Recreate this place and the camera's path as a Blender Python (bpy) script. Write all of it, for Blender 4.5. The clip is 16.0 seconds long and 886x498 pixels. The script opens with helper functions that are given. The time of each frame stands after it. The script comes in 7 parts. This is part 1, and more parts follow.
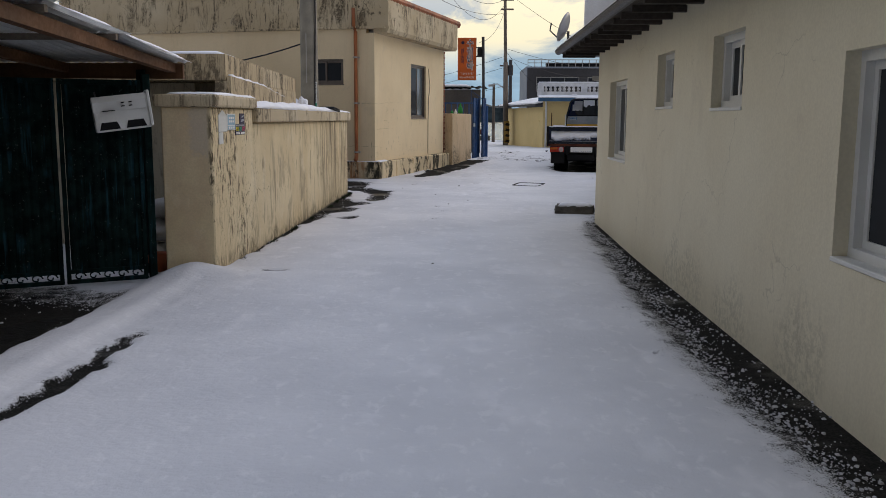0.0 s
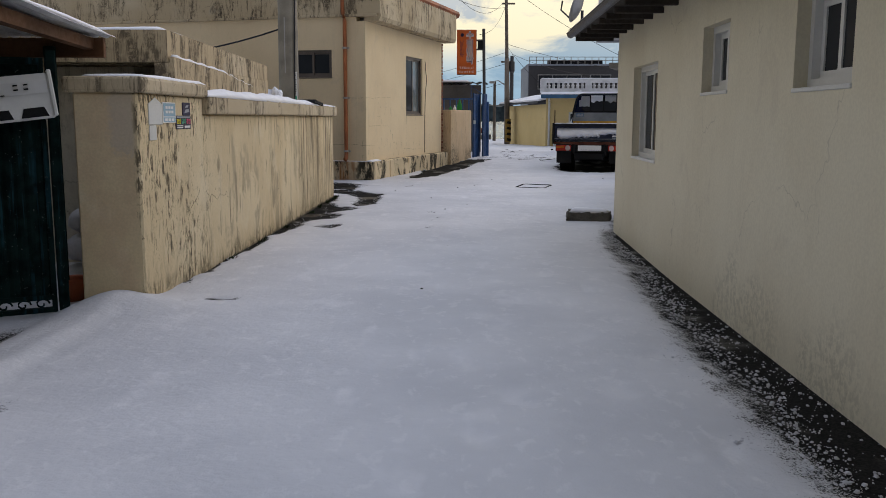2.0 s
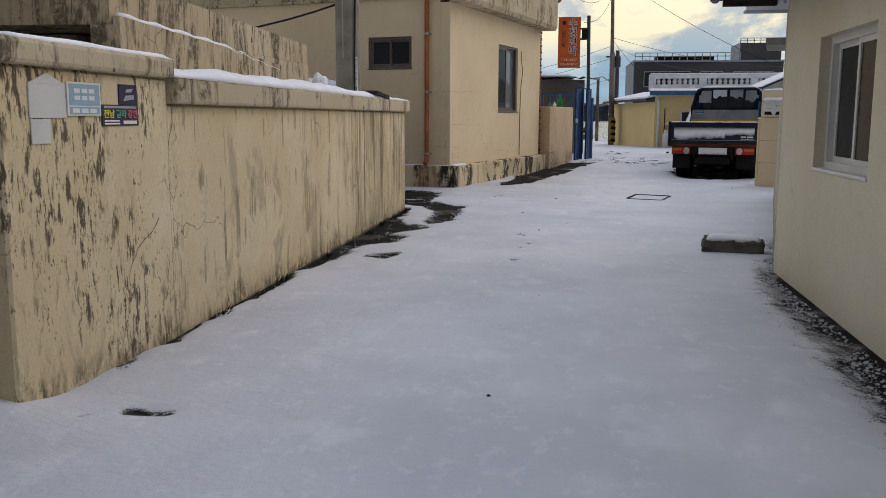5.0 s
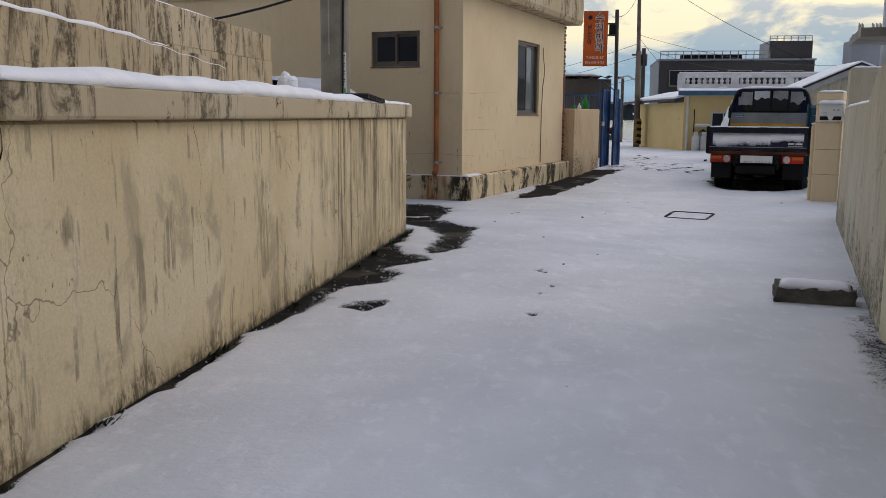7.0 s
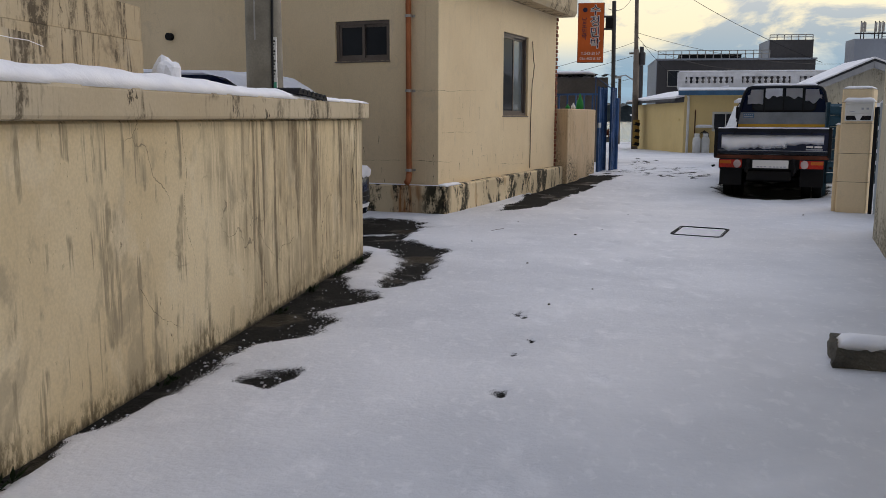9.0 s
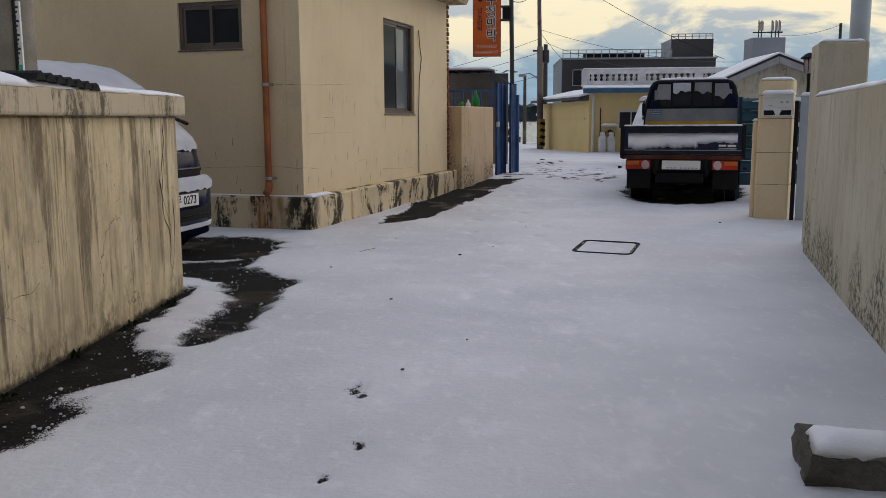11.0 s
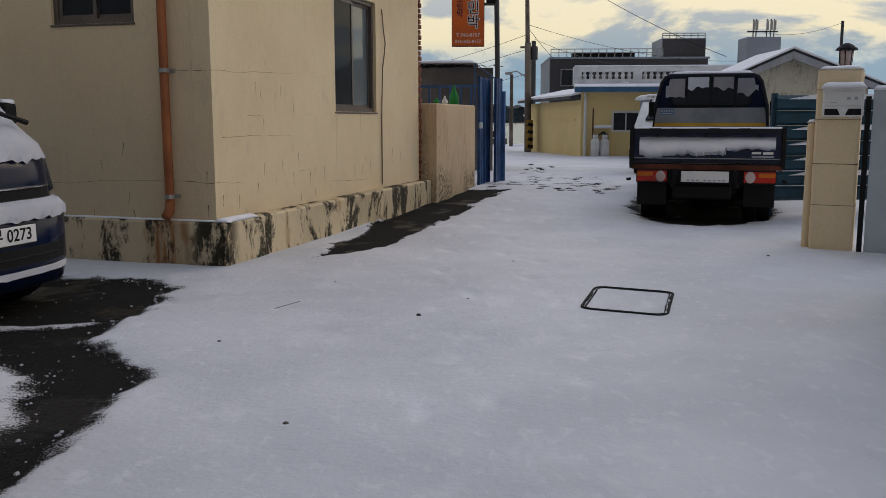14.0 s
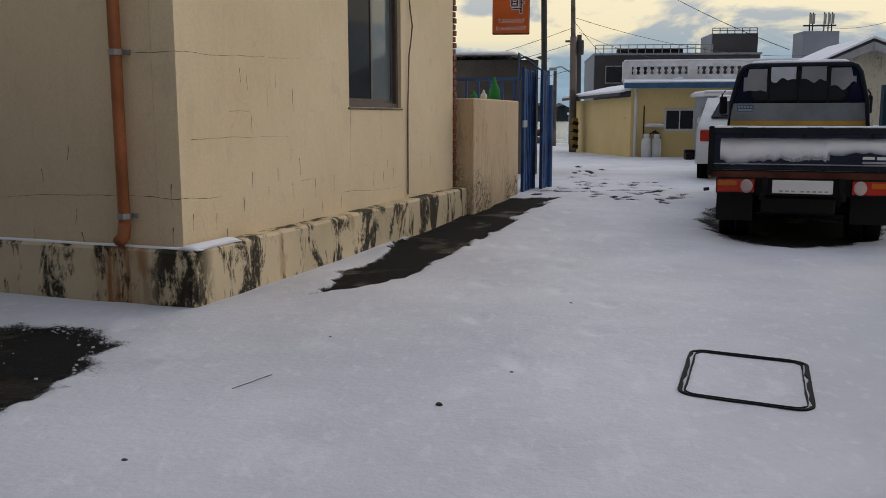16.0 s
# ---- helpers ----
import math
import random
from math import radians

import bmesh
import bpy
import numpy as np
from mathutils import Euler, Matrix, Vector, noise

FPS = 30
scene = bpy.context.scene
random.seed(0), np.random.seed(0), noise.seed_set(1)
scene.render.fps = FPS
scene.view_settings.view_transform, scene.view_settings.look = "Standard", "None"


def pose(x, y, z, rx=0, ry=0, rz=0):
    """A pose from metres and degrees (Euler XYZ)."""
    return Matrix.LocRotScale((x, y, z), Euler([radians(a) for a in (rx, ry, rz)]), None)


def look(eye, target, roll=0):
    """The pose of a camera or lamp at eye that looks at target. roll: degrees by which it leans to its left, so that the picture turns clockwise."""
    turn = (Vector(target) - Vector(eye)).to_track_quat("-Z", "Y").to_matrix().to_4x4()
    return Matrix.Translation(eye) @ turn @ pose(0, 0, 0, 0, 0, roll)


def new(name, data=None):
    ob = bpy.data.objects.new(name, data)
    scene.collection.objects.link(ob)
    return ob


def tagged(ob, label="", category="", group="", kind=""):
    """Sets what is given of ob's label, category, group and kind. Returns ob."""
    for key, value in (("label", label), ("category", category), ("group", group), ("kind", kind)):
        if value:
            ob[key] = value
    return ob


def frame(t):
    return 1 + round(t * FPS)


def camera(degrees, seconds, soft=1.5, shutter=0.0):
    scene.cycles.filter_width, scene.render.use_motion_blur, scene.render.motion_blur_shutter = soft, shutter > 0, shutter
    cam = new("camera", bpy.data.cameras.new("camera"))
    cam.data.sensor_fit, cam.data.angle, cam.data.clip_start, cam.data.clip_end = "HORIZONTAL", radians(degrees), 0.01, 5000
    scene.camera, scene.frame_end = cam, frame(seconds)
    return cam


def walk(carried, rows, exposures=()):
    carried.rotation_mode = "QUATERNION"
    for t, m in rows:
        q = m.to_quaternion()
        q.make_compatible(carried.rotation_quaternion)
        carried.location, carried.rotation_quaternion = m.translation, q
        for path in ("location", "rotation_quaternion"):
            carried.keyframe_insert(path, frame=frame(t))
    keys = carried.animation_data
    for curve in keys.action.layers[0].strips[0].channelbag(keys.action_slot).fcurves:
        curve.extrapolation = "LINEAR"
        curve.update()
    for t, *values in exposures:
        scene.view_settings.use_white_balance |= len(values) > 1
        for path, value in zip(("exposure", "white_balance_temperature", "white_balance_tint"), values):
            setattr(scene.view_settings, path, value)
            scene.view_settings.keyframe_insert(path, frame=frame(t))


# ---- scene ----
cam = camera(53.4, 16.0, soft=0.8)
METRES, EYE, TILT, LEAN, TURN = 13.6, 1.22, -0.45, 0.0, 1.2
ROWS = [
    (0.0, 0.0, 0.0, 0.0, 0.04, -7.99, -0.28),
    (0.5, 0.0022, 0.0256, 0.0015, 0.21, -7.95, -0.19),
    (1.0, 0.0059, 0.0529, 0.0019, 0.18, -7.92, -0.1),
    (1.5, 0.0065, 0.0805, -0.0001, 0.11, -7.98, -0.12),
    (2.0, 0.0048, 0.1126, -0.0042, 0.08, -8.03, -0.16),
    (2.5, 0.0058, 0.1424, -0.0067, 0.85, -7.99, -0.26),
    (3.0, 0.0047, 0.1749, -0.0065, 3.56, -7.99, -0.25),
    (3.5, 0.0091, 0.2059, -0.0073, 4.87, -7.98, -0.23),
    (6.0, 0.0075, 0.3619, -0.0021, 7.25, -8.15, -0.37),
    (6.5, 0.0066, 0.3932, 0.0016, 7.61, -8.17, -0.45),
    (7.0, 0.005, 0.4246, 0.0019, 7.87, -8.19, -0.42),
    (7.5, 0.0066, 0.455, 0.0033, 7.99, -8.17, -0.39),
    (8.0, 0.0069, 0.4865, 0.001, 8.05, -8.16, -0.37),
    (8.5, 0.0074, 0.5188, 0.0012, 7.96, -8.12, -0.29),
    (9.0, 0.0109, 0.5492, 0.0019, 7.68, -8.06, -0.2),
    (9.5, 0.0142, 0.583, 0.001, 6.84, -8.05, -0.02),
    (10.0, 0.0214, 0.6143, 0.0003, 4.91, -8.01, 0.09),
    (12.5, 0.0393, 0.7689, -0.0001, 0.43, -7.97, 0.28),
    (13.0, 0.0419, 0.7976, -0.0002, 0.36, -7.93, 0.16),
    (13.5, 0.0419, 0.8308, 0.0001, 0.62, -7.9, 0.08),
    (14.0, 0.0413, 0.8626, 0.0002, 1.08, -7.93, 0.04),
    (14.5, 0.0394, 0.8958, -0.0011, 2.01, -7.99, -0.1),
    (15.0, 0.0386, 0.9287, -0.0007, 2.51, -8.01, -0.09),
    (15.5, 0.0401, 0.9603, 0.0001, 3.03, -8.0, -0.08),
    (16.0, 0.0409, 0.9953, 0.0003, 3.7, -8.02, 0.03),
]
walk(cam, [(t, pose(0, 0, EYE, TILT, LEAN, TURN) @ pose(METRES * x, METRES * y, METRES * z, 90 + pitch, roll, yaw)) for t, x, y, z, yaw, pitch, roll in ROWS], ((0.0, 0.0, 6760, 13), (9.0, -0.02, 6820, 13), (13.0, -0.28, 6800, 13), (16.0, -0.22, 6900, 13)))

# ---- light and sky ----
SUN_AZ, SUN_EL = radians(40), radians(30)
world = bpy.data.worlds.new("dusk_sky")
scene.world = world
world.use_nodes = True
wn, wl = world.node_tree.nodes, world.node_tree.links
wn.clear()


def wnode(kind, **kw):
    n = wn.new(kind)
    for k, v in kw.items():
        n.inputs[k].default_value = v
    return n


def build_world():
    out = wnode("ShaderNodeOutputWorld")
    bg = wnode("ShaderNodeBackground", Strength=1.07)
    tc = wn.new("ShaderNodeTexCoord")
    sep = wn.new("ShaderNodeSeparateXYZ")
    wl.new(tc.outputs["Generated"], sep.inputs[0])
    sky = wn.new("ShaderNodeTexSky")
    sky.sky_type, sky.sun_disc = "NISHITA", False
    sky.sun_elevation, sky.sun_rotation = SUN_EL, SUN_AZ
    # clouds: noise flattened along the horizon
    mp = wn.new("ShaderNodeMapping")
    mp.inputs["Scale"].default_value = (6.5, 6.5, 17.0)
    mp.inputs["Location"].default_value = (0.35, 0.2, 0.6)
    wl.new(tc.outputs["Generated"], mp.inputs[0])
    nz = wnode("ShaderNodeTexNoise", Scale=1.0, Detail=8.0, Roughness=0.60, Distortion=0.5)
    wl.new(mp.outputs[0], nz.inputs["Vector"])
    cl = wn.new("ShaderNodeValToRGB")
    cl.color_ramp.elements[0].position, cl.color_ramp.elements[1].position = 0.45, 0.55
    # cloud banks gather low over the sea and thin out above
    bank = wn.new("ShaderNodeMapRange")
    for k, v in ((1, 0.05), (2, 0.15), (3, 0.025), (4, -0.05)):
        bank.inputs[k].default_value = v
    wl.new(sep.outputs[2], bank.inputs[0])
    thick = wn.new("ShaderNodeMath")
    wl.new(nz.outputs["Fac"], thick.inputs[0])
    wl.new(bank.outputs[0], thick.inputs[1])
    wl.new(thick.outputs[0], cl.inputs[0])
    # clear gaps: warm above, blue low over the sea
    ramp = wn.new("ShaderNodeValToRGB")
    els = ramp.color_ramp.elements
    els[0].position, els[0].color = 0.0, (0.20, 0.34, 0.48, 1)
    els[1].position, els[1].color = 1.0, (0.60, 0.74, 1.02, 1)
    for p, c in ((0.035, (0.23, 0.39, 0.53, 1)), (0.060, (0.46, 0.55, 0.58, 1)), (0.085, (0.82, 0.76, 0.54, 1)), (0.14, (0.88, 0.82, 0.60, 1)), (0.25, (1.05, 0.98, 0.82, 1)), (0.50, (0.84, 0.90, 1.02, 1))):
        e = els.new(p)
        e.color = c
    wl.new(sep.outputs[2], ramp.inputs[0])
    shade = wn.new("ShaderNodeValToRGB")
    els = shade.color_ramp.elements
    els[0].position, els[0].color = 0.0, (0.20, 0.31, 0.43, 1)
    els[1].position, els[1].color = 1.0, (0.60, 0.74, 1.02, 1)
    for p, c in ((0.05, (0.20, 0.34, 0.47, 1)), (0.09, (0.33, 0.41, 0.47, 1)), (0.14, (0.50, 0.53, 0.54, 1)), (0.22, (0.66, 0.67, 0.68, 1)), (0.45, (0.74, 0.83, 0.98, 1))):
        e = els.new(p)
        e.color = c
    wl.new(sep.outputs[2], shade.inputs[0])
    mix = wn.new("ShaderNodeMix")
    mix.data_type = "RGBA"
    wl.new(cl.outputs[0], mix.inputs[0])
    wl.new(ramp.outputs[0], mix.inputs[6])
    wl.new(shade.outputs[0], mix.inputs[7])
    add = wn.new("ShaderNodeMix")
    add.data_type, add.blend_type = "RGBA", "ADD"
    add.inputs[0].default_value = 0.004
    wl.new(mix.outputs[2], add.inputs[6])
    wl.new(sky.outputs[0], add.inputs[7])
    # brighter towards the low sun behind the clouds, dimmer on the far side
    dot = wn.new("ShaderNodeVectorMath")
    dot.operation = "DOT_PRODUCT"
    dot.inputs[1].default_value = (math.sin(SUN_AZ * 0.6), math.cos(SUN_AZ * 0.6), 0.0)
    wl.new(tc.outputs["Generated"], dot.inputs[0])
    side = wn.new("ShaderNodeMapRange")
    side.interpolation_type = "SMOOTHSTEP"
    for k, v in ((1, -0.7), (2, 0.6), (3, 0.30), (4, 1.10)):
        side.inputs[k].default_value = v
    wl.new(dot.outputs["Value"], side.inputs[0])
    mul = wn.new("ShaderNodeVectorMath")
    mul.operation = "SCALE"
    wl.new(add.outputs[2], mul.inputs[0])
    wl.new(side.outputs[0], mul.inputs["Scale"])
    wl.new(mul.outputs[0], bg.inputs[0])
    wl.new(bg.outputs[0], out.inputs[0])


build_world()
sun = new("sun", bpy.data.lights.new("sun", "SUN"))
sun.data.energy, sun.data.angle, sun.data.color = 0.44, radians(25), (1.0, 0.80, 0.56)
sun.matrix_world = look((0, 0, 30), (-30 * math.sin(SUN_AZ), -30 * math.cos(SUN_AZ), 30 - 30 * math.tan(SUN_EL)))


# ---- mesh helpers ----
def basis(ob):
    m = ob.matrix_basis.copy()
    while ob.parent:
        ob = ob.parent
        m = ob.matrix_basis @ m
    return m


def thing(name, place, label, category, group="", kind="", turn=0.0):
    ob = new(name)
    ob.empty_display_size = 0.1
    ob.matrix_basis = pose(*place, 0, 0, turn)
    return tagged(ob, label, category, group, kind)


def part(name, bm, material, parent=None, label="", local=False, smooth=False, kind=""):
    """Link bm as one mesh under parent; bm is in world space unless local."""
    if parent is not None and not local:
        bm.transform(basis(parent).inverted())
    bmesh.ops.recalc_face_normals(bm, faces=bm.faces)
    me = bpy.data.meshes.new(name)
    bm.to_mesh(me)
    bm.free()
    if smooth:
        me.polygons.foreach_set("use_smooth", [True] * len(me.polygons))
    me.materials.append(material)
    ob = new(name, me)
    ob.parent = parent
    return tagged(ob, label, kind=kind)


def box(x0, x1, y0, y1, z0, z1, bevel=0.0, bm=None, seg=1):
    b = bmesh.new() if bm is None else bm
    m = Matrix.Translation(((x0 + x1) / 2, (y0 + y1) / 2, (z0 + z1) / 2)) @ Matrix.Diagonal((abs(x1 - x0), abs(y1 - y0), abs(z1 - z0), 1))
    made = bmesh.ops.create_cube(b, size=1.0, matrix=m)
    if bevel:
        edges = list({e for v in made["verts"] for e in v.link_edges})
        bmesh.ops.bevel(b, geom=edges, offset=bevel, segments=seg, affect="EDGES", profile=0.5)
    return b


def prism(points, depth_vec, bm=None, bevel=0.0):
    """A polygon of 3D points, swept along depth_vec."""
    b = bmesh.new() if bm is None else bm
    d = Vector(depth_vec)
    low = [b.verts.new(p) for p in points]
    high = [b.verts.new(Vector(p) + d) for p in points]
    n = len(points)
    faces = [b.faces.new(low), b.faces.new(high[::-1])]
    for i in range(n):
        faces.append(b.faces.new((low[i], high[i], high[(i + 1) % n], low[(i + 1) % n])))
    if bevel:
        bmesh.ops.recalc_face_normals(b, faces=faces)
        bmesh.ops.bevel(b, geom=list({e for f in faces for e in f.edges}), offset=bevel, segments=2, affect="EDGES", profile=0.5)
    return b


def tube(points, radius, sides=8, bm=None, taper=None):
    b = bmesh.new() if bm is None else bm
    pts = [Vector(p) for p in points]
    rings = []
    for i, p in enumerate(pts):
        d = (pts[min(i + 1, len(pts) - 1)] - pts[max(i - 1, 0)]).normalized()
        a = d.orthogonal().normalized() if abs(d.z) > 0.99 else d.cross(Vector((0, 0, 1))).normalized()
        c = d.cross(a)
        r = radius if taper is None else radius + (taper - radius) * i / (len(pts) - 1)
        rings.append([b.verts.new(p + r * (math.cos(2 * math.pi * k / sides) * a + math.sin(2 * math.pi * k / sides) * c)) for k in range(sides)])
    for r0, r1 in zip(rings, rings[1:]):
        for k in range(sides):
            b.faces.new((r0[k], r0[(k + 1) % sides], r1[(k + 1) % sides], r1[k]))
    b.faces.new(rings[0][::-1]), b.faces.new(rings[-1])
    return b


def lathe(profile, centre=(0, 0, 0), sides=16, bm=None, axis="z"):
    b = bmesh.new() if bm is None else bm
    rings = []
    for r, h in profile:
        ring = []
        for k in range(sides):
            a = 2 * math.pi * k / sides
            p = {"z": (r * math.cos(a), r * math.sin(a), h), "y": (r * math.cos(a), h, r * math.sin(a)), "x": (h, r * math.cos(a), r * math.sin(a))}[axis]
            ring.append(b.verts.new(Vector(p) + Vector(centre)))
        rings.append(ring)
    for r0, r1 in zip(rings, rings[1:]):
        for k in range(sides):
            b.faces.new((r0[k], r0[(k + 1) % sides], r1[(k + 1) % sides], r1[k]))
    b.faces.new(rings[0][::-1]), b.faces.new(rings[-1])
    return b


def rounded(w, h, r, n=4):
    """Outline of a rounded rectangle about the origin."""
    out = []
    for cx, cy, a0 in ((w / 2 - r, h / 2 - r, 0), (-w / 2 + r, h / 2 - r, 90), (-w / 2 + r, -h / 2 + r, 180), (w / 2 - r, -h / 2 + r, 270)):
        for i in range(n + 1):
            a = radians(a0 + 90 * i / n)
            out.append((cx + r * math.cos(a), cy + r * math.sin(a)))
    return out


def snow_pad(x0, x1, y0, y1, z, thick=0.05, seed=0, step=0.06, frame_m=None):
    """A soft, uneven layer of snow with rounded edges; in the frame frame_m if given."""
    b = bmesh.new()
    nx, ny = max(3, int((x1 - x0) / step)), max(3, int((y1 - y0) / step))
    grid, low = [], []
    for j in range(ny + 1):
        row = []
        for i in range(nx + 1):
            fx, fy = i / nx, j / ny
            x, y = x0 + fx * (x1 - x0), y0 + fy * (y1 - y0)
            edge = min(fx * (x1 - x0), (1 - fx) * (x1 - x0), fy * (y1 - y0), (1 - fy) * (y1 - y0))
            rise = min(1.0, edge / (thick * 1.6 + 0.01)) ** 0.5 if edge > 0 else 0.0
            n = noise.noise((x * 2.3 + seed, y * 2.3, seed)) * 0.25 + noise.noise((x * 9 + seed, y * 9, seed)) * 0.07
            wob = 0.012 * noise.noise((x * 6, y * 6, seed + 5))
            row.append(b.verts.new((x + wob, y + wob, z + thick * rise * (1 + n) - (0.0 if edge > 0 else 0.002))))
        grid.append(row)
    for j in range(ny):
        for i in range(nx):
            b.faces.new((grid[j][i], grid[j][i + 1], grid[j + 1][i + 1], grid[j + 1][i]))
    rim = [grid[0][i] for i in range(nx + 1)] + [grid[j][nx] for j in range(1, ny + 1)] + [grid[ny][i] for i in range(nx - 1, -1, -1)] + [grid[j][0] for j in range(ny - 1, 0, -1)]
    b.faces.new(rim[::-1])
    if frame_m is not None:
        b.transform(frame_m)
    return b


# ---- materials ----
class Nodes:
    """Short hand for building one node material."""

    def __init__(self, name, rough=0.8, metal=0.0, spec=0.3):
        self.mat = bpy.data.materials.new(name)
        self.mat.use_nodes = True
        self.t = self.mat.node_tree
        self.p = self.t.nodes["Principled BSDF"]
        self.p.inputs["Roughness"].default_value = rough
        self.p.inputs["Metallic"].default_value = metal
        self.p.inputs["Specular IOR Level"].default_value = spec
        self.co = self.t.nodes.new("ShaderNodeNewGeometry").outputs["Position"]
        self.bumps = None

    def use_object_space(self):
        self.co = self.t.nodes.new("ShaderNodeTexCoord").outputs["Object"]

    def put(self, value, socket):
        if isinstance(value, bpy.types.NodeSocket):
            self.t.links.new(value, socket)
        else:
            socket.default_value = value

    def noise(self, scale=5.0, detail=4.0, rough=0.55, stretch=(1, 1, 1), dist=0.0, shift=(0, 0, 0)):
        m = self.t.nodes.new("ShaderNodeMapping")
        m.inputs["Scale"].default_value = stretch
        m.inputs["Location"].default_value = shift
        self.t.links.new(self.co, m.inputs[0])
        n = self.t.nodes.new("ShaderNodeTexNoise")
        n.inputs["Scale"].default_value, n.inputs["Detail"].default_value = scale, detail
        n.inputs["Roughness"].default_value, n.inputs["Distortion"].default_value = rough, dist
        self.t.links.new(m.outputs[0], n.inputs["Vector"])
        return n.outputs["Fac"]

    def cracks(self, scale, width, warp=0.25, stretch=(1, 1, 1)):
        m = self.t.nodes.new("ShaderNodeMapping")
        m.inputs["Scale"].default_value = stretch
        self.t.links.new(self.co, m.inputs[0])
        n = self.t.nodes.new("ShaderNodeTexNoise")
        n.inputs["Scale"].default_value = 3.0
        n.inputs["Detail"].default_value = 4.0
        self.t.links.new(m.outputs[0], n.inputs["Vector"])
        sc = self.t.nodes.new("ShaderNodeVectorMath")
        sc.operation = "SCALE"
        sc.inputs["Scale"].default_value = warp
        self.t.links.new(n.outputs["Color"], sc.inputs[0])
        ad = self.t.nodes.new("ShaderNodeVectorMath")
        self.t.links.new(m.outputs[0], ad.inputs[0])
        self.t.links.new(sc.outputs[0], ad.inputs[1])
        v = self.t.nodes.new("ShaderNodeTexVoronoi")
        v.feature = "DISTANCE_TO_EDGE"
        v.inputs["Scale"].default_value = scale
        self.t.links.new(ad.outputs[0], v.inputs["Vector"])
        return self.remap(v.outputs["Distance"], 0.0, width, 1.0, 0.0)

    def remap(self, v, a, b, c=0.0, d=1.0):
        n = self.t.nodes.new("ShaderNodeMapRange")
        n.interpolation_type = "SMOOTHSTEP"
        self.put(v, n.inputs[0])
        for i, x in enumerate((a, b, c, d)):
            n.inputs[i + 1].default_value = x
        return n.outputs[0]

    def math(self, op, a, b=0.0):
        n = self.t.nodes.new("ShaderNodeMath")
        n.operation = op
        self.put(a, n.inputs[0]), self.put(b, n.inputs[1])
        return n.outputs[0]

    def mix(self, fac, a, b, blend="MIX"):
        n = self.t.nodes.new("ShaderNodeMix")
        n.data_type, n.blend_type = "RGBA", blend
        self.put(fac, n.inputs[0])
        for v, s in ((a, n.inputs[6]), (b, n.inputs[7])):
            self.put((*v, 1) if isinstance(v, tuple) else (v, v, v, 1) if isinstance(v, float) else v, s)
        return n.outputs[2]

    def attr(self, name):
        n = self.t.nodes.new("ShaderNodeAttribute")
        n.attribute_name = name
        return n.outputs["Fac"]

    def height(self):
        s = self.t.nodes.new("ShaderNodeSeparateXYZ")
        self.t.links.new(self.co, s.inputs[0])
        return s.outputs[2]

    def along(self, axis=1):
        s = self.t.nodes.new("ShaderNodeSeparateXYZ")
        self.t.links.new(self.co, s.inputs[0])
        return s.outputs[axis]

    def times(self, *values):
        out = values[0]
        for v in values[1:]:
            out = self.math("MULTIPLY", out, v)
        return out

    def bump(self, h, strength=0.3, dist=0.01):
        n = self.t.nodes.new("ShaderNodeBump")
        n.inputs["Strength"].default_value, n.inputs["Distance"].default_value = strength, dist
        self.t.links.new(h, n.inputs["Height"])
        if self.bumps is not None:
            self.t.links.new(self.bumps, n.inputs["Normal"])
        self.bumps = n.outputs[0]
        return self

    def done(self, colour, rough=None):
        self.put((*colour, 1) if isinstance(colour, tuple) else colour, self.p.inputs["Base Color"])
        if rough is not None:
            self.put(rough, self.p.inputs["Roughness"])
        if self.bumps is not None:
            self.t.links.new(self.bumps, self.p.inputs["Normal"])
        return self.mat


def simple(name, colour, rough=0.6, metal=0.0, wear=0.12, scale=14.0, bump=0.12):
    """A plain coat with faint mottling at two scales and a fine grain."""
    n = Nodes(name, rough, metal)
    big = n.remap(n.noise(scale * 0.2, 3), 0.3, 0.7)
    fine = n.remap(n.noise(scale * 5, 3), 0.3, 0.7)
    dark = tuple(c * (1 - wear * 1.6) for c in colour)
    light = tuple(min(1, c * (1 + wear)) for c in colour)
    c = n.mix(big, dark, light)
    c = n.mix(n.math("MULTIPLY", fine, 0.35), c, dark)
    n.bump(n.noise(scale * 8, 2), bump, 0.003)
    return n.done(c, n.remap(fine, 0, 1, max(0.03, rough - 0.06), min(1, rough + 0.08)))


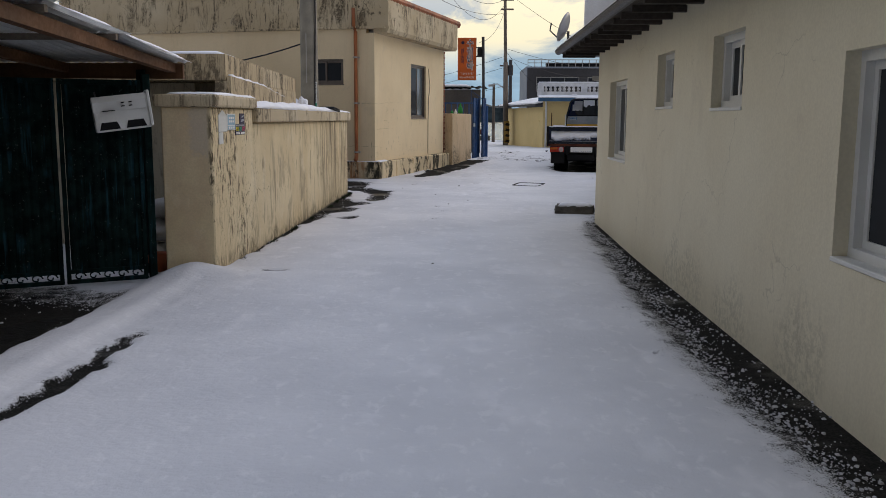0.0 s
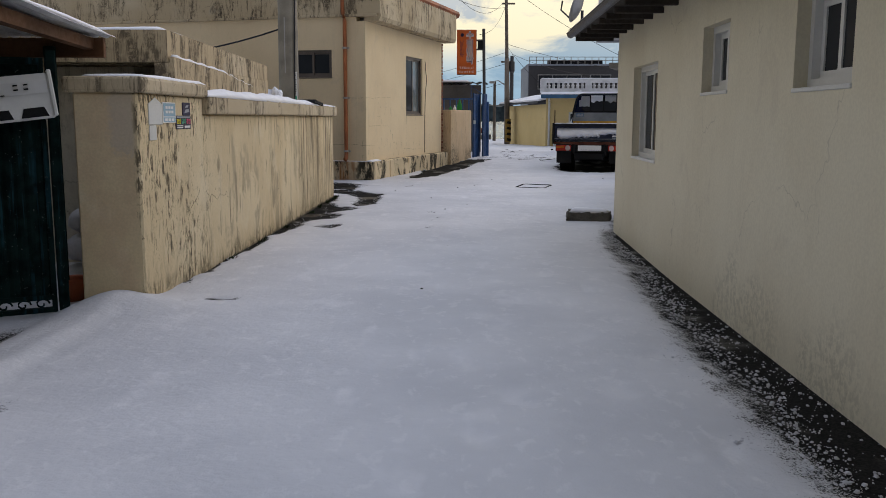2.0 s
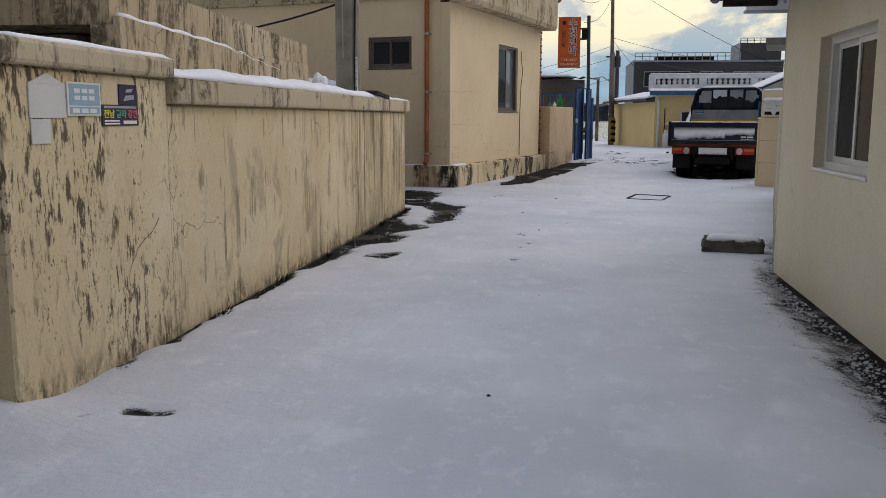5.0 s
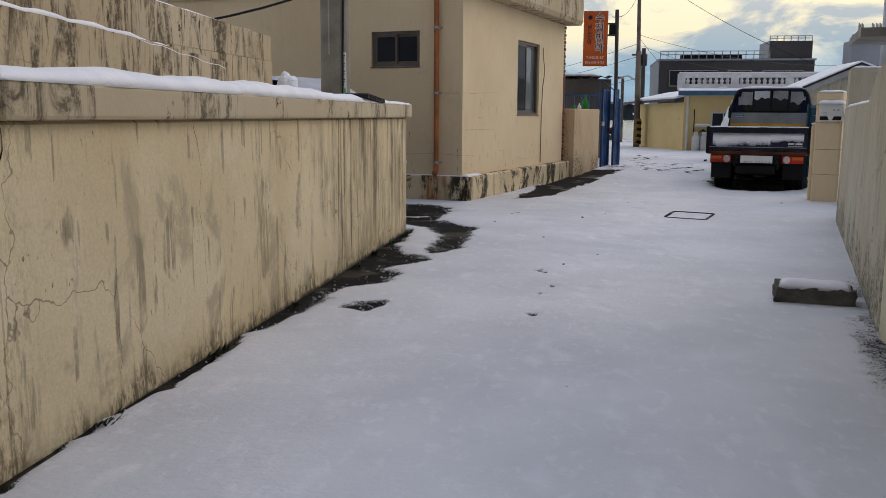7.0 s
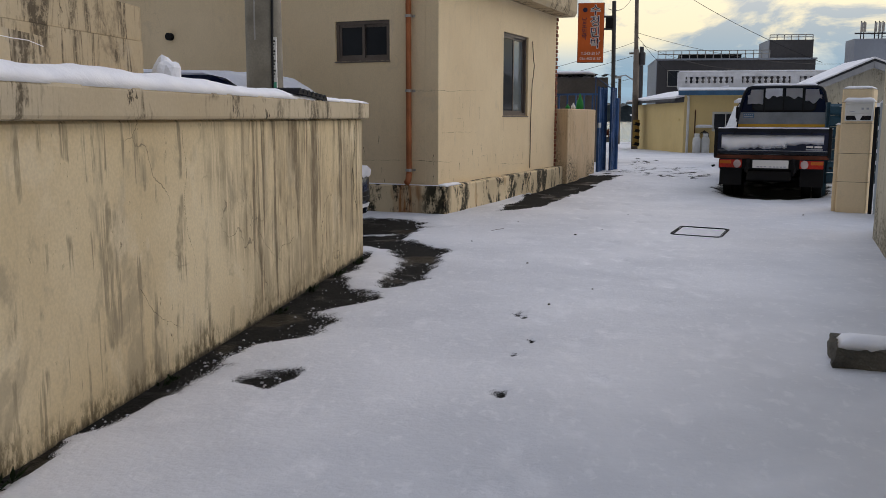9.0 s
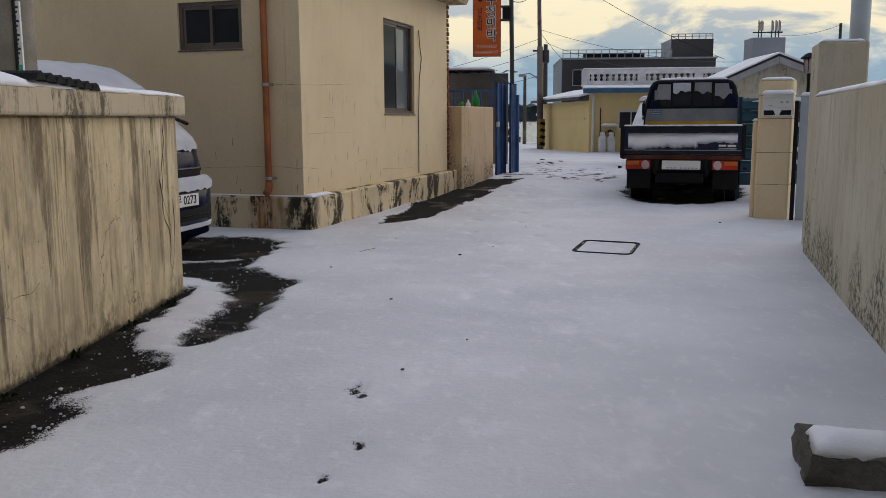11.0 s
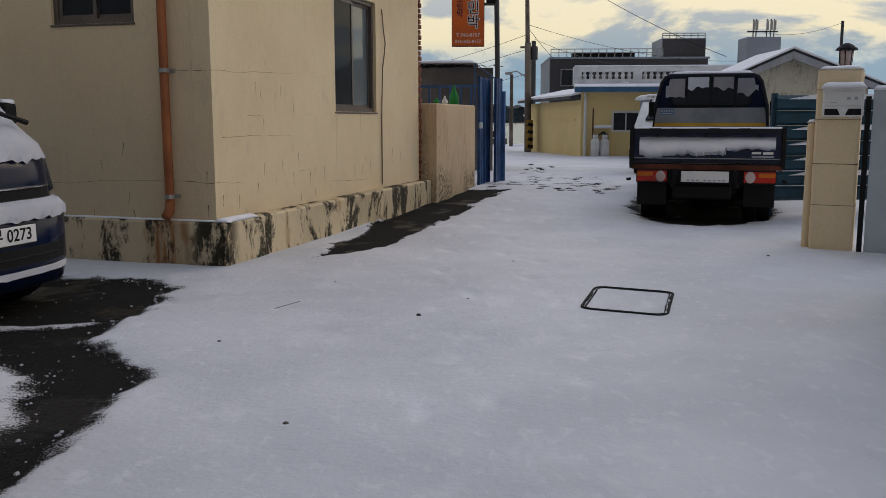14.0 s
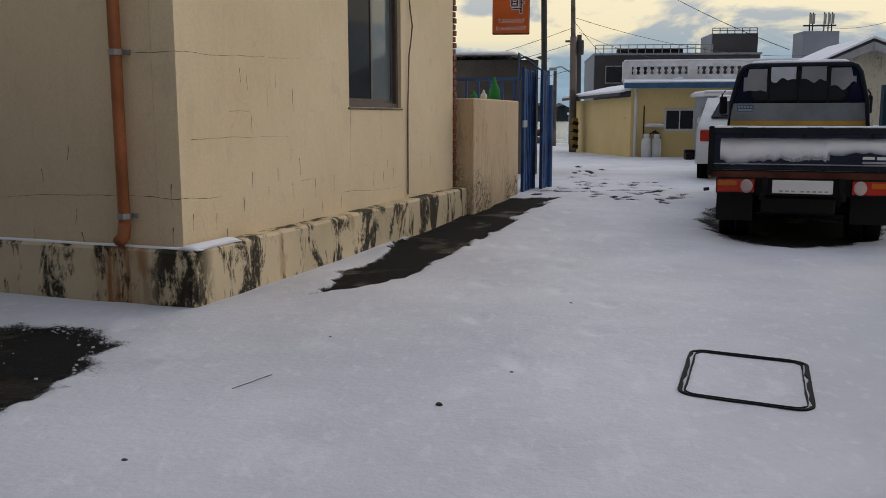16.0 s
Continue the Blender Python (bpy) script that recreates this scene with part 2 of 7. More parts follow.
def plaster(name, base, streak=0.5, stain=(0.13, 0.11, 0.07), crack=0.6, mottling=0.5, crack_scale=1.1, zones=(), moss=0.0):
    """Painted render with run-down streaks, blotches and hairline cracks."""
    n = Nodes(name, 0.88, 0, 0.2)
    big = n.remap(n.noise(0.7, 4), 0.3, 0.7)
    c = n.mix(n.math("MULTIPLY", big, mottling), base, tuple(v * f for v, f in zip(base, (0.84, 0.80, 0.74))))
    patch = n.remap(n.noise(2.6, 5, 0.6, (1, 1, 0.8), 0.4), 0.60, 0.68)
    c = n.mix(n.math("MULTIPLY", patch, 0.35 * mottling), c, (0.46, 0.40, 0.31))
    wide = n.remap(n.noise(5.0, 7, 0.74, (1, 1, 0.24), 0.9), 0.495, 0.60)
    thin = n.remap(n.noise(17.0, 6, 0.7, (1, 1, 0.09), 0.8, (3, 8, 2)), 0.52, 0.63)
    runs = n.math("MAXIMUM", wide, thin)
    gate = n.remap(n.noise(1.4, 5, 0.65, (1, 1, 0.8), 0.6, (7, 3, 1)), 0.43, 0.55)
    for y0, y1, y2, y3 in zones:
        gate = n.math("MAXIMUM", gate, n.math("MULTIPLY", n.remap(n.along(), y0, y1), n.remap(n.along(), y2, y3, 1.0, 0.0)))
    grime = n.remap(n.noise(24, 5, 0.75), 0.34, 0.56)
    run = n.math("MULTIPLY", n.math("MULTIPLY", runs, gate), n.math("MULTIPLY", n.remap(grime, 0.0, 1.0, 0.35, 1.0), streak))
    c = n.mix(run, c, stain)
    cloud = n.remap(n.noise(4.2, 6, 0.75, (1, 1, 0.5), 0.8, (1, 2, 6)), 0.54, 0.66)
    c = n.mix(n.math("MULTIPLY", n.math("MULTIPLY", cloud, gate), 0.55 * streak), c, tuple(v * 1.5 for v in stain))
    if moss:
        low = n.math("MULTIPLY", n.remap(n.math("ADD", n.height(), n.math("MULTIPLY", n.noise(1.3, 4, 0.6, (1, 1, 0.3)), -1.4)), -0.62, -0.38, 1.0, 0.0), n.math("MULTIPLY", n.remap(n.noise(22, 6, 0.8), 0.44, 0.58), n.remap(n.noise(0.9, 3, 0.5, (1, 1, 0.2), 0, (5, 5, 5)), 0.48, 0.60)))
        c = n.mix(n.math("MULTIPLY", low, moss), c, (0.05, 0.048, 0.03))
    flake = n.math("MULTIPLY", n.remap(n.noise(11, 5, 0.7, (1, 1, 0.55)), 0.60, 0.64), n.remap(n.noise(1.6, 3, 0.5, (1, 1, 0.6), 0, (2, 5, 8)), 0.52, 0.60))
    c = n.mix(n.math("MULTIPLY", flake, streak), c, tuple(v * 0.7 for v in stain))
    fine = n.remap(n.noise(60, 3), 0.35, 0.65)
    c = n.mix(n.math("MULTIPLY", fine, 0.11), c, (0.30, 0.26, 0.20))
    line = n.math("MULTIPLY", n.cracks(crack_scale, 0.008, 0.5), n.remap(n.noise(1.3, 2, 0.5, (1, 1, 1), 0, (3, 9, 4)), 0.5, 0.62))
    c = n.mix(n.math("MULTIPLY", line, crack), c, (0.10, 0.08, 0.06))
    n.bump(n.noise(40, 4), 0.25, 0.004).bump(n.noise(3, 4), 0.3, 0.02)
    return n.done(c)


def garden_render(name, base):
    """Old cream render on the lane side: run-down stains below the coping, flaking round the pillar, moss at the foot."""
    n = Nodes(name, 0.9, 0, 0.2)
    y, z = n.along(1), n.height()
    lane = n.remap(n.along(0), -2.05, -2.01)
    c = n.mix(n.remap(n.noise(0.9, 4), 0.3, 0.7), base, tuple(v * f for v, f in zip(base, (0.86, 0.82, 0.76))))
    c = n.mix(n.times(n.remap(n.noise(3.4, 5, 0.6, (1, 1, 0.7), 0.3), 0.54, 0.68), 0.30), c, (0.86, 0.77, 0.58))
    # the gate side of the pillar: dull, with a bare cement patch at its top
    front = n.math("SUBTRACT", 1.0, lane)
    dull = n.times(front, n.remap(n.noise(4.0, 5, 0.6), 0.40, 0.66))
    c = n.mix(n.times(dull, 0.45), c, (0.58, 0.40, 0.26))
    cement = n.times(front, n.remap(n.math("ADD", z, n.times(n.noise(9, 5, 0.65), 0.7)), 1.20, 1.34), n.remap(n.math("ADD", n.along(0), n.times(n.noise(9, 4, 0.6), 0.35)), -2.05, -1.96))
    c = n.mix(n.times(cement, 0.45), c, (0.46, 0.42, 0.39))
    # stretches of the wall
    pillar = n.remap(y, 8.15, 8.75, 1.0, 0.0)
    far = n.remap(n.math("ADD", y, n.times(n.noise(1.2, 3), 1.6)), 12.9, 13.7)
    # runs: thin upright stains that start under the coping and end at uneven heights
    reach = n.remap(n.noise(6.0, 2, 0.5, (1, 1, 0.02), 0, (4, 2, 0)), 0.32, 0.68, -0.25, 1.05)
    hang = n.remap(n.math("SUBTRACT", z, reach), -0.10, 0.12)
    fine = n.remap(n.noise(26.0, 4, 0.65, (1, 1, 0.03), 0.10), 0.46, 0.57)
    broad = n.remap(n.noise(6.5, 6, 0.72, (1, 1, 0.05), 0.12, (2, 2, 2)), 0.47, 0.55)
    worn = n.remap(n.noise(16, 5, 0.7, (1, 1, 0.35)), 0.30, 0.58, 0.45, 1.0)
    run_far = n.times(far, lane, n.math("MAXIMUM", n.times(fine, n.remap(n.noise(3.1, 4, 0.6, (1, 1, 0.4), 0.3, (6, 6, 3)), 0.44, 0.60), 0.8), broad), n.remap(hang, 0, 1, 0.25, 1.0), worn)
    veil = n.times(far, lane, n.remap(n.noise(4.0, 6, 0.7, (1, 1, 0.35), 0.25, (4, 4, 4)), 0.42, 0.60))
    c = n.mix(n.times(veil, 0.50), c, (0.34, 0.265, 0.170))
    c = n.mix(n.times(run_far, 0.95), c, (0.18, 0.138, 0.085))
    mid = n.times(lane, n.math("SUBTRACT", 1.0, n.math("MAXIMUM", far, pillar)))
    drip = n.times(mid, n.remap(n.noise(13.0, 5, 0.68, (1, 1, 0.07), 0.12, (8, 1, 3)), 0.52, 0.60), n.remap(n.noise(2.6, 4, 0.6, (1, 1, 0.9), 0.4, (1, 7, 2)), 0.46, 0.54), worn)
    c = n.mix(n.times(drip, 0.85), c, (0.27, 0.22, 0.145))
    smudge = n.times(lane, n.remap(n.noise(2.8, 6, 0.65, (1, 1, 0.55), 0.5, (3, 3, 9)), 0.53, 0.66))
    c = n.mix(n.times(smudge, 0.60), c, (0.34, 0.28, 0.19))
    # flaking paint at the pillar
    flake = n.math("MAXIMUM", n.times(n.remap(n.noise(20, 6, 0.72, (1, 1, 0.30), 0.2), 0.50, 0.57), n.remap(n.noise(3.4, 4, 0.6, (1, 1, 0.45), 0.3, (5, 1, 1)), 0.43, 0.54)), n.times(n.remap(n.noise(44, 4, 0.7, (1, 1, 0.5)), 0.58, 0.64), n.remap(n.noise(4.5, 3, 0.6, (1, 1, 0.3)), 0.46, 0.58)))
    c = n.mix(n.times(flake, lane, pillar, 0.95), c, (0.085, 0.062, 0.036))
    sparse = n.times(lane, n.remap(n.noise(34, 5, 0.7, (1, 1, 0.45), 0, (9, 9, 1)), 0.63, 0.68), n.remap(n.noise(1.7, 3, 0.5, (1, 1, 0.8), 0, (2, 6, 1)), 0.47, 0.60))
    c = n.mix(n.times(sparse, 0.8), c, (0.13, 0.10, 0.062))
    # moss and splashed dirt at the foot
    foot = n.remap(n.math("ADD", z, n.times(n.noise(2.4, 5, 0.65), -0.95)), -0.62, -0.36, 1.0, 0.0)
    c = n.mix(n.times(foot, lane, n.remap(n.noise(18, 6, 0.78, (1, 1, 0.4)), 0.42, 0.56), 0.85), c, (0.11, 0.08, 0.038))
    base_line = n.remap(n.math("ADD", z, n.times(n.noise(9, 4, 0.7), -0.10)), -0.145, -0.105, 1.0, 0.0)
    c = n.mix(n.times(base_line, lane, 0.9), c, (0.018, 0.016, 0.010))
    c = n.mix(n.times(n.remap(n.noise(70, 3), 0.35, 0.65), 0.16), c, (0.34, 0.29, 0.22))
    line = n.times(n.cracks(1.0, 0.006, 0.5), lane, n.remap(n.noise(1.1, 2, 0.5, (1, 1, 1), 0, (3, 9, 4)), 0.48, 0.60))
    c = n.mix(n.times(line, 0.7), c, (0.10, 0.08, 0.06))
    n.bump(n.noise(40, 4), 0.25, 0.004).bump(n.noise(3, 4), 0.35, 0.02)
    return n.done(c)


def mouldy(name, base):
    """Cream render with black mould in ragged upright blotches."""
    n = Nodes(name, 0.9, 0, 0.2)
    c = n.mix(n.remap(n.noise(1.2, 4), 0.3, 0.7), base, tuple(v * 0.78 for v in base))
    rust = n.remap(n.noise(2.1, 4, 0.6, (1, 1, 0.4), 0.2, (4, 1, 0)), 0.60, 0.68)
    c = n.mix(n.math("MULTIPLY", rust, 0.5), c, (0.34, 0.17, 0.06))
    # rust washed down under the drainpipe and black growth round the corner beside it
    def about(cx, cy, r0, r1):
        dx, dy = n.math("SUBTRACT", n.along(0), cx), n.math("SUBTRACT", n.along(1), cy)
        return n.remap(n.math("ADD", n.times(dx, dx), n.times(dy, dy)), r0 * r0, r1 * r1, 1.0, 0.0)
    streak = n.remap(n.noise(16, 4, 0.6, (1, 1, 0.08)), 0.36, 0.60, 0.3, 1.0)
    c = n.mix(n.times(about(-2.30, 18.99, 0.10, 0.24), streak, 0.9), c, (0.27, 0.105, 0.03))
    growth = n.times(about(-1.88, 18.85, 0.10, 0.30), n.remap(n.noise(9, 6, 0.75, (1, 1, 0.5)), 0.40, 0.54))
    c = n.mix(n.times(growth, 0.95), c, (0.016, 0.016, 0.010))
    blot_m = n.remap(n.noise(3.4, 7, 0.72, (1, 1, 0.45), 0.4), 0.50, 0.57)
    holes = n.remap(n.noise(38, 5, 0.8), 0.30, 0.46)
    c = n.mix(n.math("MULTIPLY", n.math("MULTIPLY", blot_m, holes), 0.95), c, (0.018, 0.018, 0.014))
    n.bump(n.noise(45, 4), 0.4, 0.005).bump(n.noise(4, 4), 0.4, 0.02)
    return n.done(c)


def make_ground():
    n = Nodes("snow_over_asphalt", 0.6, 0, 0.10)
    cover = n.attr("cover")
    # crumbs of snow thin out towards the bare patches
    grain = n.math("ADD", n.math("MULTIPLY", n.noise(95, 3, 0.65), 1.15), n.math("MULTIPLY", n.noise(240, 2, 0.6), 0.65))
    edge = n.math("ADD", grain, n.math("MULTIPLY", n.noise(9, 4, 0.6), 0.75))
    edge = n.math("SUBTRACT", edge, 0.575)
    snow = n.remap(n.math("ADD", cover, edge), 1.16, 1.26)
    tone = n.remap(n.noise(0.8, 5, 0.6), 0.3, 0.7)
    white = n.mix(tone, (0.57, 0.575, 0.60), (0.69, 0.69, 0.71))
    steps = n.remap(n.noise(3.2, 3, 0.6, (1.0, 0.5, 1)), 0.58, 0.70)
    white = n.mix(n.math("MULTIPLY", steps, 0.35), white, (0.82, 0.81, 0.83))
    clot = n.remap(n.noise(13, 5, 0.65, (1.0, 0.6, 1), 0.3), 0.54, 0.66)
    white = n.mix(n.math("MULTIPLY", clot, 0.30), white, (0.84, 0.83, 0.84))
    white = n.mix(n.math("MULTIPLY", n.attr("trod"), 0.45), white, (0.82, 0.81, 0.82))
    grit = n.remap(n.noise(120, 2), 0.72, 0.80)
    white = n.mix(n.math("MULTIPLY", grit, 0.18), white, (0.45, 0.43, 0.42))
    tar = n.mix(n.remap(n.noise(90, 3), 0.4, 0.65), (0.007, 0.007, 0.0066), (0.022, 0.021, 0.019))
    wet = n.remap(n.noise(1.6, 3), 0.50, 0.66)
    c = n.mix(snow, tar, white)
    bare_rough = n.remap(wet, 0, 1, 0.92, 0.30)
    rough = n.mix(snow, bare_rough, 0.62)
    n.put(n.remap(snow, 0, 1, 0.10, 0.34), n.p.inputs["Specular IOR Level"])
    h = n.math("ADD", n.math("MULTIPLY", snow, 1.5), n.math("ADD", n.math("MULTIPLY", n.noise(7, 3, 0.5), 0.45), n.math("MULTIPLY", n.noise(30, 5, 0.65), 0.55)))
    n.bump(h, 0.75, 0.015)
    return n.done(c, rough)


def make_snow():
    n = Nodes("fresh_snow", 0.75, 0, 0.25)
    c = n.mix(n.remap(n.noise(3, 4), 0.3, 0.7), (0.80, 0.81, 0.86), (0.91, 0.91, 0.93))
    n.bump(n.noise(30, 5), 0.4, 0.01)
    n.p.inputs["Subsurface Weight"].default_value = 0.0
    return n.done(c)


def make_glass(name="window_glass", tint=(0.02, 0.022, 0.025)):
    n = Nodes(name, 0.05, 0, 0.3)
    n.p.inputs["IOR"].default_value = 1.17
    n.bump(n.noise(1.5, 2), 0.02, 0.02)
    return n.done(n.mix(n.noise(2, 3), tint, tuple(v * 2.2 for v in tint)))


SNOW_GROUND = make_ground()
SNOW = make_snow()
CRUMB_SNOW = simple("grey_snow_crumb", (0.55, 0.55, 0.58), 0.8, wear=0.15)
CREAM_WALL = garden_render("weathered_cream_render", (0.78, 0.655, 0.43))
CREAM_HOUSE = plaster("cream_house_render", (0.81, 0.655, 0.43), 0.05, crack=0.10, mottling=0.55)
PARAPET = plaster("stained_parapet_render", (0.60, 0.50, 0.345), 1.0, (0.11, 0.085, 0.055), crack=0.9, mottling=1.3, zones=((8.2, 8.3, 11.6, 11.8),))
CAP = plaster("grey_cement_coping", (0.60, 0.51, 0.365), 1.0, (0.13, 0.105, 0.070), crack=0.6, mottling=0.9)
PLINTH = mouldy("mossy_plinth_render", (0.70, 0.57, 0.37))
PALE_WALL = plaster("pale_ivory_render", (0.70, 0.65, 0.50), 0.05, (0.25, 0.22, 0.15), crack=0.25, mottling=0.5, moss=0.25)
GREY_WALL = plaster("grey_green_render", (0.60, 0.56, 0.45), 0.5, crack=0.4)
YELLOW_WALL = plaster("yellow_house_render", (0.74, 0.57, 0.27), 0.06, crack=0.1, mottling=0.4)
DARK_BUILDING = simple("charcoal_cladding", (0.075, 0.072, 0.075), 0.7, wear=0.15, scale=1.0)
GREY_CLADDING = simple("pale_grey_cladding", (0.30, 0.33, 0.38), 0.6, wear=0.1, scale=1.0)
WHITE_PAINT = simple("white_painted_concrete", (0.74, 0.74, 0.76), 0.7)
WHITE_PVC = simple("white_pvc", (0.64, 0.64, 0.61), 0.4, wear=0.05)
ALU = simple("dull_aluminium", (0.42, 0.41, 0.40), 0.4, 0.7)
BROWN_ALU = simple("bronze_aluminium", (0.15, 0.125, 0.11), 0.45, 0.4)
GLASS = make_glass()
# paler base tint adds to the sky reflection on the far sash
SKY_GLASS = make_glass("bright_window_glass", (0.075, 0.09, 0.095))
SKY_GLASS.node_tree.nodes["Principled BSDF"].inputs["IOR"].default_value = 1.52
SKY_GLASS.node_tree.nodes["Principled BSDF"].inputs["Specular IOR Level"].default_value = 0.5
WOOD = simple("brown_stained_timber", (0.14, 0.062, 0.026), 0.7, wear=0.35, scale=6)
OLD_WOOD = simple("grey_weathered_timber", (0.19, 0.155, 0.125), 0.85, wear=0.35, scale=6)
PIPE = simple("rust_brown_drainpipe", (0.36, 0.115, 0.040), 0.45, wear=0.2)
CONCRETE = simple("weathered_concrete", (0.33, 0.32, 0.30), 0.85, wear=0.2)
POLE_CONCRETE = simple("grey_pole_concrete", (0.27, 0.245, 0.20), 0.8, wear=0.2)
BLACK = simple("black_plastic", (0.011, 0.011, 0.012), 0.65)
BLACK.node_tree.nodes["Principled BSDF"].inputs["Specular IOR Level"].default_value = 0.15
RUBBER = simple("tyre_rubber", (0.009, 0.009, 0.009), 0.95)
RUBBER.node_tree.nodes["Principled BSDF"].inputs["Specular IOR Level"].default_value = 0.05
STEEL = simple("dark_steel", (0.075, 0.075, 0.08), 0.5, 0.6)
BLUE_PAINT = simple("blue_gate_paint", (0.035, 0.095, 0.24), 0.5, wear=0.25)
n = Nodes("dark_green_gate_paint", 0.85, 0, 0.06)
worn_paint = n.times(n.remap(n.noise(20, 4, 0.6, (1, 1, 0.06)), 0.52, 0.62), n.remap(n.noise(3.0, 4, 0.6), 0.44, 0.60))
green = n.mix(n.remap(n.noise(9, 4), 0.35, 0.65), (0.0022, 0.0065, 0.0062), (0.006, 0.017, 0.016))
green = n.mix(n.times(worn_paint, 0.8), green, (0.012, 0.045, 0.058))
green = n.mix(n.times(n.remap(n.noise(50, 3), 0.66, 0.72), 0.6), green, (0.10, 0.11, 0.10))
n.bump(n.noise(60, 3), 0.2, 0.003)
GREEN_GATE = n.done(green)
TILE = simple("dark_roof_tile", (0.045, 0.048, 0.055), 0.7, wear=0.25)
GALV = simple("zinc_corrugated_sheet", (0.80, 0.80, 0.79), 0.6, 0.0, wear=0.15)
PORCELAIN = simple("white_enamel", (0.70, 0.70, 0.68), 0.35, wear=0.1)
RED_LENS = simple("red_lamp_lens", (0.46, 0.028, 0.014), 0.2, wear=0.2)
AMBER_LENS = simple("amber_lamp_lens", (0.55, 0.14, 0.015), 0.2, wear=0.2)
CLEAR_LENS = simple("frosted_lamp_lens", (0.55, 0.42, 0.40), 0.2, wear=0.2)
NAVY = simple("navy_car_paint", (0.003, 0.008, 0.032), 0.16, 0.0, wear=0.03, bump=0.0)
NAVY.node_tree.nodes["Principled BSDF"].inputs["Specular IOR Level"].default_value = 0.18
CHROME = simple("chrome_trim", (0.62, 0.62, 0.62), 0.18, 0.95, wear=0.05, bump=0.0)
DARK_BED = simple("dark_truck_bed_paint", (0.009, 0.013, 0.022), 0.5, 0.1, wear=0.3)
BLUE_BED = simple("blue_tailgate_paint", (0.010, 0.018, 0.052), 0.4, 0.0, wear=0.3)
ZINC_PANEL = simple("galvanised_panel", (0.24, 0.26, 0.28), 0.45, 0.5, wear=0.15)
YELLOW_PAINT = simple("yellow_stripe_paint", (0.55, 0.30, 0.03), 0.5)
DULL_YELLOW = simple("dull_yellow_sleeve", (0.26, 0.16, 0.035), 0.7)
RUST = simple("rusted_steel", (0.13, 0.040, 0.022), 0.8, 0.2, wear=0.35)
SIGN_ORANGE = simple("orange_sign_face", (0.62, 0.125, 0.022), 0.5, wear=0.1)
SIGN_INK = simple("dark_blue_lettering", (0.025, 0.02, 0.06), 0.6)
SIGN_WHITE = simple("white_lettering", (0.78, 0.77, 0.75), 0.6, wear=0.04)
SIGN_GREY = simple("grey_lettering", (0.36, 0.38, 0.42), 0.6)
AD_BLACK = simple("black_poster", (0.03, 0.025, 0.05), 0.5)
AD_YELLOW = simple("yellow_lettering", (0.72, 0.62, 0.05), 0.6)
AD_GREEN = simple("green_lettering", (0.10, 0.42, 0.28), 0.6)
AD_PINK = simple("pink_lettering", (0.72, 0.13, 0.22), 0.6)
NOTICE_BLUE = simple("pale_blue_notice", (0.30, 0.47, 0.58), 0.5)
TEAL_SHEET = simple("teal_blue_sheet", (0.012, 0.050, 0.075), 0.5, wear=0.3)
GREY_DOOR = simple("pale_grey_steel_door", (0.40, 0.44, 0.47), 0.5, wear=0.08)
GREEN_NET = simple("green_netting", (0.02, 0.22, 0.05), 0.8)
CABLE = simple("black_cable", (0.02, 0.02, 0.022), 0.6)
BLUE_FASCIA = simple("blue_fascia_paint", (0.05, 0.14, 0.26), 0.5)
FAR_WOODS = simple("far_woodland", (0.030, 0.045, 0.050), 0.9, wear=0.5, scale=0.5)
STONE = simple("rough_broken_concrete", (0.13, 0.12, 0.10), 0.95, wear=0.4, scale=20, bump=0.6)
BAG = simple("white_sack", (0.55, 0.53, 0.52), 0.7)
ORANGE_PLASTIC = simple("orange_plastic", (0.45, 0.12, 0.05), 0.5)
BARGE = simple("grey_painted_board", (0.36, 0.37, 0.39), 0.7)
DARK_WOOD = simple("dark_eave_timber", (0.055, 0.045, 0.038), 0.85, wear=0.35, scale=6)
IRON = simple("wet_black_iron", (0.012, 0.012, 0.012), 0.9)
BRICK = simple("red_brick", (0.27, 0.085, 0.045), 0.85, wear=0.3)
YARD_WALL = plaster("stained_yard_render", (0.70, 0.54, 0.36), 0.35, (0.22, 0.15, 0.085), crack=0.3, mottling=1.0, moss=0.95)
LANE_WALL = plaster("mildewed_lane_render", (0.58, 0.54, 0.43), 0.22, (0.085, 0.08, 0.055), crack=0.8, mottling=1.0, zones=((10.0, 11.0, 17.0, 18.0),), moss=0.9)


# ---- ground ----
HOUSE_M = pose(-1.75, 18.85, 0, 0, 0, -15)
HOUSE_INV = np.array(HOUSE_M.inverted())


def smooth(v, a, b):
    k = np.clip((v - a) / (b - a), 0, 1)
    return k * k * (3 - 2 * k)


def ground_z(x, y):
    x, y = np.asarray(x, float), np.asarray(y, float)
    z = np.interp(y, (-30, 0, 12, 18.5, 22.8, 26, 30, 45, 74, 78, 90), (0.1, 0.0, -0.095, -0.10, -0.08, 0.03, 0.03, -0.2, -0.6, -0.7, -6.0))
    z = z - 0.05 * np.clip((-2.0 - x) / 0.5, 0, 1) * np.clip((8 - y) / 1.0, 0, 1)
    z = z + 0.05 * smooth(-x, 2.0, 2.14) * (1 - smooth(-x, 2.30, 2.6)) * (1 - smooth(y, 6.6, 7.2)) * (y > -20)
    z = z - 0.035 * smooth(x, 1.0, 1.5) * (1 - smooth(x, 2.2, 3.0)) * (1 - smooth(y, 8.0, 11.0)) * (y > -20)
    z = z - 0.05 * np.exp(-(((x - 3.3) / 1.3) ** 2 + ((y - 23.6) / 2.2) ** 2))
    z = z + 0.10 * np.exp(-(((x + 2.15) / 0.28) ** 2 + ((y - 6.95) / 0.30) ** 2))
    return z


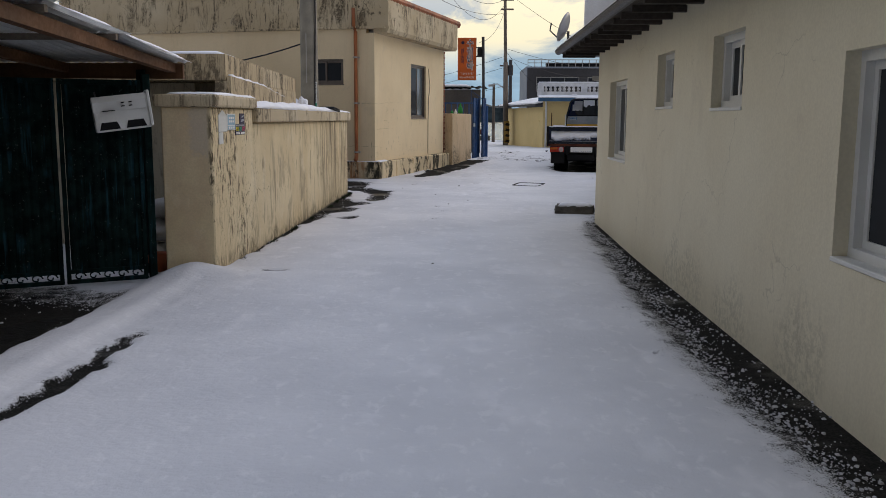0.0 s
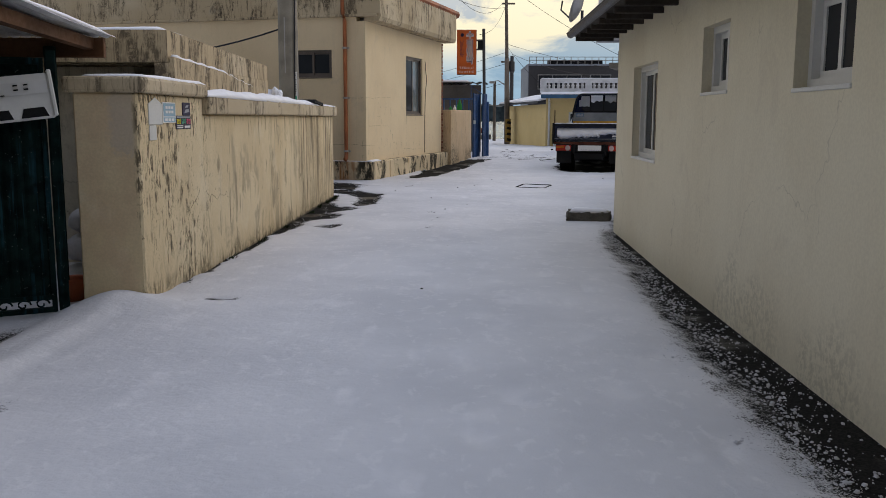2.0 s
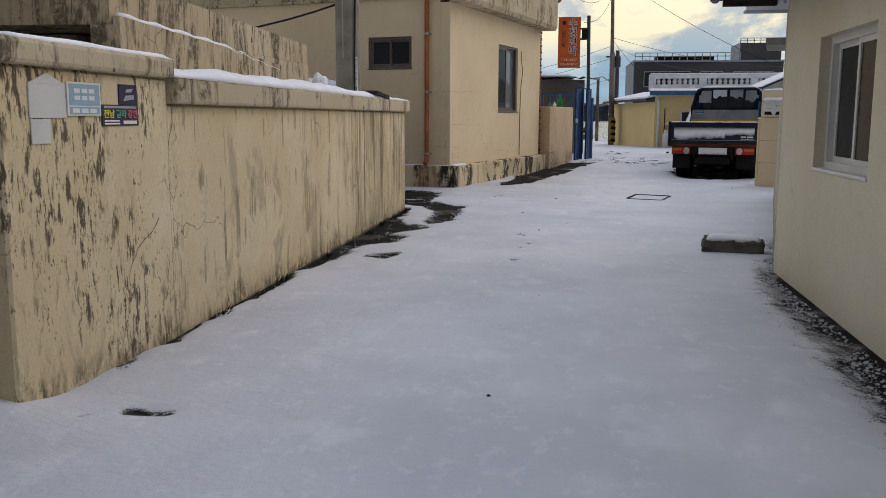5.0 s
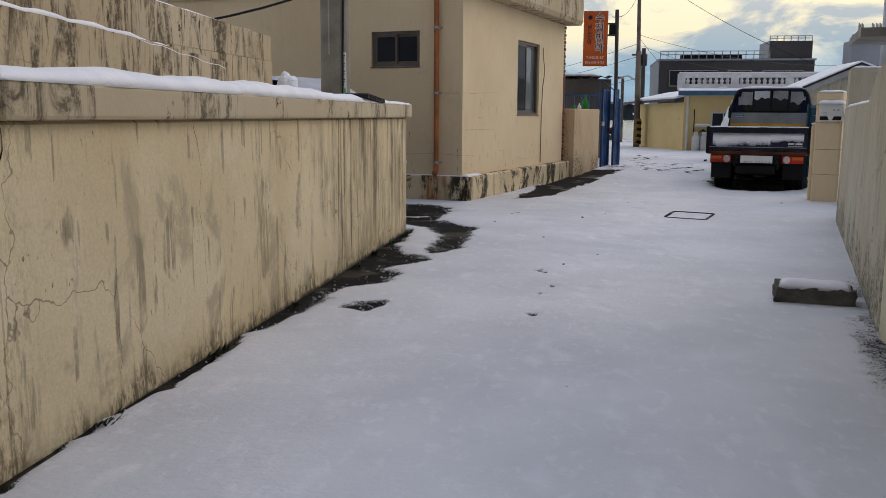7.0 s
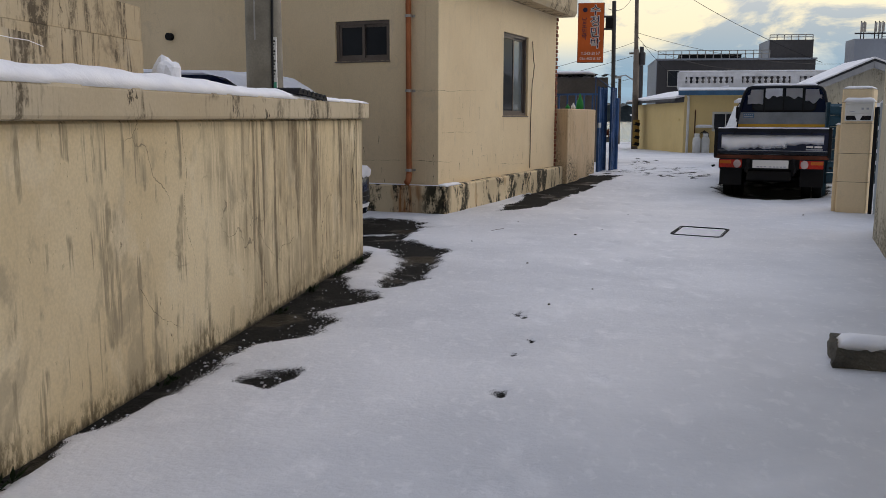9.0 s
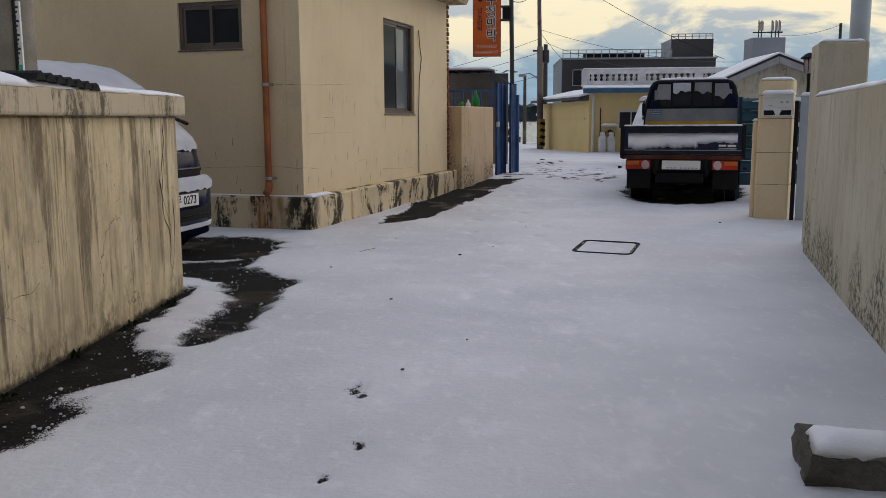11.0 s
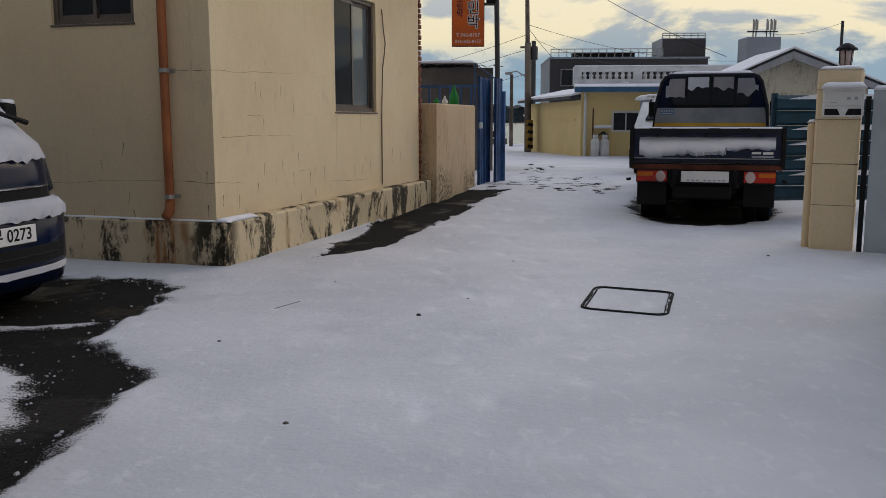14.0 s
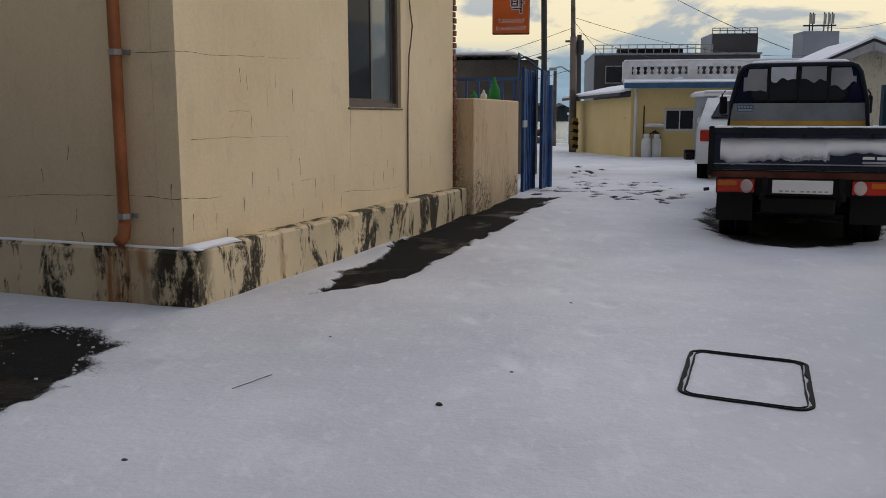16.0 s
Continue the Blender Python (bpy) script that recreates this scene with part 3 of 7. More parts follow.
def gz(x, y):
    return float(ground_z(x, y))


def blot(x, y, cx, cy, rx, ry, turn=0.0, soft=0.9):
    c, s = math.cos(radians(turn)), math.sin(radians(turn))
    dx, dy = x - cx, y - cy
    d = np.hypot((dx * c + dy * s) / rx, (-dx * s + dy * c) / ry)
    return 1 - smooth(d, 1 - soft, 1 + soft)


def lattice(x, y, size, seed):
    """Smooth value noise on arrays."""
    rng = np.random.RandomState(seed)
    table = rng.rand(64, 64)
    gx, gy = x / size, y / size
    i, j = np.floor(gx).astype(int), np.floor(gy).astype(int)
    fx, fy = gx - i, gy - j
    fx, fy = fx * fx * (3 - 2 * fx), fy * fy * (3 - 2 * fy)
    def at(a, b):
        return table[a % 64, b % 64]
    return (at(i, j) * (1 - fx) + at(i + 1, j) * fx) * (1 - fy) + (at(i, j + 1) * (1 - fx) + at(i + 1, j + 1) * fx) * fy - 0.5


def inside(x, y, corners, soft):
    """1 within a polygon, falling to 0 over soft metres on both sides of its rim."""
    far, odd = np.full(x.shape, 9.0), np.zeros(x.shape, bool)
    for (ax, ay), (bx, by) in zip(corners, corners[1:] + corners[:1]):
        ex, ey = bx - ax, by - ay
        k = np.clip(((x - ax) * ex + (y - ay) * ey) / (ex * ex + ey * ey), 0, 1)
        far = np.minimum(far, np.hypot(x - ax - k * ex, y - ay - k * ey))
        odd ^= ((ay > y) != (by > y)) & (x < ax + (y - ay) * ex / (ey if ey else 1e-9))
    return smooth(np.where(odd, far, -far), -soft, soft)


VAN_PATCH = [(-4.2, 18.4), (-2.3, 18.34), (-1.86, 18.0), (-1.78, 17.2), (-1.80, 16.45), (-1.48, 16.05), (-1.24, 15.82), (-1.26, 15.0), (-1.21, 14.35), (-1.25, 13.9), (-1.46, 13.9), (-1.50, 14.3), (-1.62, 15.2), (-1.80, 15.75), (-2.2, 16.1), (-4.2, 16.2)]
FOOT_PATCH = [(-2.2, 9.8), (-1.90, 10.6), (-1.85, 11.46), (-1.74, 12.15), (-1.53, 12.5), (-1.66, 12.92), (-1.44, 13.43), (-1.80, 14.05), (-1.92, 15.2), (-2.2, 15.5)]
HOUSE_PATCH = [(-1.15, 19.45), (-0.6, 19.95), (-0.04, 22.4), (0.33, 24.1), (0.84, 25.8), (0.04, 25.6), (-0.75, 22.8)]


def bare(x, y):
    """How much of the road is clear of snow, 0 to 1."""
    wx = x + 0.14 * lattice(x, y, 0.35, 3) + 0.10 * lattice(x, y, 0.12, 4)
    wy = y + 0.20 * lattice(x, y, 0.40, 5) + 0.12 * lattice(x, y, 0.13, 6)
    edge = np.interp(y, (0, 2.8, 3.4, 3.8, 4.8, 6.4, 7.7, 9.9, 10.9, 11.3, 14.5), (1.38, 1.36, 1.33, 1.28, 1.27, 1.29, 1.39, 1.50, 1.58, 1.66, 2.38))
    m = 1.05 * np.clip((x - edge + 0.30) / 0.52, 0, 1) * (1 - 0.35 * smooth(y, 10.6, 11.4)) * (1 - smooth(y, 12.6, 14.0)) * (1.0 - 0.16 * (lattice(x, y, 0.5, 9) + 0.5))
    m = np.maximum(m, (1 - smooth(wx, -1.97, -1.88)) * smooth(y, 7.1, 8.6) * (1 - smooth(y, 15.3, 15.7)) * (x > -2.2))
    m = np.maximum(m, inside(wx, wy, VAN_PATCH, 0.16) * (1 - 0.75 * blot(wx, wy, -2.45, 16.75, 0.55, 0.07, 12, 0.7)))
    m = np.maximum(m, inside(wx, wy, FOOT_PATCH, 0.15))
    m = np.maximum(m, inside(wx, wy, HOUSE_PATCH, 0.07))
    for cx, cy, rx, ry, turn in ((-1.52, 11.5, 0.11, 0.13, 0), (-0.34, 11.38, 0.035, 0.06, 0), (-0.33, 12.3, 0.025, 0.04, 0), (-0.36, 13.1, 0.03, 0.12, 0), (-0.30, 12.0, 0.02, 0.05, 0),
                                 (-1.88, 3.9, 0.07, 0.95, -2), (-1.62, 7.15, 0.10, 0.05, 30)):
        m = np.maximum(m, blot(wx, wy, cx, cy, rx, ry, turn))
    m = m * (x < np.where(y < 11.2, 1.8, 1.85 + 0.2235 * (y - 11.3)))
    m = np.maximum(m, (x > -6.2) * (1 - smooth(wx, -2.48, -2.34)) * (1 - 0.45 * smooth(wy + 0.3 * wx, 5.0, 5.4)) * (1 - smooth(wy + 0.3 * wx, 5.6, 6.0)) * (y < 7.4))
    m = np.maximum(m, 0.8 * blot(wx, wy, 0.75, 26.6, 0.35, 0.12, 10))
    # bare ground under the truck, widened rightward to stand in for dark shadow
    m = np.maximum(m, blot(wx, wy, 3.40, 24.0, 0.95, 2.0, -15, 0.25))
    # trodden marks where people step off towards the shore
    rng = np.random.RandomState(17)
    for i in range(110):
        u, v = rng.rand(), rng.randn()
        cx, cy = (1.15 + 1.5 * rng.rand(), 25.2 + 3.4 * rng.rand()) if i < 60 else (0.9 + 1.2 * u + 0.35 * v, 26.0 + 10.0 * u)
        k = (np.abs(x - cx) < 0.4) & (np.abs(y - cy) < 0.5)
        m[k] = np.maximum(m[k], rng.uniform(0.55, 1.0) * blot(x[k], y[k], cx, cy, 0.06, 0.13, 40 * rng.randn(), 0.6))
    return m


def axis(dense0, dense1, step, far0, far1):
    a = list(np.arange(dense0, dense1, step))
    s, v = step, dense1
    while v < far1:
        a.append(v)
        s *= 1.35
        v += s
    a.append(far1)
    s, v, low = step, dense0, []
    while v > far0:
        s *= 1.35
        v -= s
        low.append(max(v, far0))
    return np.array(low[::-1] + a)


def make_sheet():
    xs = axis(-3.7, 4.3, 0.04, -3000, 3000)
    ys = np.concatenate([axis(2.2, 20.0, 0.045, -3000, 20.001)[:-1], np.arange(20.0, 30, 0.08), np.linspace(30, 90, 80), np.geomspace(92, 4000, 20)])
    X, Y = np.meshgrid(xs, ys)
    near = (np.abs(X) < 60) & (Y > -40) & (Y < 110)
    Z = ground_z(X, Y)
    b = np.where(near, bare(X, Y), 0.0)
    lumps = 0.016 * lattice(X, Y, 0.9, 20) + 0.008 * lattice(X, Y, 0.28, 21) + 0.006 * lattice(X, Y, 0.12, 22) * (0.4 + 2.6 * smooth(b, 0.01, 0.3))
    trod = np.zeros_like(X)
    rng = np.random.RandomState(5)
    for i in range(46):
        side = 1 if i % 2 else -1
        for lane, y0 in ((0.05, 2.6), (0.75, 3.0)):
            cx, cy = lane + 0.11 * side + 0.10 * rng.randn() + 0.15 * math.sin(i * 0.3), y0 + i * 0.52 + 0.13 * rng.randn()
            k = (np.abs(X - cx) < 0.3) & (np.abs(Y - cy) < 0.4)
            trod[k] = np.maximum(trod[k], rng.uniform(0.2, 1.0) * blot(X[k] + 0.10 * lattice(X[k], Y[k], 0.09, i), Y[k] + 0.14 * lattice(X[k], Y[k], 0.11, i + 50), cx, cy, 0.05, 0.12, 10 * rng.randn(), 0.6))
    Z = Z + np.where(near, (1 - smooth(b, 0.25, 0.8)) * (0.022 + lumps) - 0.020 * trod, 0.0)
    n, m = X.shape[1], X.shape[0]
    me = bpy.data.meshes.new("ground")
    me.vertices.add(X.size)
    me.vertices.foreach_set("co", np.stack([X.ravel(), Y.ravel(), Z.ravel()], 1).ravel())
    i = np.arange((m - 1) * (n - 1))
    k = (i // (n - 1)) * n + i % (n - 1)
    quads = np.stack([k, k + 1, k + n + 1, k + n], 1)
    me.loops.add(quads.size)
    me.loops.foreach_set("vertex_index", quads.ravel())
    me.polygons.add(len(quads))
    me.polygons.foreach_set("loop_start", np.arange(len(quads)) * 4)
    me.polygons.foreach_set("use_smooth", np.ones(len(quads), bool))
    me.attributes.new("cover", "FLOAT", "POINT").data.foreach_set("value", (1 - b).ravel())
    me.attributes.new("trod", "FLOAT", "POINT").data.foreach_set("value", trod.ravel())
    me.update(calc_edges=True)
    me.materials.append(SNOW_GROUND)
    tagged(new("ground", me), "snow-covered village lane with wet bare patches", "ground", kind="structure")


make_sheet()
n = Nodes("grey_sea", 0.12, 0, 0.5)
n.bump(n.noise(0.25, 4, 0.6, (1, 3, 1)), 0.4, 0.4)
SEA = n.done((0.10, 0.13, 0.16))
tagged(part("water", box(-2500, 2500, 76.5, 3900, -3.2, -1.4), SEA), "calm grey sea beyond the village", "sea", kind="structure")


# ---- garden wall on the left ----
def window_unit(name, m, w, h, depth, frame_mat, sashes=2, label="", open_k=0.0, bar=0.045):
    """A sliding window in local x (width), z (height); y points out of the wall."""
    root = new(name)
    root.matrix_basis = m
    tagged(root, label, "window", kind="structure")
    b = box(-w / 2, w / 2, -depth, 0, -h / 2, -h / 2 + bar)
    box(-w / 2, w / 2, -depth, 0, h / 2 - bar, h / 2, bm=b)
    box(-w / 2, -w / 2 + bar, -depth, -0.001, -h / 2 + bar, h / 2 - bar, bm=b)
    box(w / 2 - bar, w / 2, -depth, -0.001, -h / 2 + bar, h / 2 - bar, bm=b)
    part("window_frame", b, frame_mat, root, local=True)
    iw, ih = w - 2 * bar, h - 2 * bar
    sw = iw / sashes + bar * 0.35
    for k in range(sashes):
        x0 = -iw / 2 + k * (iw / sashes) - (0 if k == 0 else bar * 0.35) + (open_k if k == 0 else 0)
        y1 = -0.012 - (0.028 if k % 2 else 0.0)
        s = bar * 0.8
        b = box(x0, x0 + sw, y1 - 0.024, y1, -ih / 2, -ih / 2 + s)
        box(x0, x0 + sw, y1 - 0.024, y1, ih / 2 - s, ih / 2, bm=b)
        box(x0, x0 + s, y1 - 0.024, y1 - 0.001, -ih / 2 + s, ih / 2 - s, bm=b)
        box(x0 + sw - s, x0 + sw, y1 - 0.024, y1 - 0.001, -ih / 2 + s, ih / 2 - s, bm=b)
        sash = part("sash", b, frame_mat, root, local=True)
        part("pane", box(x0 + s, x0 + sw - s, y1 - 0.016, y1 - 0.010, -ih / 2 + s, ih / 2 - s), GLASS, sash, local=True)
    return root


def wall_with_holes(x0, x1, z0, z1, holes, thick, bm=None):
    """A wall in local x and z, from y = -thick to 0, with rectangular openings (x0, x1, z0, z1) through it."""
    b = bmesh.new() if bm is None else bm
    xs = sorted({x0, x1, *[v for h in holes for v in h[:2]]})
    zs = sorted({z0, z1, *[v for h in holes for v in h[2:]]})
    solid = {}
    for i in range(len(xs) - 1):
        for k in range(len(zs) - 1):
            cx, cz = (xs[i] + xs[i + 1]) / 2, (zs[k] + zs[k + 1]) / 2
            solid[i, k] = not any(h[0] < cx < h[1] and h[2] < cz < h[3] for h in holes)
    cache = {}
    def v(x, y, z):
        if (x, y, z) not in cache:
            cache[x, y, z] = b.verts.new((x, y, z))
        return cache[x, y, z]
    for (i, k), on in solid.items():
        if not on:
            continue
        a, c, d, e = xs[i], xs[i + 1], zs[k], zs[k + 1]
        b.faces.new((v(a, 0, d), v(c, 0, d), v(c, 0, e), v(a, 0, e)))
        b.faces.new((v(a, -thick, d), v(a, -thick, e), v(c, -thick, e), v(c, -thick, d)))
        for di, dk, p in ((-1, 0, ((a, d), (a, e))), (1, 0, ((c, d), (c, e))), (0, -1, ((a, d), (c, d))), (0, 1, ((a, e), (c, e)))):
            if not solid.get((i + di, k + dk), False):
                (px, pz), (qx, qz) = p
                b.faces.new((v(px, 0, pz), v(qx, 0, qz), v(qx, -thick, qz), v(px, -thick, pz)))
    return b


def garden_wall():
    w = thing("garden_wall", (-2.2, 11, -0.2), "stained cream rendered garden wall with cracked plaster", "wall", kind="structure")
    b = box(-2.41, -2.0, 7.06, 8.45, -0.25, 1.30, 0.012)
    part("gate_pillar", b, CREAM_WALL, w)
    part("wall_run", box(-2.18, -2.003, 8.44, 15.42, -0.3, 1.17, 0.012), CREAM_WALL, w)
    part("pillar_cap", box(-2.46, -1.955, 7.02, 8.47, 1.30, 1.40, 0.02, seg=2), CAP, w)
    part("coping", box(-2.185, -1.945, 8.46, 15.47, 1.172, 1.315, 0.018, seg=2), CAP, w)
    pad = snow_pad(-2.20, -1.945, 8.42, 15.47, 1.308, 0.12, 3, 0.035)
    for v in pad.verts:
        v.co.z = 1.308 + (v.co.z - 1.308) * float(np.interp(v.co.y, (8.4, 9.2, 11.5, 13.5, 15.4), (0.45, 0.85, 0.95, 0.60, 0.36)))
    s = part("snow_on_coping", pad, SNOW, None, smooth=True)
    tagged(s, "thin layer of snow along the wall coping", "snow", kind="stuff")
    s = part("snow_on_coping", snow_pad(-2.40, -1.965, 7.12, 8.47, 1.396, 0.028, 4, 0.04), SNOW, None, smooth=True)
    tagged(s, "thin layer of snow on the gate pillar cap", "snow", kind="stuff")


garden_wall()


def shed_wall():
    w = thing("outbuilding", (-3.6, 10, -0.2), "low flat-roofed outbuilding with stained cream parapet", "building", kind="structure")
    part("wall", box(-5.6, -2.31, 8.9, 11.68, -0.3, 1.555), GREY_WALL, w)
    b = prism([(-2.20, 8.28, 1.56), (-2.20, 11.70, 1.56), (-2.20, 11.70, 1.725), (-2.20, 8.28, 1.80)], (-3.5, 0, 0))
    part("roof_slab", b, PARAPET, w)
    part("facing", box(-2.30, -2.19, 8.27, 11.69, 1.2, 1.557), PARAPET, w)
    part("ledge", prism([(-2.19, 8.29, 1.20), (-2.19, 10.9, 1.20), (-2.19, 10.9, 1.50), (-2.19, 9.6, 1.56), (-2.19, 8.29, 1.60)], (0.035, 0, 0)), PARAPET, w, "proud lower course of render")
    s = part("snow_on_parapet", tube([(-2.17, 8.30 + 0.1 * i, 1.603 - 0.031 * 0.1 * i * 0.98 - (0.02 * max(0, i - 13) * 0.25) + 0.006 * math.sin(i * 1.9)) for i in range(26)], 0.016, 6), SNOW, None, smooth=True)
    tagged(s, "line of snow on the ledge of the outbuilding", "snow", kind="stuff")
    m = Matrix.Translation((0, 8.3, 1.798)) @ Matrix.Rotation(-math.atan2(0.075, 3.42), 4, "X")
    s = part("snow_on_parapet", snow_pad(-5.6, -2.22, 0.03, 3.38, 0.0, 0.04, 8, 0.1, m), SNOW, None, smooth=True)
    tagged(s, "snow lying on the outbuilding roof", "snow", kind="stuff")


shed_wall()


# ---- pension house on the left ----
def left_house():
    h = new("house")
    h.matrix_basis = HOUSE_M
    tagged(h, "cream rendered flat-roofed house with stained plinth", "house")
    part("plinth", box(-8.0, 0.0, 0.0, 5.44, -0.4, 0.29, 0.02), PLINTH, h, "mossy cream plinth", True)
    # front wall faces +x, side wall faces -y
    win_f, win_s = (2.56, 3.76, 1.215, 2.50), (-1.69, -0.86, 1.935, 2.465)
    b = wall_with_holes(0.10, 5.34, 0.29, 2.998, [win_f], 0.18)
    b.transform(pose(-0.15, 0, 0, 0, 0, 0) @ Matrix(((0, 1, 0, 0), (1, 0, 0, 0), (0, 0, 1, 0), (0, 0, 0, 1))))
    part("front_wall", b, CREAM_HOUSE, h, local=True)
    b = wall_with_holes(-8.0, -0.332, 0.29, 3.08, [win_s], 0.18)
    b.transform(Matrix(((1, 0, 0, 0), (0, -1, 0, 0.10), (0, 0, 1, 0), (0, 0, 0, 1))))
    part("side_wall", b, CREAM_HOUSE, h, local=True)
    part("back_wall", box(-8.0, -0.34, 5.15, 5.34, 0.29, 3.0), CREAM_HOUSE, h, local=True)
    part("belt", box(-8.0, 0.10, 0.04, 0.30, 3.08, 3.13, 0.01), PARAPET, h, local=True)
    b = prism([(-0.17, 0.11, 3.0), (0.13, 0.11, 3.0), (0.17, 0.11, 3.08), (0.17, 0.11, 3.70), (-0.17, 0.11, 3.70)], (0, 5.45, 0))
    part("front_parapet", b, PARAPET, h, "stained overhanging parapet", True)
    part("side_parapet", box(-8.0, 0.172, 0.08, 0.30, 3.13, 3.78), PARAPET, h, local=True)
    part("upper_parapet", box(-8.0, -0.5, 0.10, 0.30, 3.78, 4.2), PARAPET, h, local=True)
    part("roof", box(-8.0, -0.17, 0.3, 5.5, 3.0, 3.5), CONCRETE, h, local=True)
    b = bmesh.new()
    for i in range(29):
        y = 0.1 + i * 0.197
        lathe([(0.085, 0), (0.098, 0.19)], (0.10, y, 3.72), 8, b, "y")
    part("tile_edging", b, simple("terracotta_tile", (0.33, 0.105, 0.045), 0.6, wear=0.3), h, "terracotta tile edging", True)
    wf = window_unit("window", Matrix(((0, 1, 0, -0.155 - 0.03), (1, 0, 0, 3.16), (0, 0, 1, 1.8575), (0, 0, 0, 1))), 1.20, 1.285, 0.1, BROWN_ALU)
    ws = window_unit("window", Matrix(((1, 0, 0, -1.275), (0, -1, 0, 0.13), (0, 0, 1, 2.20), (0, 0, 0, 1))), 0.83, 0.53, 0.1, BROWN_ALU)
    for k in (wf, ws):
        k.parent = h
        del k["category"], k["kind"]
    far_sash = max((o for o in wf.children if o.name.startswith("sash")), key=lambda o: o.children[0].data.vertices[0].co.x)
    far_sash.children[0].data.materials[0] = SKY_GLASS
    vent = part("vent_pipe", lathe([(0.055, -0.025), (0.055, 0.12), (0.046, 0.12), (0.046, -0.02)], (-4.51, 0.05, 2.36), 14, axis="y"), BLACK, h, "short black vent pipe", True)
    b = tube([(-0.155 + 0.02, 3.93, 2.45), (-0.13, 3.97, 2.2), (-0.12, 4.0, 2.05), (-0.12, 3.96, 1.9), (-0.13, 3.93, 1.75), (-0.135, 3.90, 1.2), (-0.135, 3.89, 0.33)], 0.008, 6)
    part("cable", b, OLD_WOOD, h, "thin cable clipped to the wall", True)
    part("window_sill", box(-0.17, -0.138, 2.54, 3.78, 1.195, 1.213, 0.004), BROWN_ALU, h, local=True)
    part("window_sill", box(-1.70, -0.85, 0.085, 0.12, 1.915, 1.933, 0.004), BROWN_ALU, h, local=True)
    # black block stands in for the darkness of the room inside
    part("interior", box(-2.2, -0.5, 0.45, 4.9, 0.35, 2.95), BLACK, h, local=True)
    # brick edging at the far corner
    me = None
    for k in range(38):
        if me is None:
            o = part("brick", box(-0.10, 0.10, -0.045, 0.045, 0.0, 0.058, 0.004), BRICK, h, local=True)
            me = o.data
        else:
            o = new("brick", me)
            o.parent = h
        o.matrix_basis = Matrix.Translation((-0.245 + 0.012 * (k % 2), 5.39, 0.295 + k * 0.071))
    # rain pipe
    b = tube([(-0.55, 0.02, 0.36), (-0.55, 0.035, 0.42), (-0.55, 0.035, 3.02), (-0.55, 0.0, 3.07), (-0.56, -0.03, 3.13), (-0.57, -0.03, 3.5)], 0.038, 12)
    tube([(-0.55, 0.035, 0.44), (-0.55, 0.02, 0.36), (-0.55, -0.03, 0.325)], 0.042, 12, b)
    pipe = part("drainpipe", b, PIPE, h, "rust-brown plastic drainpipe", True, True)
    for z in (0.49, 1.53, 2.49):
        b = lathe([(0.046, -0.018), (0.046, 0.018)], (-0.55, 0.035, z), 12)
        box(-0.62, -0.48, 0.075, 0.095, z - 0.016, z + 0.016, bm=b)
        part("bracket", b, ALU, pipe, "steel pipe bracket", True)
    s = part("snow_on_plinth", snow_pad(-7.9, 0.0, 0.02, 0.10, 0.288, 0.013, 11, 0.03, HOUSE_M), SNOW, None, smooth=True)
    tagged(s, "thin snow on the plinth ledge", "snow", kind="stuff")
    s = part("snow_on_plinth", snow_pad(-0.145, -0.005, 0.02, 0.55, 0.288, 0.03, 12, 0.03, HOUSE_M), SNOW, None, smooth=True)
    tagged(s, "thin snow at the corner of the plinth ledge", "snow", kind="stuff")
    w = thing("yard_wall", tuple(HOUSE_M @ Vector((0, 6.4, 0.0))), "low cream rendered yard wall", "wall", kind="structure")
    part("wall_run", _moved(box(-0.22, 0.08, 5.45, 7.48, -0.4, 1.35, 0.015), HOUSE_M), YARD_WALL, w)


def _moved(b, m):
    b.transform(m)
    return b


left_house()


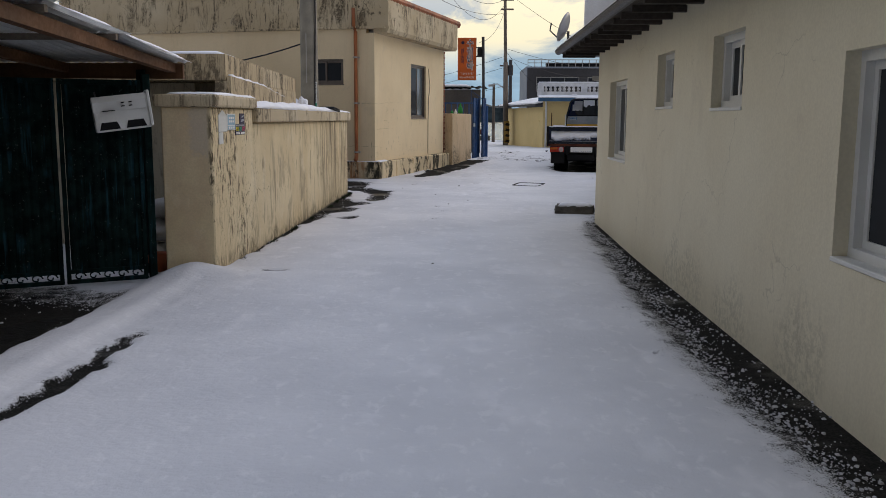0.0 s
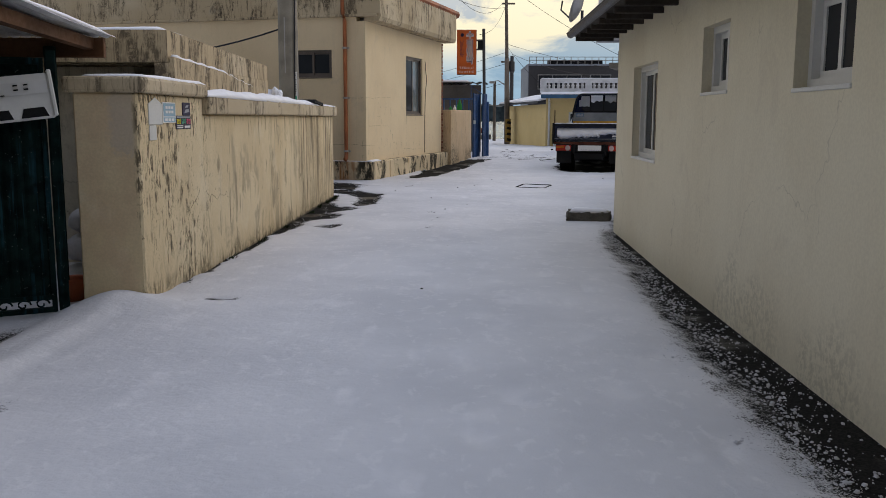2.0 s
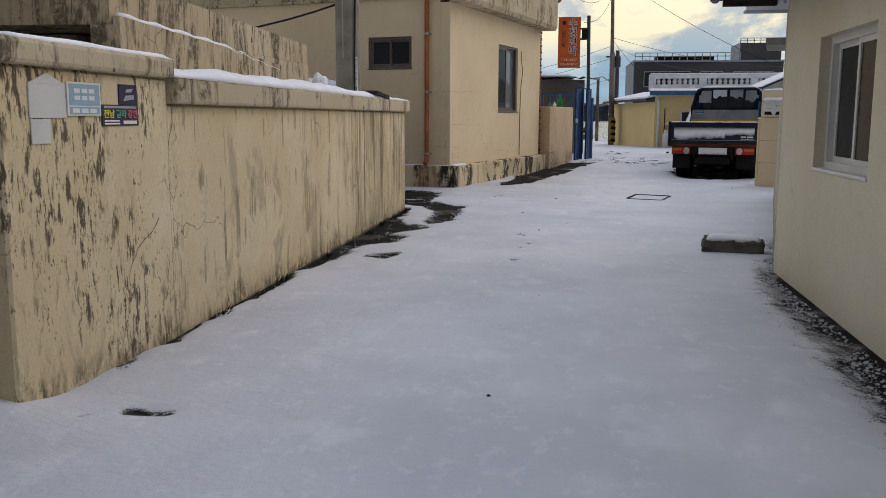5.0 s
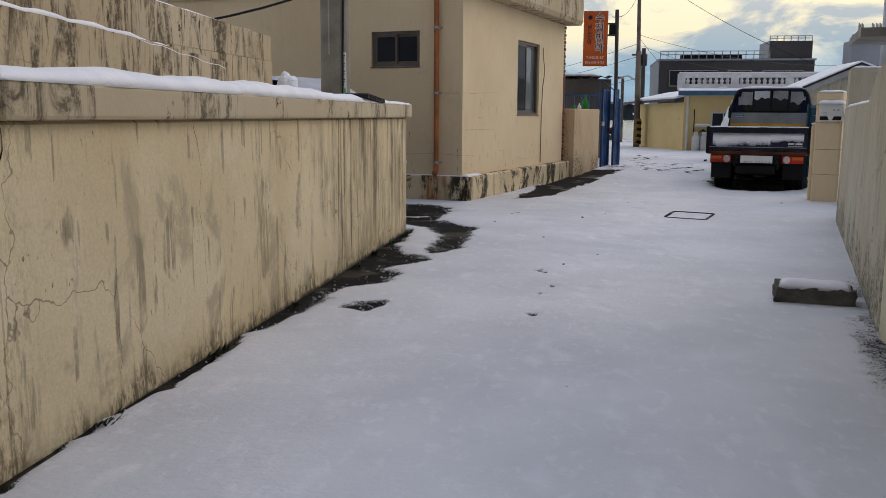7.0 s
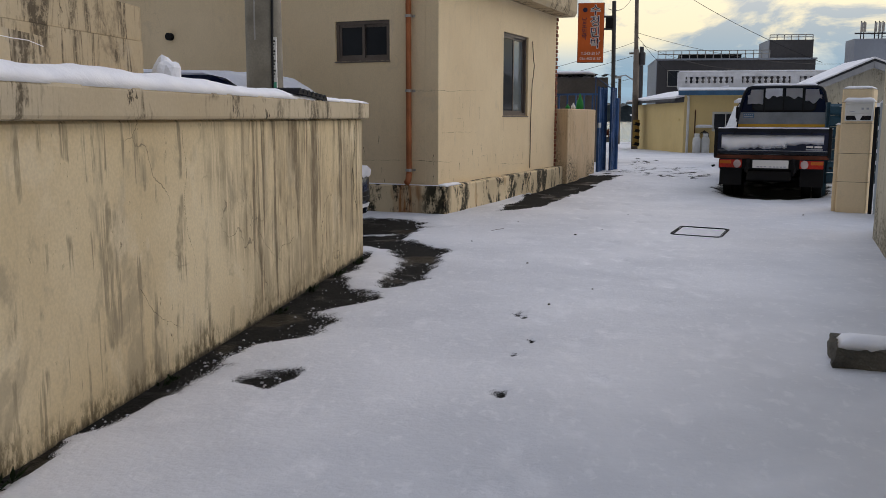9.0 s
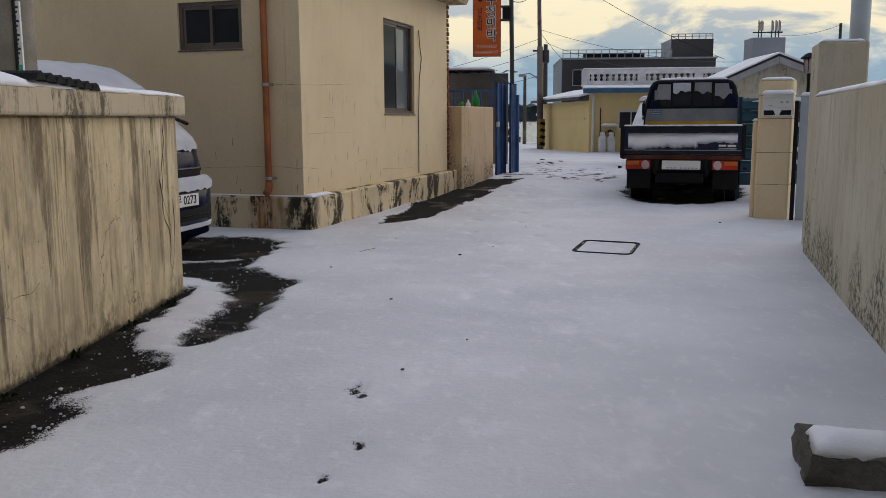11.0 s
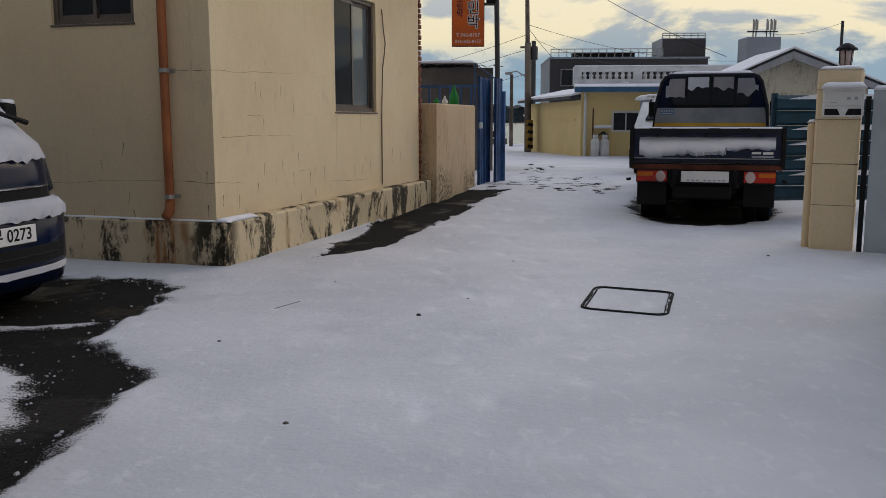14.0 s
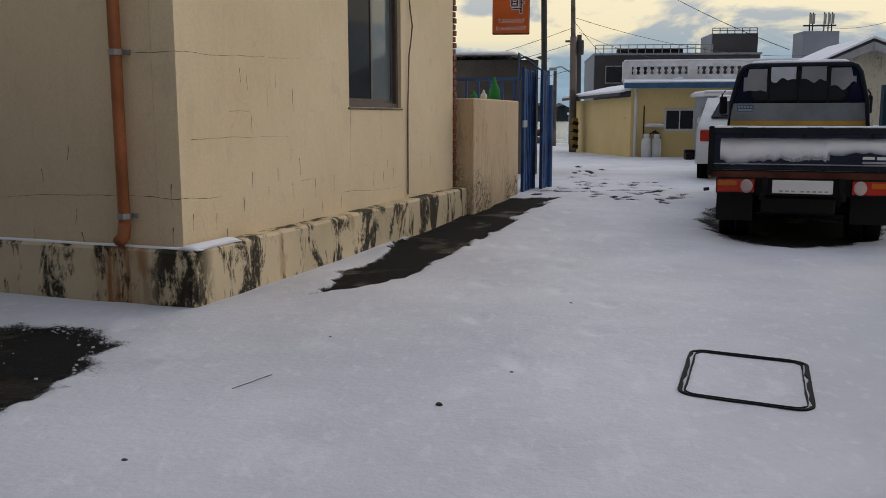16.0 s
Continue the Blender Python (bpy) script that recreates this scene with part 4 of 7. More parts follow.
# ---- right house ----
def right_house():
    h = thing("house", (3.5, 4, -0.05), "low ivory rendered house with overhanging tiled roof", "house")
    holes = [(2.80, 3.82, 0.63, 1.51), (5.24, 5.91, 1.293, 1.755), (7.03, 7.65, 1.32, 1.755), (9.10, 10.20, 0.785, 1.63)]
    b = wall_with_holes(-6.0, 11.15, -0.3, 2.06, holes, 0.22)
    b.transform(Matrix(((0, -1, 0, 1.645), (1, 0, 0, 0), (0, 0, 1, 0), (0, 0, 0, 1))))
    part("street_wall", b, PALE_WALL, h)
    for (a, c, d, e), k in zip(holes, range(4)):
        m = Matrix(((0, -1, 0, 1.712), (1, 0, 0, (a + c) / 2), (0, 0, 1, (d + e) / 2), (0, 0, 0, 1)))
        w = window_unit("window", m, c - a, e - d, 0.09, WHITE_PVC, 2)
        w.matrix_basis = basis(h).inverted() @ m
        w.parent = h
        del w["category"], w["kind"]
        part("window_sill", box(1.637, 1.712, a - 0.005, c + 0.005, d - 0.018, d + 0.004, 0.004), WHITE_PVC, h)
    # solid black fill gives the rooms behind the panes their shade
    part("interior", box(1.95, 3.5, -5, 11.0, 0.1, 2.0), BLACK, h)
    # eave soffit, fascia, gutter and roof slope
    part("soffit", box(1.22, 6.5, -6.0, 11.75, 2.06, 2.10), DARK_WOOD, h)
    first = None
    for i in range(40):
        y = -5.9 + i * 0.45 + 0.05 * math.sin(i * 3.7)
        if first is None:
            first = part("rafter", box(-0.21, 0.21, -0.025, 0.025, -0.025, 0.025, 0.004), DARK_WOOD, h, local=True)
            o = first
        else:
            o = first.copy()
            scene.collection.objects.link(o)
        o.location = Vector((1.45, y, 2.028)) - h.location
    part("gutter", tube([(1.20, -6, 2.09), (1.20, 11.8, 2.09)], 0.045, 10), STEEL, h)
    part("roof", prism([(1.15, -6.2, 2.10), (4.6, -6.2, 3.35), (8.0, -6.2, 2.10)], (0, 18.05, 0)), TILE, h)
    m = Matrix.Translation((1.17, 2.8, 2.115)) @ Matrix.Rotation(-math.atan2(1.25, 3.45), 4, "Y")
    s = part("snow_on_roof", snow_pad(0.05, 3.5, -9.0, 9.0, 0.0, 0.05, 13, 0.15, m), SNOW, None, smooth=True)
    tagged(s, "snow lying on the tiled roof", "snow", kind="stuff")
    # the street wall stands slightly askew to the lane
    h.matrix_basis = pose(3.475, 4, -0.05, 0, 0, -0.57)
    # end wall that turns away along the lane
    d = Matrix.Translation((1.72, 11.3, 0)) @ pose(0, 0, 0, 0, 0, -12.6)
    part("end_wall", _moved(box(0.0, 0.25, 0.0, 0.9, -0.3, 2.0, 0.01), d), LANE_WALL, h)
    part("slab_awning", _moved(prism([(-0.16, 0.9, 1.74), (0.3, 0.9, 1.74), (0.3, 0.9, 1.80), (-0.16, 0.9, 1.80)], (0.0, 1.5, 0.05)), d), CONCRETE, h, "cracked concrete awning slab")
    w = thing("lane_wall", tuple(d @ Vector((0.1, 4, -0.1))), "grey stained rendered wall along the lane", "wall", kind="structure")
    part("wall_run", _moved(prism([(0.0, 0.9, -0.3), (0.0, 6.2, -0.3), (0.02, 6.2, 1.31), (0.02, 2.4, 1.33), (0.02, 1.7, 1.55), (0.02, 0.9, 1.60)], (0.20, 0, 0)), d), LANE_WALL, w)
    part("end_pillar", _moved(box(0.05, 0.46, 6.22, 6.75, -0.3, 1.80, 0.015), d), LANE_WALL, w)
    s = part("snow_on_coping", snow_pad(0.02, 0.22, 2.45, 6.2, 1.325, 0.045, 15, 0.045, d), SNOW, None, smooth=True)
    tagged(s, "snow along the top of the lane wall", "snow", kind="stuff")
    s = part("snow_on_coping", snow_pad(0.06, 0.45, 6.23, 6.74, 1.798, 0.03, 16, 0.045, d), SNOW, None, smooth=True)
    tagged(s, "snow on top of the lane wall pillar", "snow", kind="stuff")


right_house()


# ---- lettering ----
def lettering(text, size, material, parent, m, name="lettering", weight=0.0, align="CENTER", local=True):
    cu = bpy.data.curves.new("text", "FONT")
    cu.body, cu.size, cu.align_x, cu.align_y = text, size, align, "CENTER"
    cu.extrude, cu.offset = 0.0008, weight
    tmp = new("text_source", cu)
    me = bpy.data.meshes.new_from_object(tmp.evaluated_get(bpy.context.evaluated_depsgraph_get()))
    bpy.data.objects.remove(tmp)
    me.materials.clear()
    me.materials.append(material)
    ob = new(name, me)
    ob.parent = parent
    ob.matrix_basis = m if local else basis(parent).inverted() @ m
    return ob


def face(x, y, z, facing):
    """Pose of a text plane at x, y, z whose front faces 'facing' degrees from -y, anticlockwise seen from above."""
    return pose(x, y, z, 90, 0, facing)


# ---- gateway on the left ----
def gateway():
    g = thing("steel_gate", (-2.9, 6.6, gz(-2.9, 6.6)), "dark green steel gate, weathered, standing open", "gate")
    d = Matrix.Translation((-2.47, 6.92, 0)) @ pose(0, 0, 0, 0, 0, 28)
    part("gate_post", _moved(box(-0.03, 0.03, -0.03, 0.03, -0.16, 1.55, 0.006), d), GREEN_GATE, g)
    for k in range(3):
        x1 = -0.04 - k * 0.62
        b = box(x1 - 0.60, x1, -0.02, 0.02, 0.02, 0.05)
        for x in (x1 - 0.60, x1 - 0.03):
            box(x, x + 0.03, -0.021, 0.021, -0.06, 1.50, bm=b)
        box(x1 - 0.57, x1 - 0.03, -0.02, 0.02, 1.46, 1.50, bm=b)
        box(x1 - 0.57, x1 - 0.03, -0.02, 0.02, -0.06, -0.03, bm=b)
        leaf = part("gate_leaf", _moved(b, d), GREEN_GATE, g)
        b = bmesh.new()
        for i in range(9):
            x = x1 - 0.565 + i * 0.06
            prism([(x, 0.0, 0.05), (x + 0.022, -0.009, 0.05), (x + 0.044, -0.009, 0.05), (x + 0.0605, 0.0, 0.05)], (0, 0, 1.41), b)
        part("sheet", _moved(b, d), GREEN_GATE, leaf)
        for i in range(5):
            cx = x1 - 0.51 + i * 0.105
            pts = [(cx + (0.045 - 0.003 * a) * math.cos(a * 0.55), -0.004, -0.005 + (0.034 - 0.002 * a) * math.sin(a * 0.55)) for a in range(13)]
            part("scroll", _moved(tube(pts, 0.006, 5), d), GREEN_GATE, leaf)
    # letter box on the gate
    mb = thing("letter_box", (-2.47, 6.85, 1.15), "white metal letter box hanging tilted on the gate", "letter box", turn=26)
    tilt = pose(-0.17, -0.10, 0.10, 0, -7, 0)
    part("body", _moved(box(-0.20, 0.20, -0.06, 0.06, -0.13, 0.13, 0.014, seg=2), tilt), PORCELAIN, mb, local=True)
    part("lid", _moved(prism([(-0.20, -0.066, 0.132), (-0.20, -0.09, 0.09), (-0.20, -0.07, 0.02), (-0.20, -0.062, 0.02), (-0.20, -0.062, 0.132)], (0.38, 0, 0)), tilt), PORCELAIN, mb, local=True)
    for x in (-0.10, 0.09):
        part("window", _moved(prism([(x - 0.075, -0.066, -0.115), (x + 0.075, -0.066, -0.115), (x + 0.055, -0.066, -0.06), (x - 0.055, -0.066, -0.06)], (0, 0.004, 0)), tilt), BLACK, mb, local=True)
    part("side_plate", _moved(box(0.19, 0.215, -0.075, 0.06, -0.12, 0.15, 0.006), tilt), WHITE_PVC, mb, local=True)
    for x in (0.0, 0.055):
        for z in (0.045, 0.07):
            part("mark", _moved(box(x, x + 0.025, -0.094, -0.068, z, z + 0.008), tilt), BLACK, mb, local=True)
    part("mark", _moved(box(-0.14, -0.05, -0.09, -0.07, 0.02, 0.026), tilt), BLACK, mb, local=True)
    part("hanger", _moved(tube([(-0.16, 0.03, 0.13), (-0.16, 0.06, 0.17), (-0.16, 0.10, 0.13)], 0.006, 6), tilt), STEEL, mb, local=True)
    # lean-to roof over the gateway
    r = thing("lean_to_roof", (-3.6, 5.6, gz(-3.6, 5.6)), "corrugated lean-to roof on brown timber over the gateway", "roof")
    for x in (-5.6,):
        for y in (3.4, 7.2):
            part("post", box(x, x + 0.09, y - 0.045, y + 0.045, -0.3, 1.70, 0.006), WOOD, r)
    part("post", box(-2.66, -2.60, 7.24, 7.30, -0.2, 1.60, 0.006), GREEN_GATE, r)
    def sheet(x0, x1, y0, y1, z0, z1):
        b = bmesh.new()
        n = int((x1 - x0) / 0.0125)
        rows = []
        for y, z in ((y0, z0), ((y0 + y1) / 2, (z0 + z1) / 2 - 0.01), (y1, z1)):
            rows.append([b.verts.new((x0 + i * (x1 - x0) / n, y, z + 0.010 * math.cos(2 * math.pi * i * (x1 - x0) / n / 0.075))) for i in range(n + 1)])
        for r0, r1 in zip(rows, rows[1:]):
            for i in range(n):
                b.faces.new((r0[i], r0[i + 1], r1[i + 1], r1[i]))
        bmesh.ops.solidify(b, geom=list(b.faces), thickness=0.004)
        return b
    part("roof_sheet", sheet(-5.8, -2.25, 6.0, 7.42, 1.765, 1.67), GALV, r, smooth=True)
    part("roof_sheet", sheet(-5.8, -2.27, 4.9, 6.15, 1.84, 1.775), GALV, r, smooth=True)
    part("roof_sheet", sheet(-5.8, -2.25, 3.0, 5.05, 1.93, 1.855), GALV, r, smooth=True)
    for x in (-2.42, -3.3, -4.3):
        part("rafter", prism([(x, 2.9, 1.80), (x, 7.3, 1.58), (x, 7.3, 1.65), (x, 2.9, 1.90)], (0.07, 0, 0)), WOOD, r)
    part("fascia", box(-5.7, -2.29, 7.30, 7.34, 1.53, 1.655, 0.004), WOOD, r)
    for y, z in ((4.95, 1.79), (5.95, 1.725), (3.9, 1.85)):
        part("purlin", box(-5.7, -2.30, y - 0.02, y + 0.02, z, z + 0.04), OLD_WOOD, r)
    for x0, x1, y0, y1, z0, z1, sd in ((-5.7, -2.28, 6.0, 7.40, 1.775, 1.682, 3), (-5.7, -2.30, 4.9, 6.0, 1.85, 1.79, 4), (-5.7, -2.28, 3.0, 4.95, 1.94, 1.87, 5)):
        ln = math.hypot(y1 - y0, z1 - z0)
        m = Matrix.Translation((0, y0, z0)) @ Matrix.Rotation(math.atan2(z1 - z0, y1 - y0), 4, "X")
        s = part("snow_on_roof", snow_pad(x0, x1, 0, ln, 0.0, 0.045, sd, 0.07, m), SNOW, None, smooth=True)
        tagged(s, "snow on the corrugated lean-to roof", "snow", kind="stuff")
    # the dark yard behind the gate
    w = thing("yard_back_wall", (-5.0, 8.2, -0.2), "stained grey rendered wall of the yard", "wall", kind="structure")
    part("wall_run", box(-5.9, -5.7, 1.0, 9.0, -0.3, 2.2), GREY_WALL, w)
    part("wall_run", box(-5.7, -2.62, 8.70, 8.88, -0.3, 1.55), GREY_WALL, w)
    for i, (x, y, z, sx) in enumerate(((-2.66, 7.75, 0.0, 0.17), (-2.68, 7.80, 0.20, 0.16), (-2.65, 7.85, 0.39, 0.15))):
        b = bmesh.new()
        bmesh.ops.create_icosphere(b, subdivisions=3, radius=1.0)
        for v in b.verts:
            k = 1 + 0.18 * noise.noise(v.co * 1.7 + Vector((i * 5, 0, 0)))
            v.co = Vector((x + sx * k * v.co.x, y + 0.22 * k * v.co.y, z + gz(x, y) + 0.09 + 0.11 * k * max(-0.8, min(0.85, v.co.z))))
        sk = part("sack", b, BAG, None, smooth=True)
        tagged(sk, "white filled sack stacked beside the gate pillar", "sack", "sacks beside the gate pillar")
    tagged(part("basket", lathe([(0.08, 0.0), (0.10, 0.16), (0.11, 0.17), (0.095, 0.16), (0.075, 0.02)], (-2.58, 7.32, gz(-2.58, 7.3)), 14), ORANGE_PLASTIC, None, smooth=True), "orange plastic basket beside the sacks", "basket")


gateway()


# ---- cracks: thin dark ribbons that wander over a wall face ----
def crack(parent, origin, du, dv, normal, length, seed, width=0.006, lean=-90, wander=0.6, name="crack"):
    """A crack from origin in the plane of du and dv; lean is its heading in degrees from du."""
    rng = random.Random(seed)
    o, du, dv, nn = Vector(origin), Vector(du), Vector(dv), Vector(normal) * 0.0012
    b = bmesh.new()
    p, a, step = o.copy(), radians(lean), 0.035
    left, right = [], []
    n = max(3, int(length / step))
    for i in range(n + 1):
        w = width * (0.35 + rng.random()) * (1 - 0.7 * i / n)
        side = (-math.sin(a)) * du + math.cos(a) * dv
        left.append(b.verts.new(p + side * w / 2 + nn))
        right.append(b.verts.new(p - side * w / 2 + nn))
        a += (rng.random() - 0.5) * wander * 2
        a += (radians(lean) - a) * 0.35
        p = p + (math.cos(a) * du + math.sin(a) * dv) * step * (0.7 + 0.6 * rng.random())
    for i in range(n):
        b.faces.new((left[i], left[i + 1], right[i + 1], right[i]))
    bmesh.ops.solidify(b, geom=list(b.faces), thickness=0.001)
    part(name, b, CRACK, parent)


CRACK = simple("dark_crack", (0.07, 0.057, 0.04), 0.95)
WALL = scene.objects["garden_wall"]
for k, (y, z, ln, lean, wd) in enumerate(((15.15, 1.12, 0.75, -88, 0.012), (15.05, 0.75, 0.75, -60, 0.016), (15.28, 0.60, 0.55, -95, 0.012), (14.9, 0.95, 0.35, -75, 0.008), (8.50, 1.15, 1.0, -97, 0.010), (8.30, 0.60, 0.5, -130, 0.008),
                                          (10.0, 1.14, 1.1, -88, 0.006), (11.7, 1.12, 0.8, -92, 0.005), (9.2, 0.55, 0.5, -100, 0.006), (12.7, 0.5, 0.7, -40, 0.005), (13.4, 0.35, 0.5, -150, 0.005), (11.2, 0.4, 0.5, -35, 0.005))):
    crack(WALL, (-2.003 if y > 8.44 else -2.0, y, z), (0, 1, 0), (0, 0, 1), (1, 0, 0), ln, 100 + k, wd * (1.0 if y > 14.8 else 0.6), lean, 0.6)
HU, HX = HOUSE_M.to_3x3() @ Vector((0, 1, 0)), HOUSE_M.to_3x3() @ Vector((1, 0, 0))
HOUSE = scene.objects["house"]
for z, y0, ln in ((1.53, 0.07, 1.6), (0.61, 0.08, 0.5), (0.98, 0.23, 1.2), (1.165, 0.67, 0.3), (0.62, 1.65, 0.25), (0.47, 2.4, 1.3)):
    crack(HOUSE, HOUSE_M @ Vector((-0.15, y0, z)), HU, (0, 0, 1), HX, ln, int(z * 70), 0.0032, 0, 0.10, "joint_crack")
for z, x0, ln in ((1.53, -0.17, 0.5), (0.605, -0.16, 2.6)):
    crack(HOUSE, HOUSE_M @ Vector((x0, 0.10, z)), -HX, (0, 0, 1), -HU, ln, int(z * 90), 0.0035, 0, 0.12, "joint_crack")
for x0, z, ln in ((-1.27, 0.78, 0.10), (-0.99, 0.52, 0.05), (-1.03, 0.94, 0.06), (-1.37, 0.36, 0.10), (-0.96, 0.36, 0.09), (-0.22, 0.70, 0.16), (-0.22, 0.42, 0.12)):
    crack(HOUSE, HOUSE_M @ Vector((x0, 0.10, z)), -HX, (0, 0, 1), -HU, ln, int(-x0 * 90), 0.008, -90, 0.4)
# upright joints of the blocks behind the render
for k, (y, z, ln) in enumerate(((1.18, 1.36, 0.19), (1.30, 1.44, 0.06), (0.82, 1.46, 0.04), (0.90, 1.43, 0.05), (1.51, 0.88, 0.08), (1.64, 0.80, 0.17), (1.90, 0.62, 0.16), (0.94, 0.73, 0.11), (1.30, 0.74, 0.10), (2.24, 0.63, 0.17),
                                (1.16, 0.61, 0.13), (0.82, 0.56, 0.11), (1.52, 0.61, 0.15), (0.48, 0.48, 0.15), (0.22, 0.50, 0.10), (0.95, 1.14, 0.16), (1.55, 1.34, 0.2), (3.25, 1.19, 0.33), (2.38, 0.45, 0.13), (3.40, 0.71, 0.09), (3.54, 0.62, 0.15),
                                (3.30, 0.60, 0.12), (3.07, 0.60, 0.14), (0.60, 0.36, 0.07), (1.69, 0.40, 0.11), (2.02, 0.42, 0.09), (2.58, 1.19, 0.70), (3.9, 1.19, 0.8), (4.3, 0.75, 0.2), (4.6, 0.7, 0.15))):
    crack(HOUSE, HOUSE_M @ Vector((-0.15, y, z)), HU, (0, 0, 1), HX, ln, 200 + k, 0.0075 if ln < 0.3 else 0.004, -90, 0.22)
crack(scene.objects["house.001"], (1.676, 9.5, 0.43), (0.01, 1, 0), (0, 0, 1), (-1, 0, 0), 1.2, 300, 0.004, 178, 0.12)
crack(scene.objects["house.001"], (1.667, 8.6, 0.36), (0.01, 1, 0), (0, 0, 1), (-1, 0, 0), 0.5, 301, 0.004, -80, 0.4)


# ---- notices on the pillar ----
def notices():
    def plate(name, y0, y1, z0, z1, mat, label, cat, thick=0.012):
        t = thing(name, (-1.998, (y0 + y1) / 2, (z0 + z1) / 2), label, cat)
        part("board", box(-0.002, thick, -(y1 - y0) / 2, (y1 - y0) / 2, -(z1 - z0) / 2, (z1 - z0) / 2, 0.002), mat, t, local=True)
        return t
    p = plate("house_number_plate", 7.24, 7.495, 1.10, 1.235, WHITE_PVC, "blank white pentagon number plate on the pillar", "plate", 0.005)
    part("peak", prism([(0.0, -0.1275, 0.0675), (0.0, 0.1275, 0.0675), (0.0, 0.0, 0.11)], (0.005, 0, 0)), WHITE_PVC, p, local=True)
    p = plate("notice", 7.505, 7.772, 1.109, 1.25, SIGN_WHITE, "pale blue framed notice fixed to the pillar", "notice", 0.006)
    part("print", box(0.006, 0.008, -0.12, 0.12, -0.025, 0.063), NOTICE_BLUE, p, local=True)
    part("print", box(0.006, 0.008, -0.12, 0.12, -0.063, -0.032), NOTICE_BLUE, p, local=True)
    for i, (z, w) in enumerate(((0.035, 0.085), (0.005, 0.085), (-0.048, 0.10))):
        for k in range(3):
            y = -w + k * w * 0.68
            part("text_bar", box(0.008, 0.0092, y, y + w * 0.52, z - 0.009, z + 0.009), SIGN_WHITE, p, local=True)
    plate("paper_scrap", 7.245, 7.375, 0.999, 1.096, WHITE_PVC, "torn scrap of white paper on the pillar", "paper", 0.004)
    p = plate("poster", 7.94, 8.115, 1.161, 1.255, SIGN_INK, "dark square poster with grey shapes", "poster", 0.004)
    part("shape", prism([(0.004, -0.05, -0.03), (0.004, 0.055, -0.02), (0.004, 0.05, 0.0), (0.004, -0.03, -0.005)], (0.0015, 0, 0)), SIGN_GREY, p, local=True)
    part("shape", prism([(0.004, -0.03, 0.01), (0.004, 0.03, 0.012), (0.004, 0.05, 0.03), (0.004, -0.015, 0.025)], (0.0015, 0, 0)), SIGN_GREY, p, local=True)
    p = plate("poster", 7.78, 8.12, 1.065, 1.160, AD_BLACK, "black advertising sticker with coloured Korean lettering", "poster", 0.004)
    for word, y, mat in (("전남", -0.11, AD_YELLOW), ("칼라", 0.0, AD_GREEN), ("강판", 0.11, AD_PINK)):
        lettering(word, 0.040, mat, p, Matrix.Translation((0.0055, y, 0.004)) @ pose(0, 0, 0, 90, 0, 90) @ Matrix.Diagonal((1.35, 1, 1, 1)), weight=0.001)
    for y0, y1, z0, z1, mat in ((-0.15, 0.15, 0.032, 0.042, SIGN_GREY), (-0.15, -0.015, -0.028, -0.021, SIGN_WHITE), (-0.15, -0.015, -0.041, -0.034, SIGN_WHITE), (0.02, 0.15, -0.040, -0.024, SIGN_WHITE)):
        part("text_bar", box(0.004, 0.0052, y0, y1, z0, z1), mat, p, local=True)


notices()


# ---- utility pole behind the garden wall ----
def concrete_pole(x, y, r, h, label, mat, taper=0.75):
    t = thing("utility_pole", (x, y, gz(x, y) - 0.15), label, "utility pole")
    part("pole", tube([(0, 0, h * i / 6) for i in range(7)], r, 20, taper=r * taper), mat, t, local=True, smooth=True)
    return t


up = concrete_pole(-2.40, 14.0, 0.145, 8.5, "tall grey concrete utility pole behind the wall", POLE_CONCRETE)
part("cable", tube([(0.09, -0.10, 0.2), (0.10, -0.10, 2.0), (0.12, -0.09, 3.0), (0.10, -0.08, 5.5), (0.09, -0.08, 8.0)], 0.011, 6), CABLE, up, local=True)
part("conduit", tube([(-0.02, -0.125, 2.0), (-0.02, -0.122, 2.75)], 0.012, 6), ALU, up, local=True)
strip = part("label_strip", box(0.100, 0.130, -0.104, -0.088, 1.60, 2.02), SIGN_WHITE, up, "white number strip with black marks", local=True)
for i in range(12):
    part("mark", box(0.106, 0.106 + 0.006 * (1 + i * 7 % 3), -0.106, -0.103, 1.72 + i * 0.024, 1.732 + i * 0.024), STEEL, strip, local=True)
part("mark", box(0.102, 0.128, -0.106, -0.103, 1.64, 1.69), AD_GREEN, strip, local=True)
for i, (p, q, sag) in enumerate((((-2.45, 14.0, 2.38), (-6.0, 13.0, 2.0), 0.25), ((-2.45, 14.0, 6.5), (-1.6, 19.0, 4.6), 0.1))):
    pts = [Vector(p).lerp(Vector(q), k / 12) - Vector((0, 0, sag * 4 * (k / 12) * (1 - k / 12))) for k in range(13)]
    tagged(part("overhead_cable", tube(pts, 0.012, 5), CABLE), "black cable slung from the utility pole", "cable")
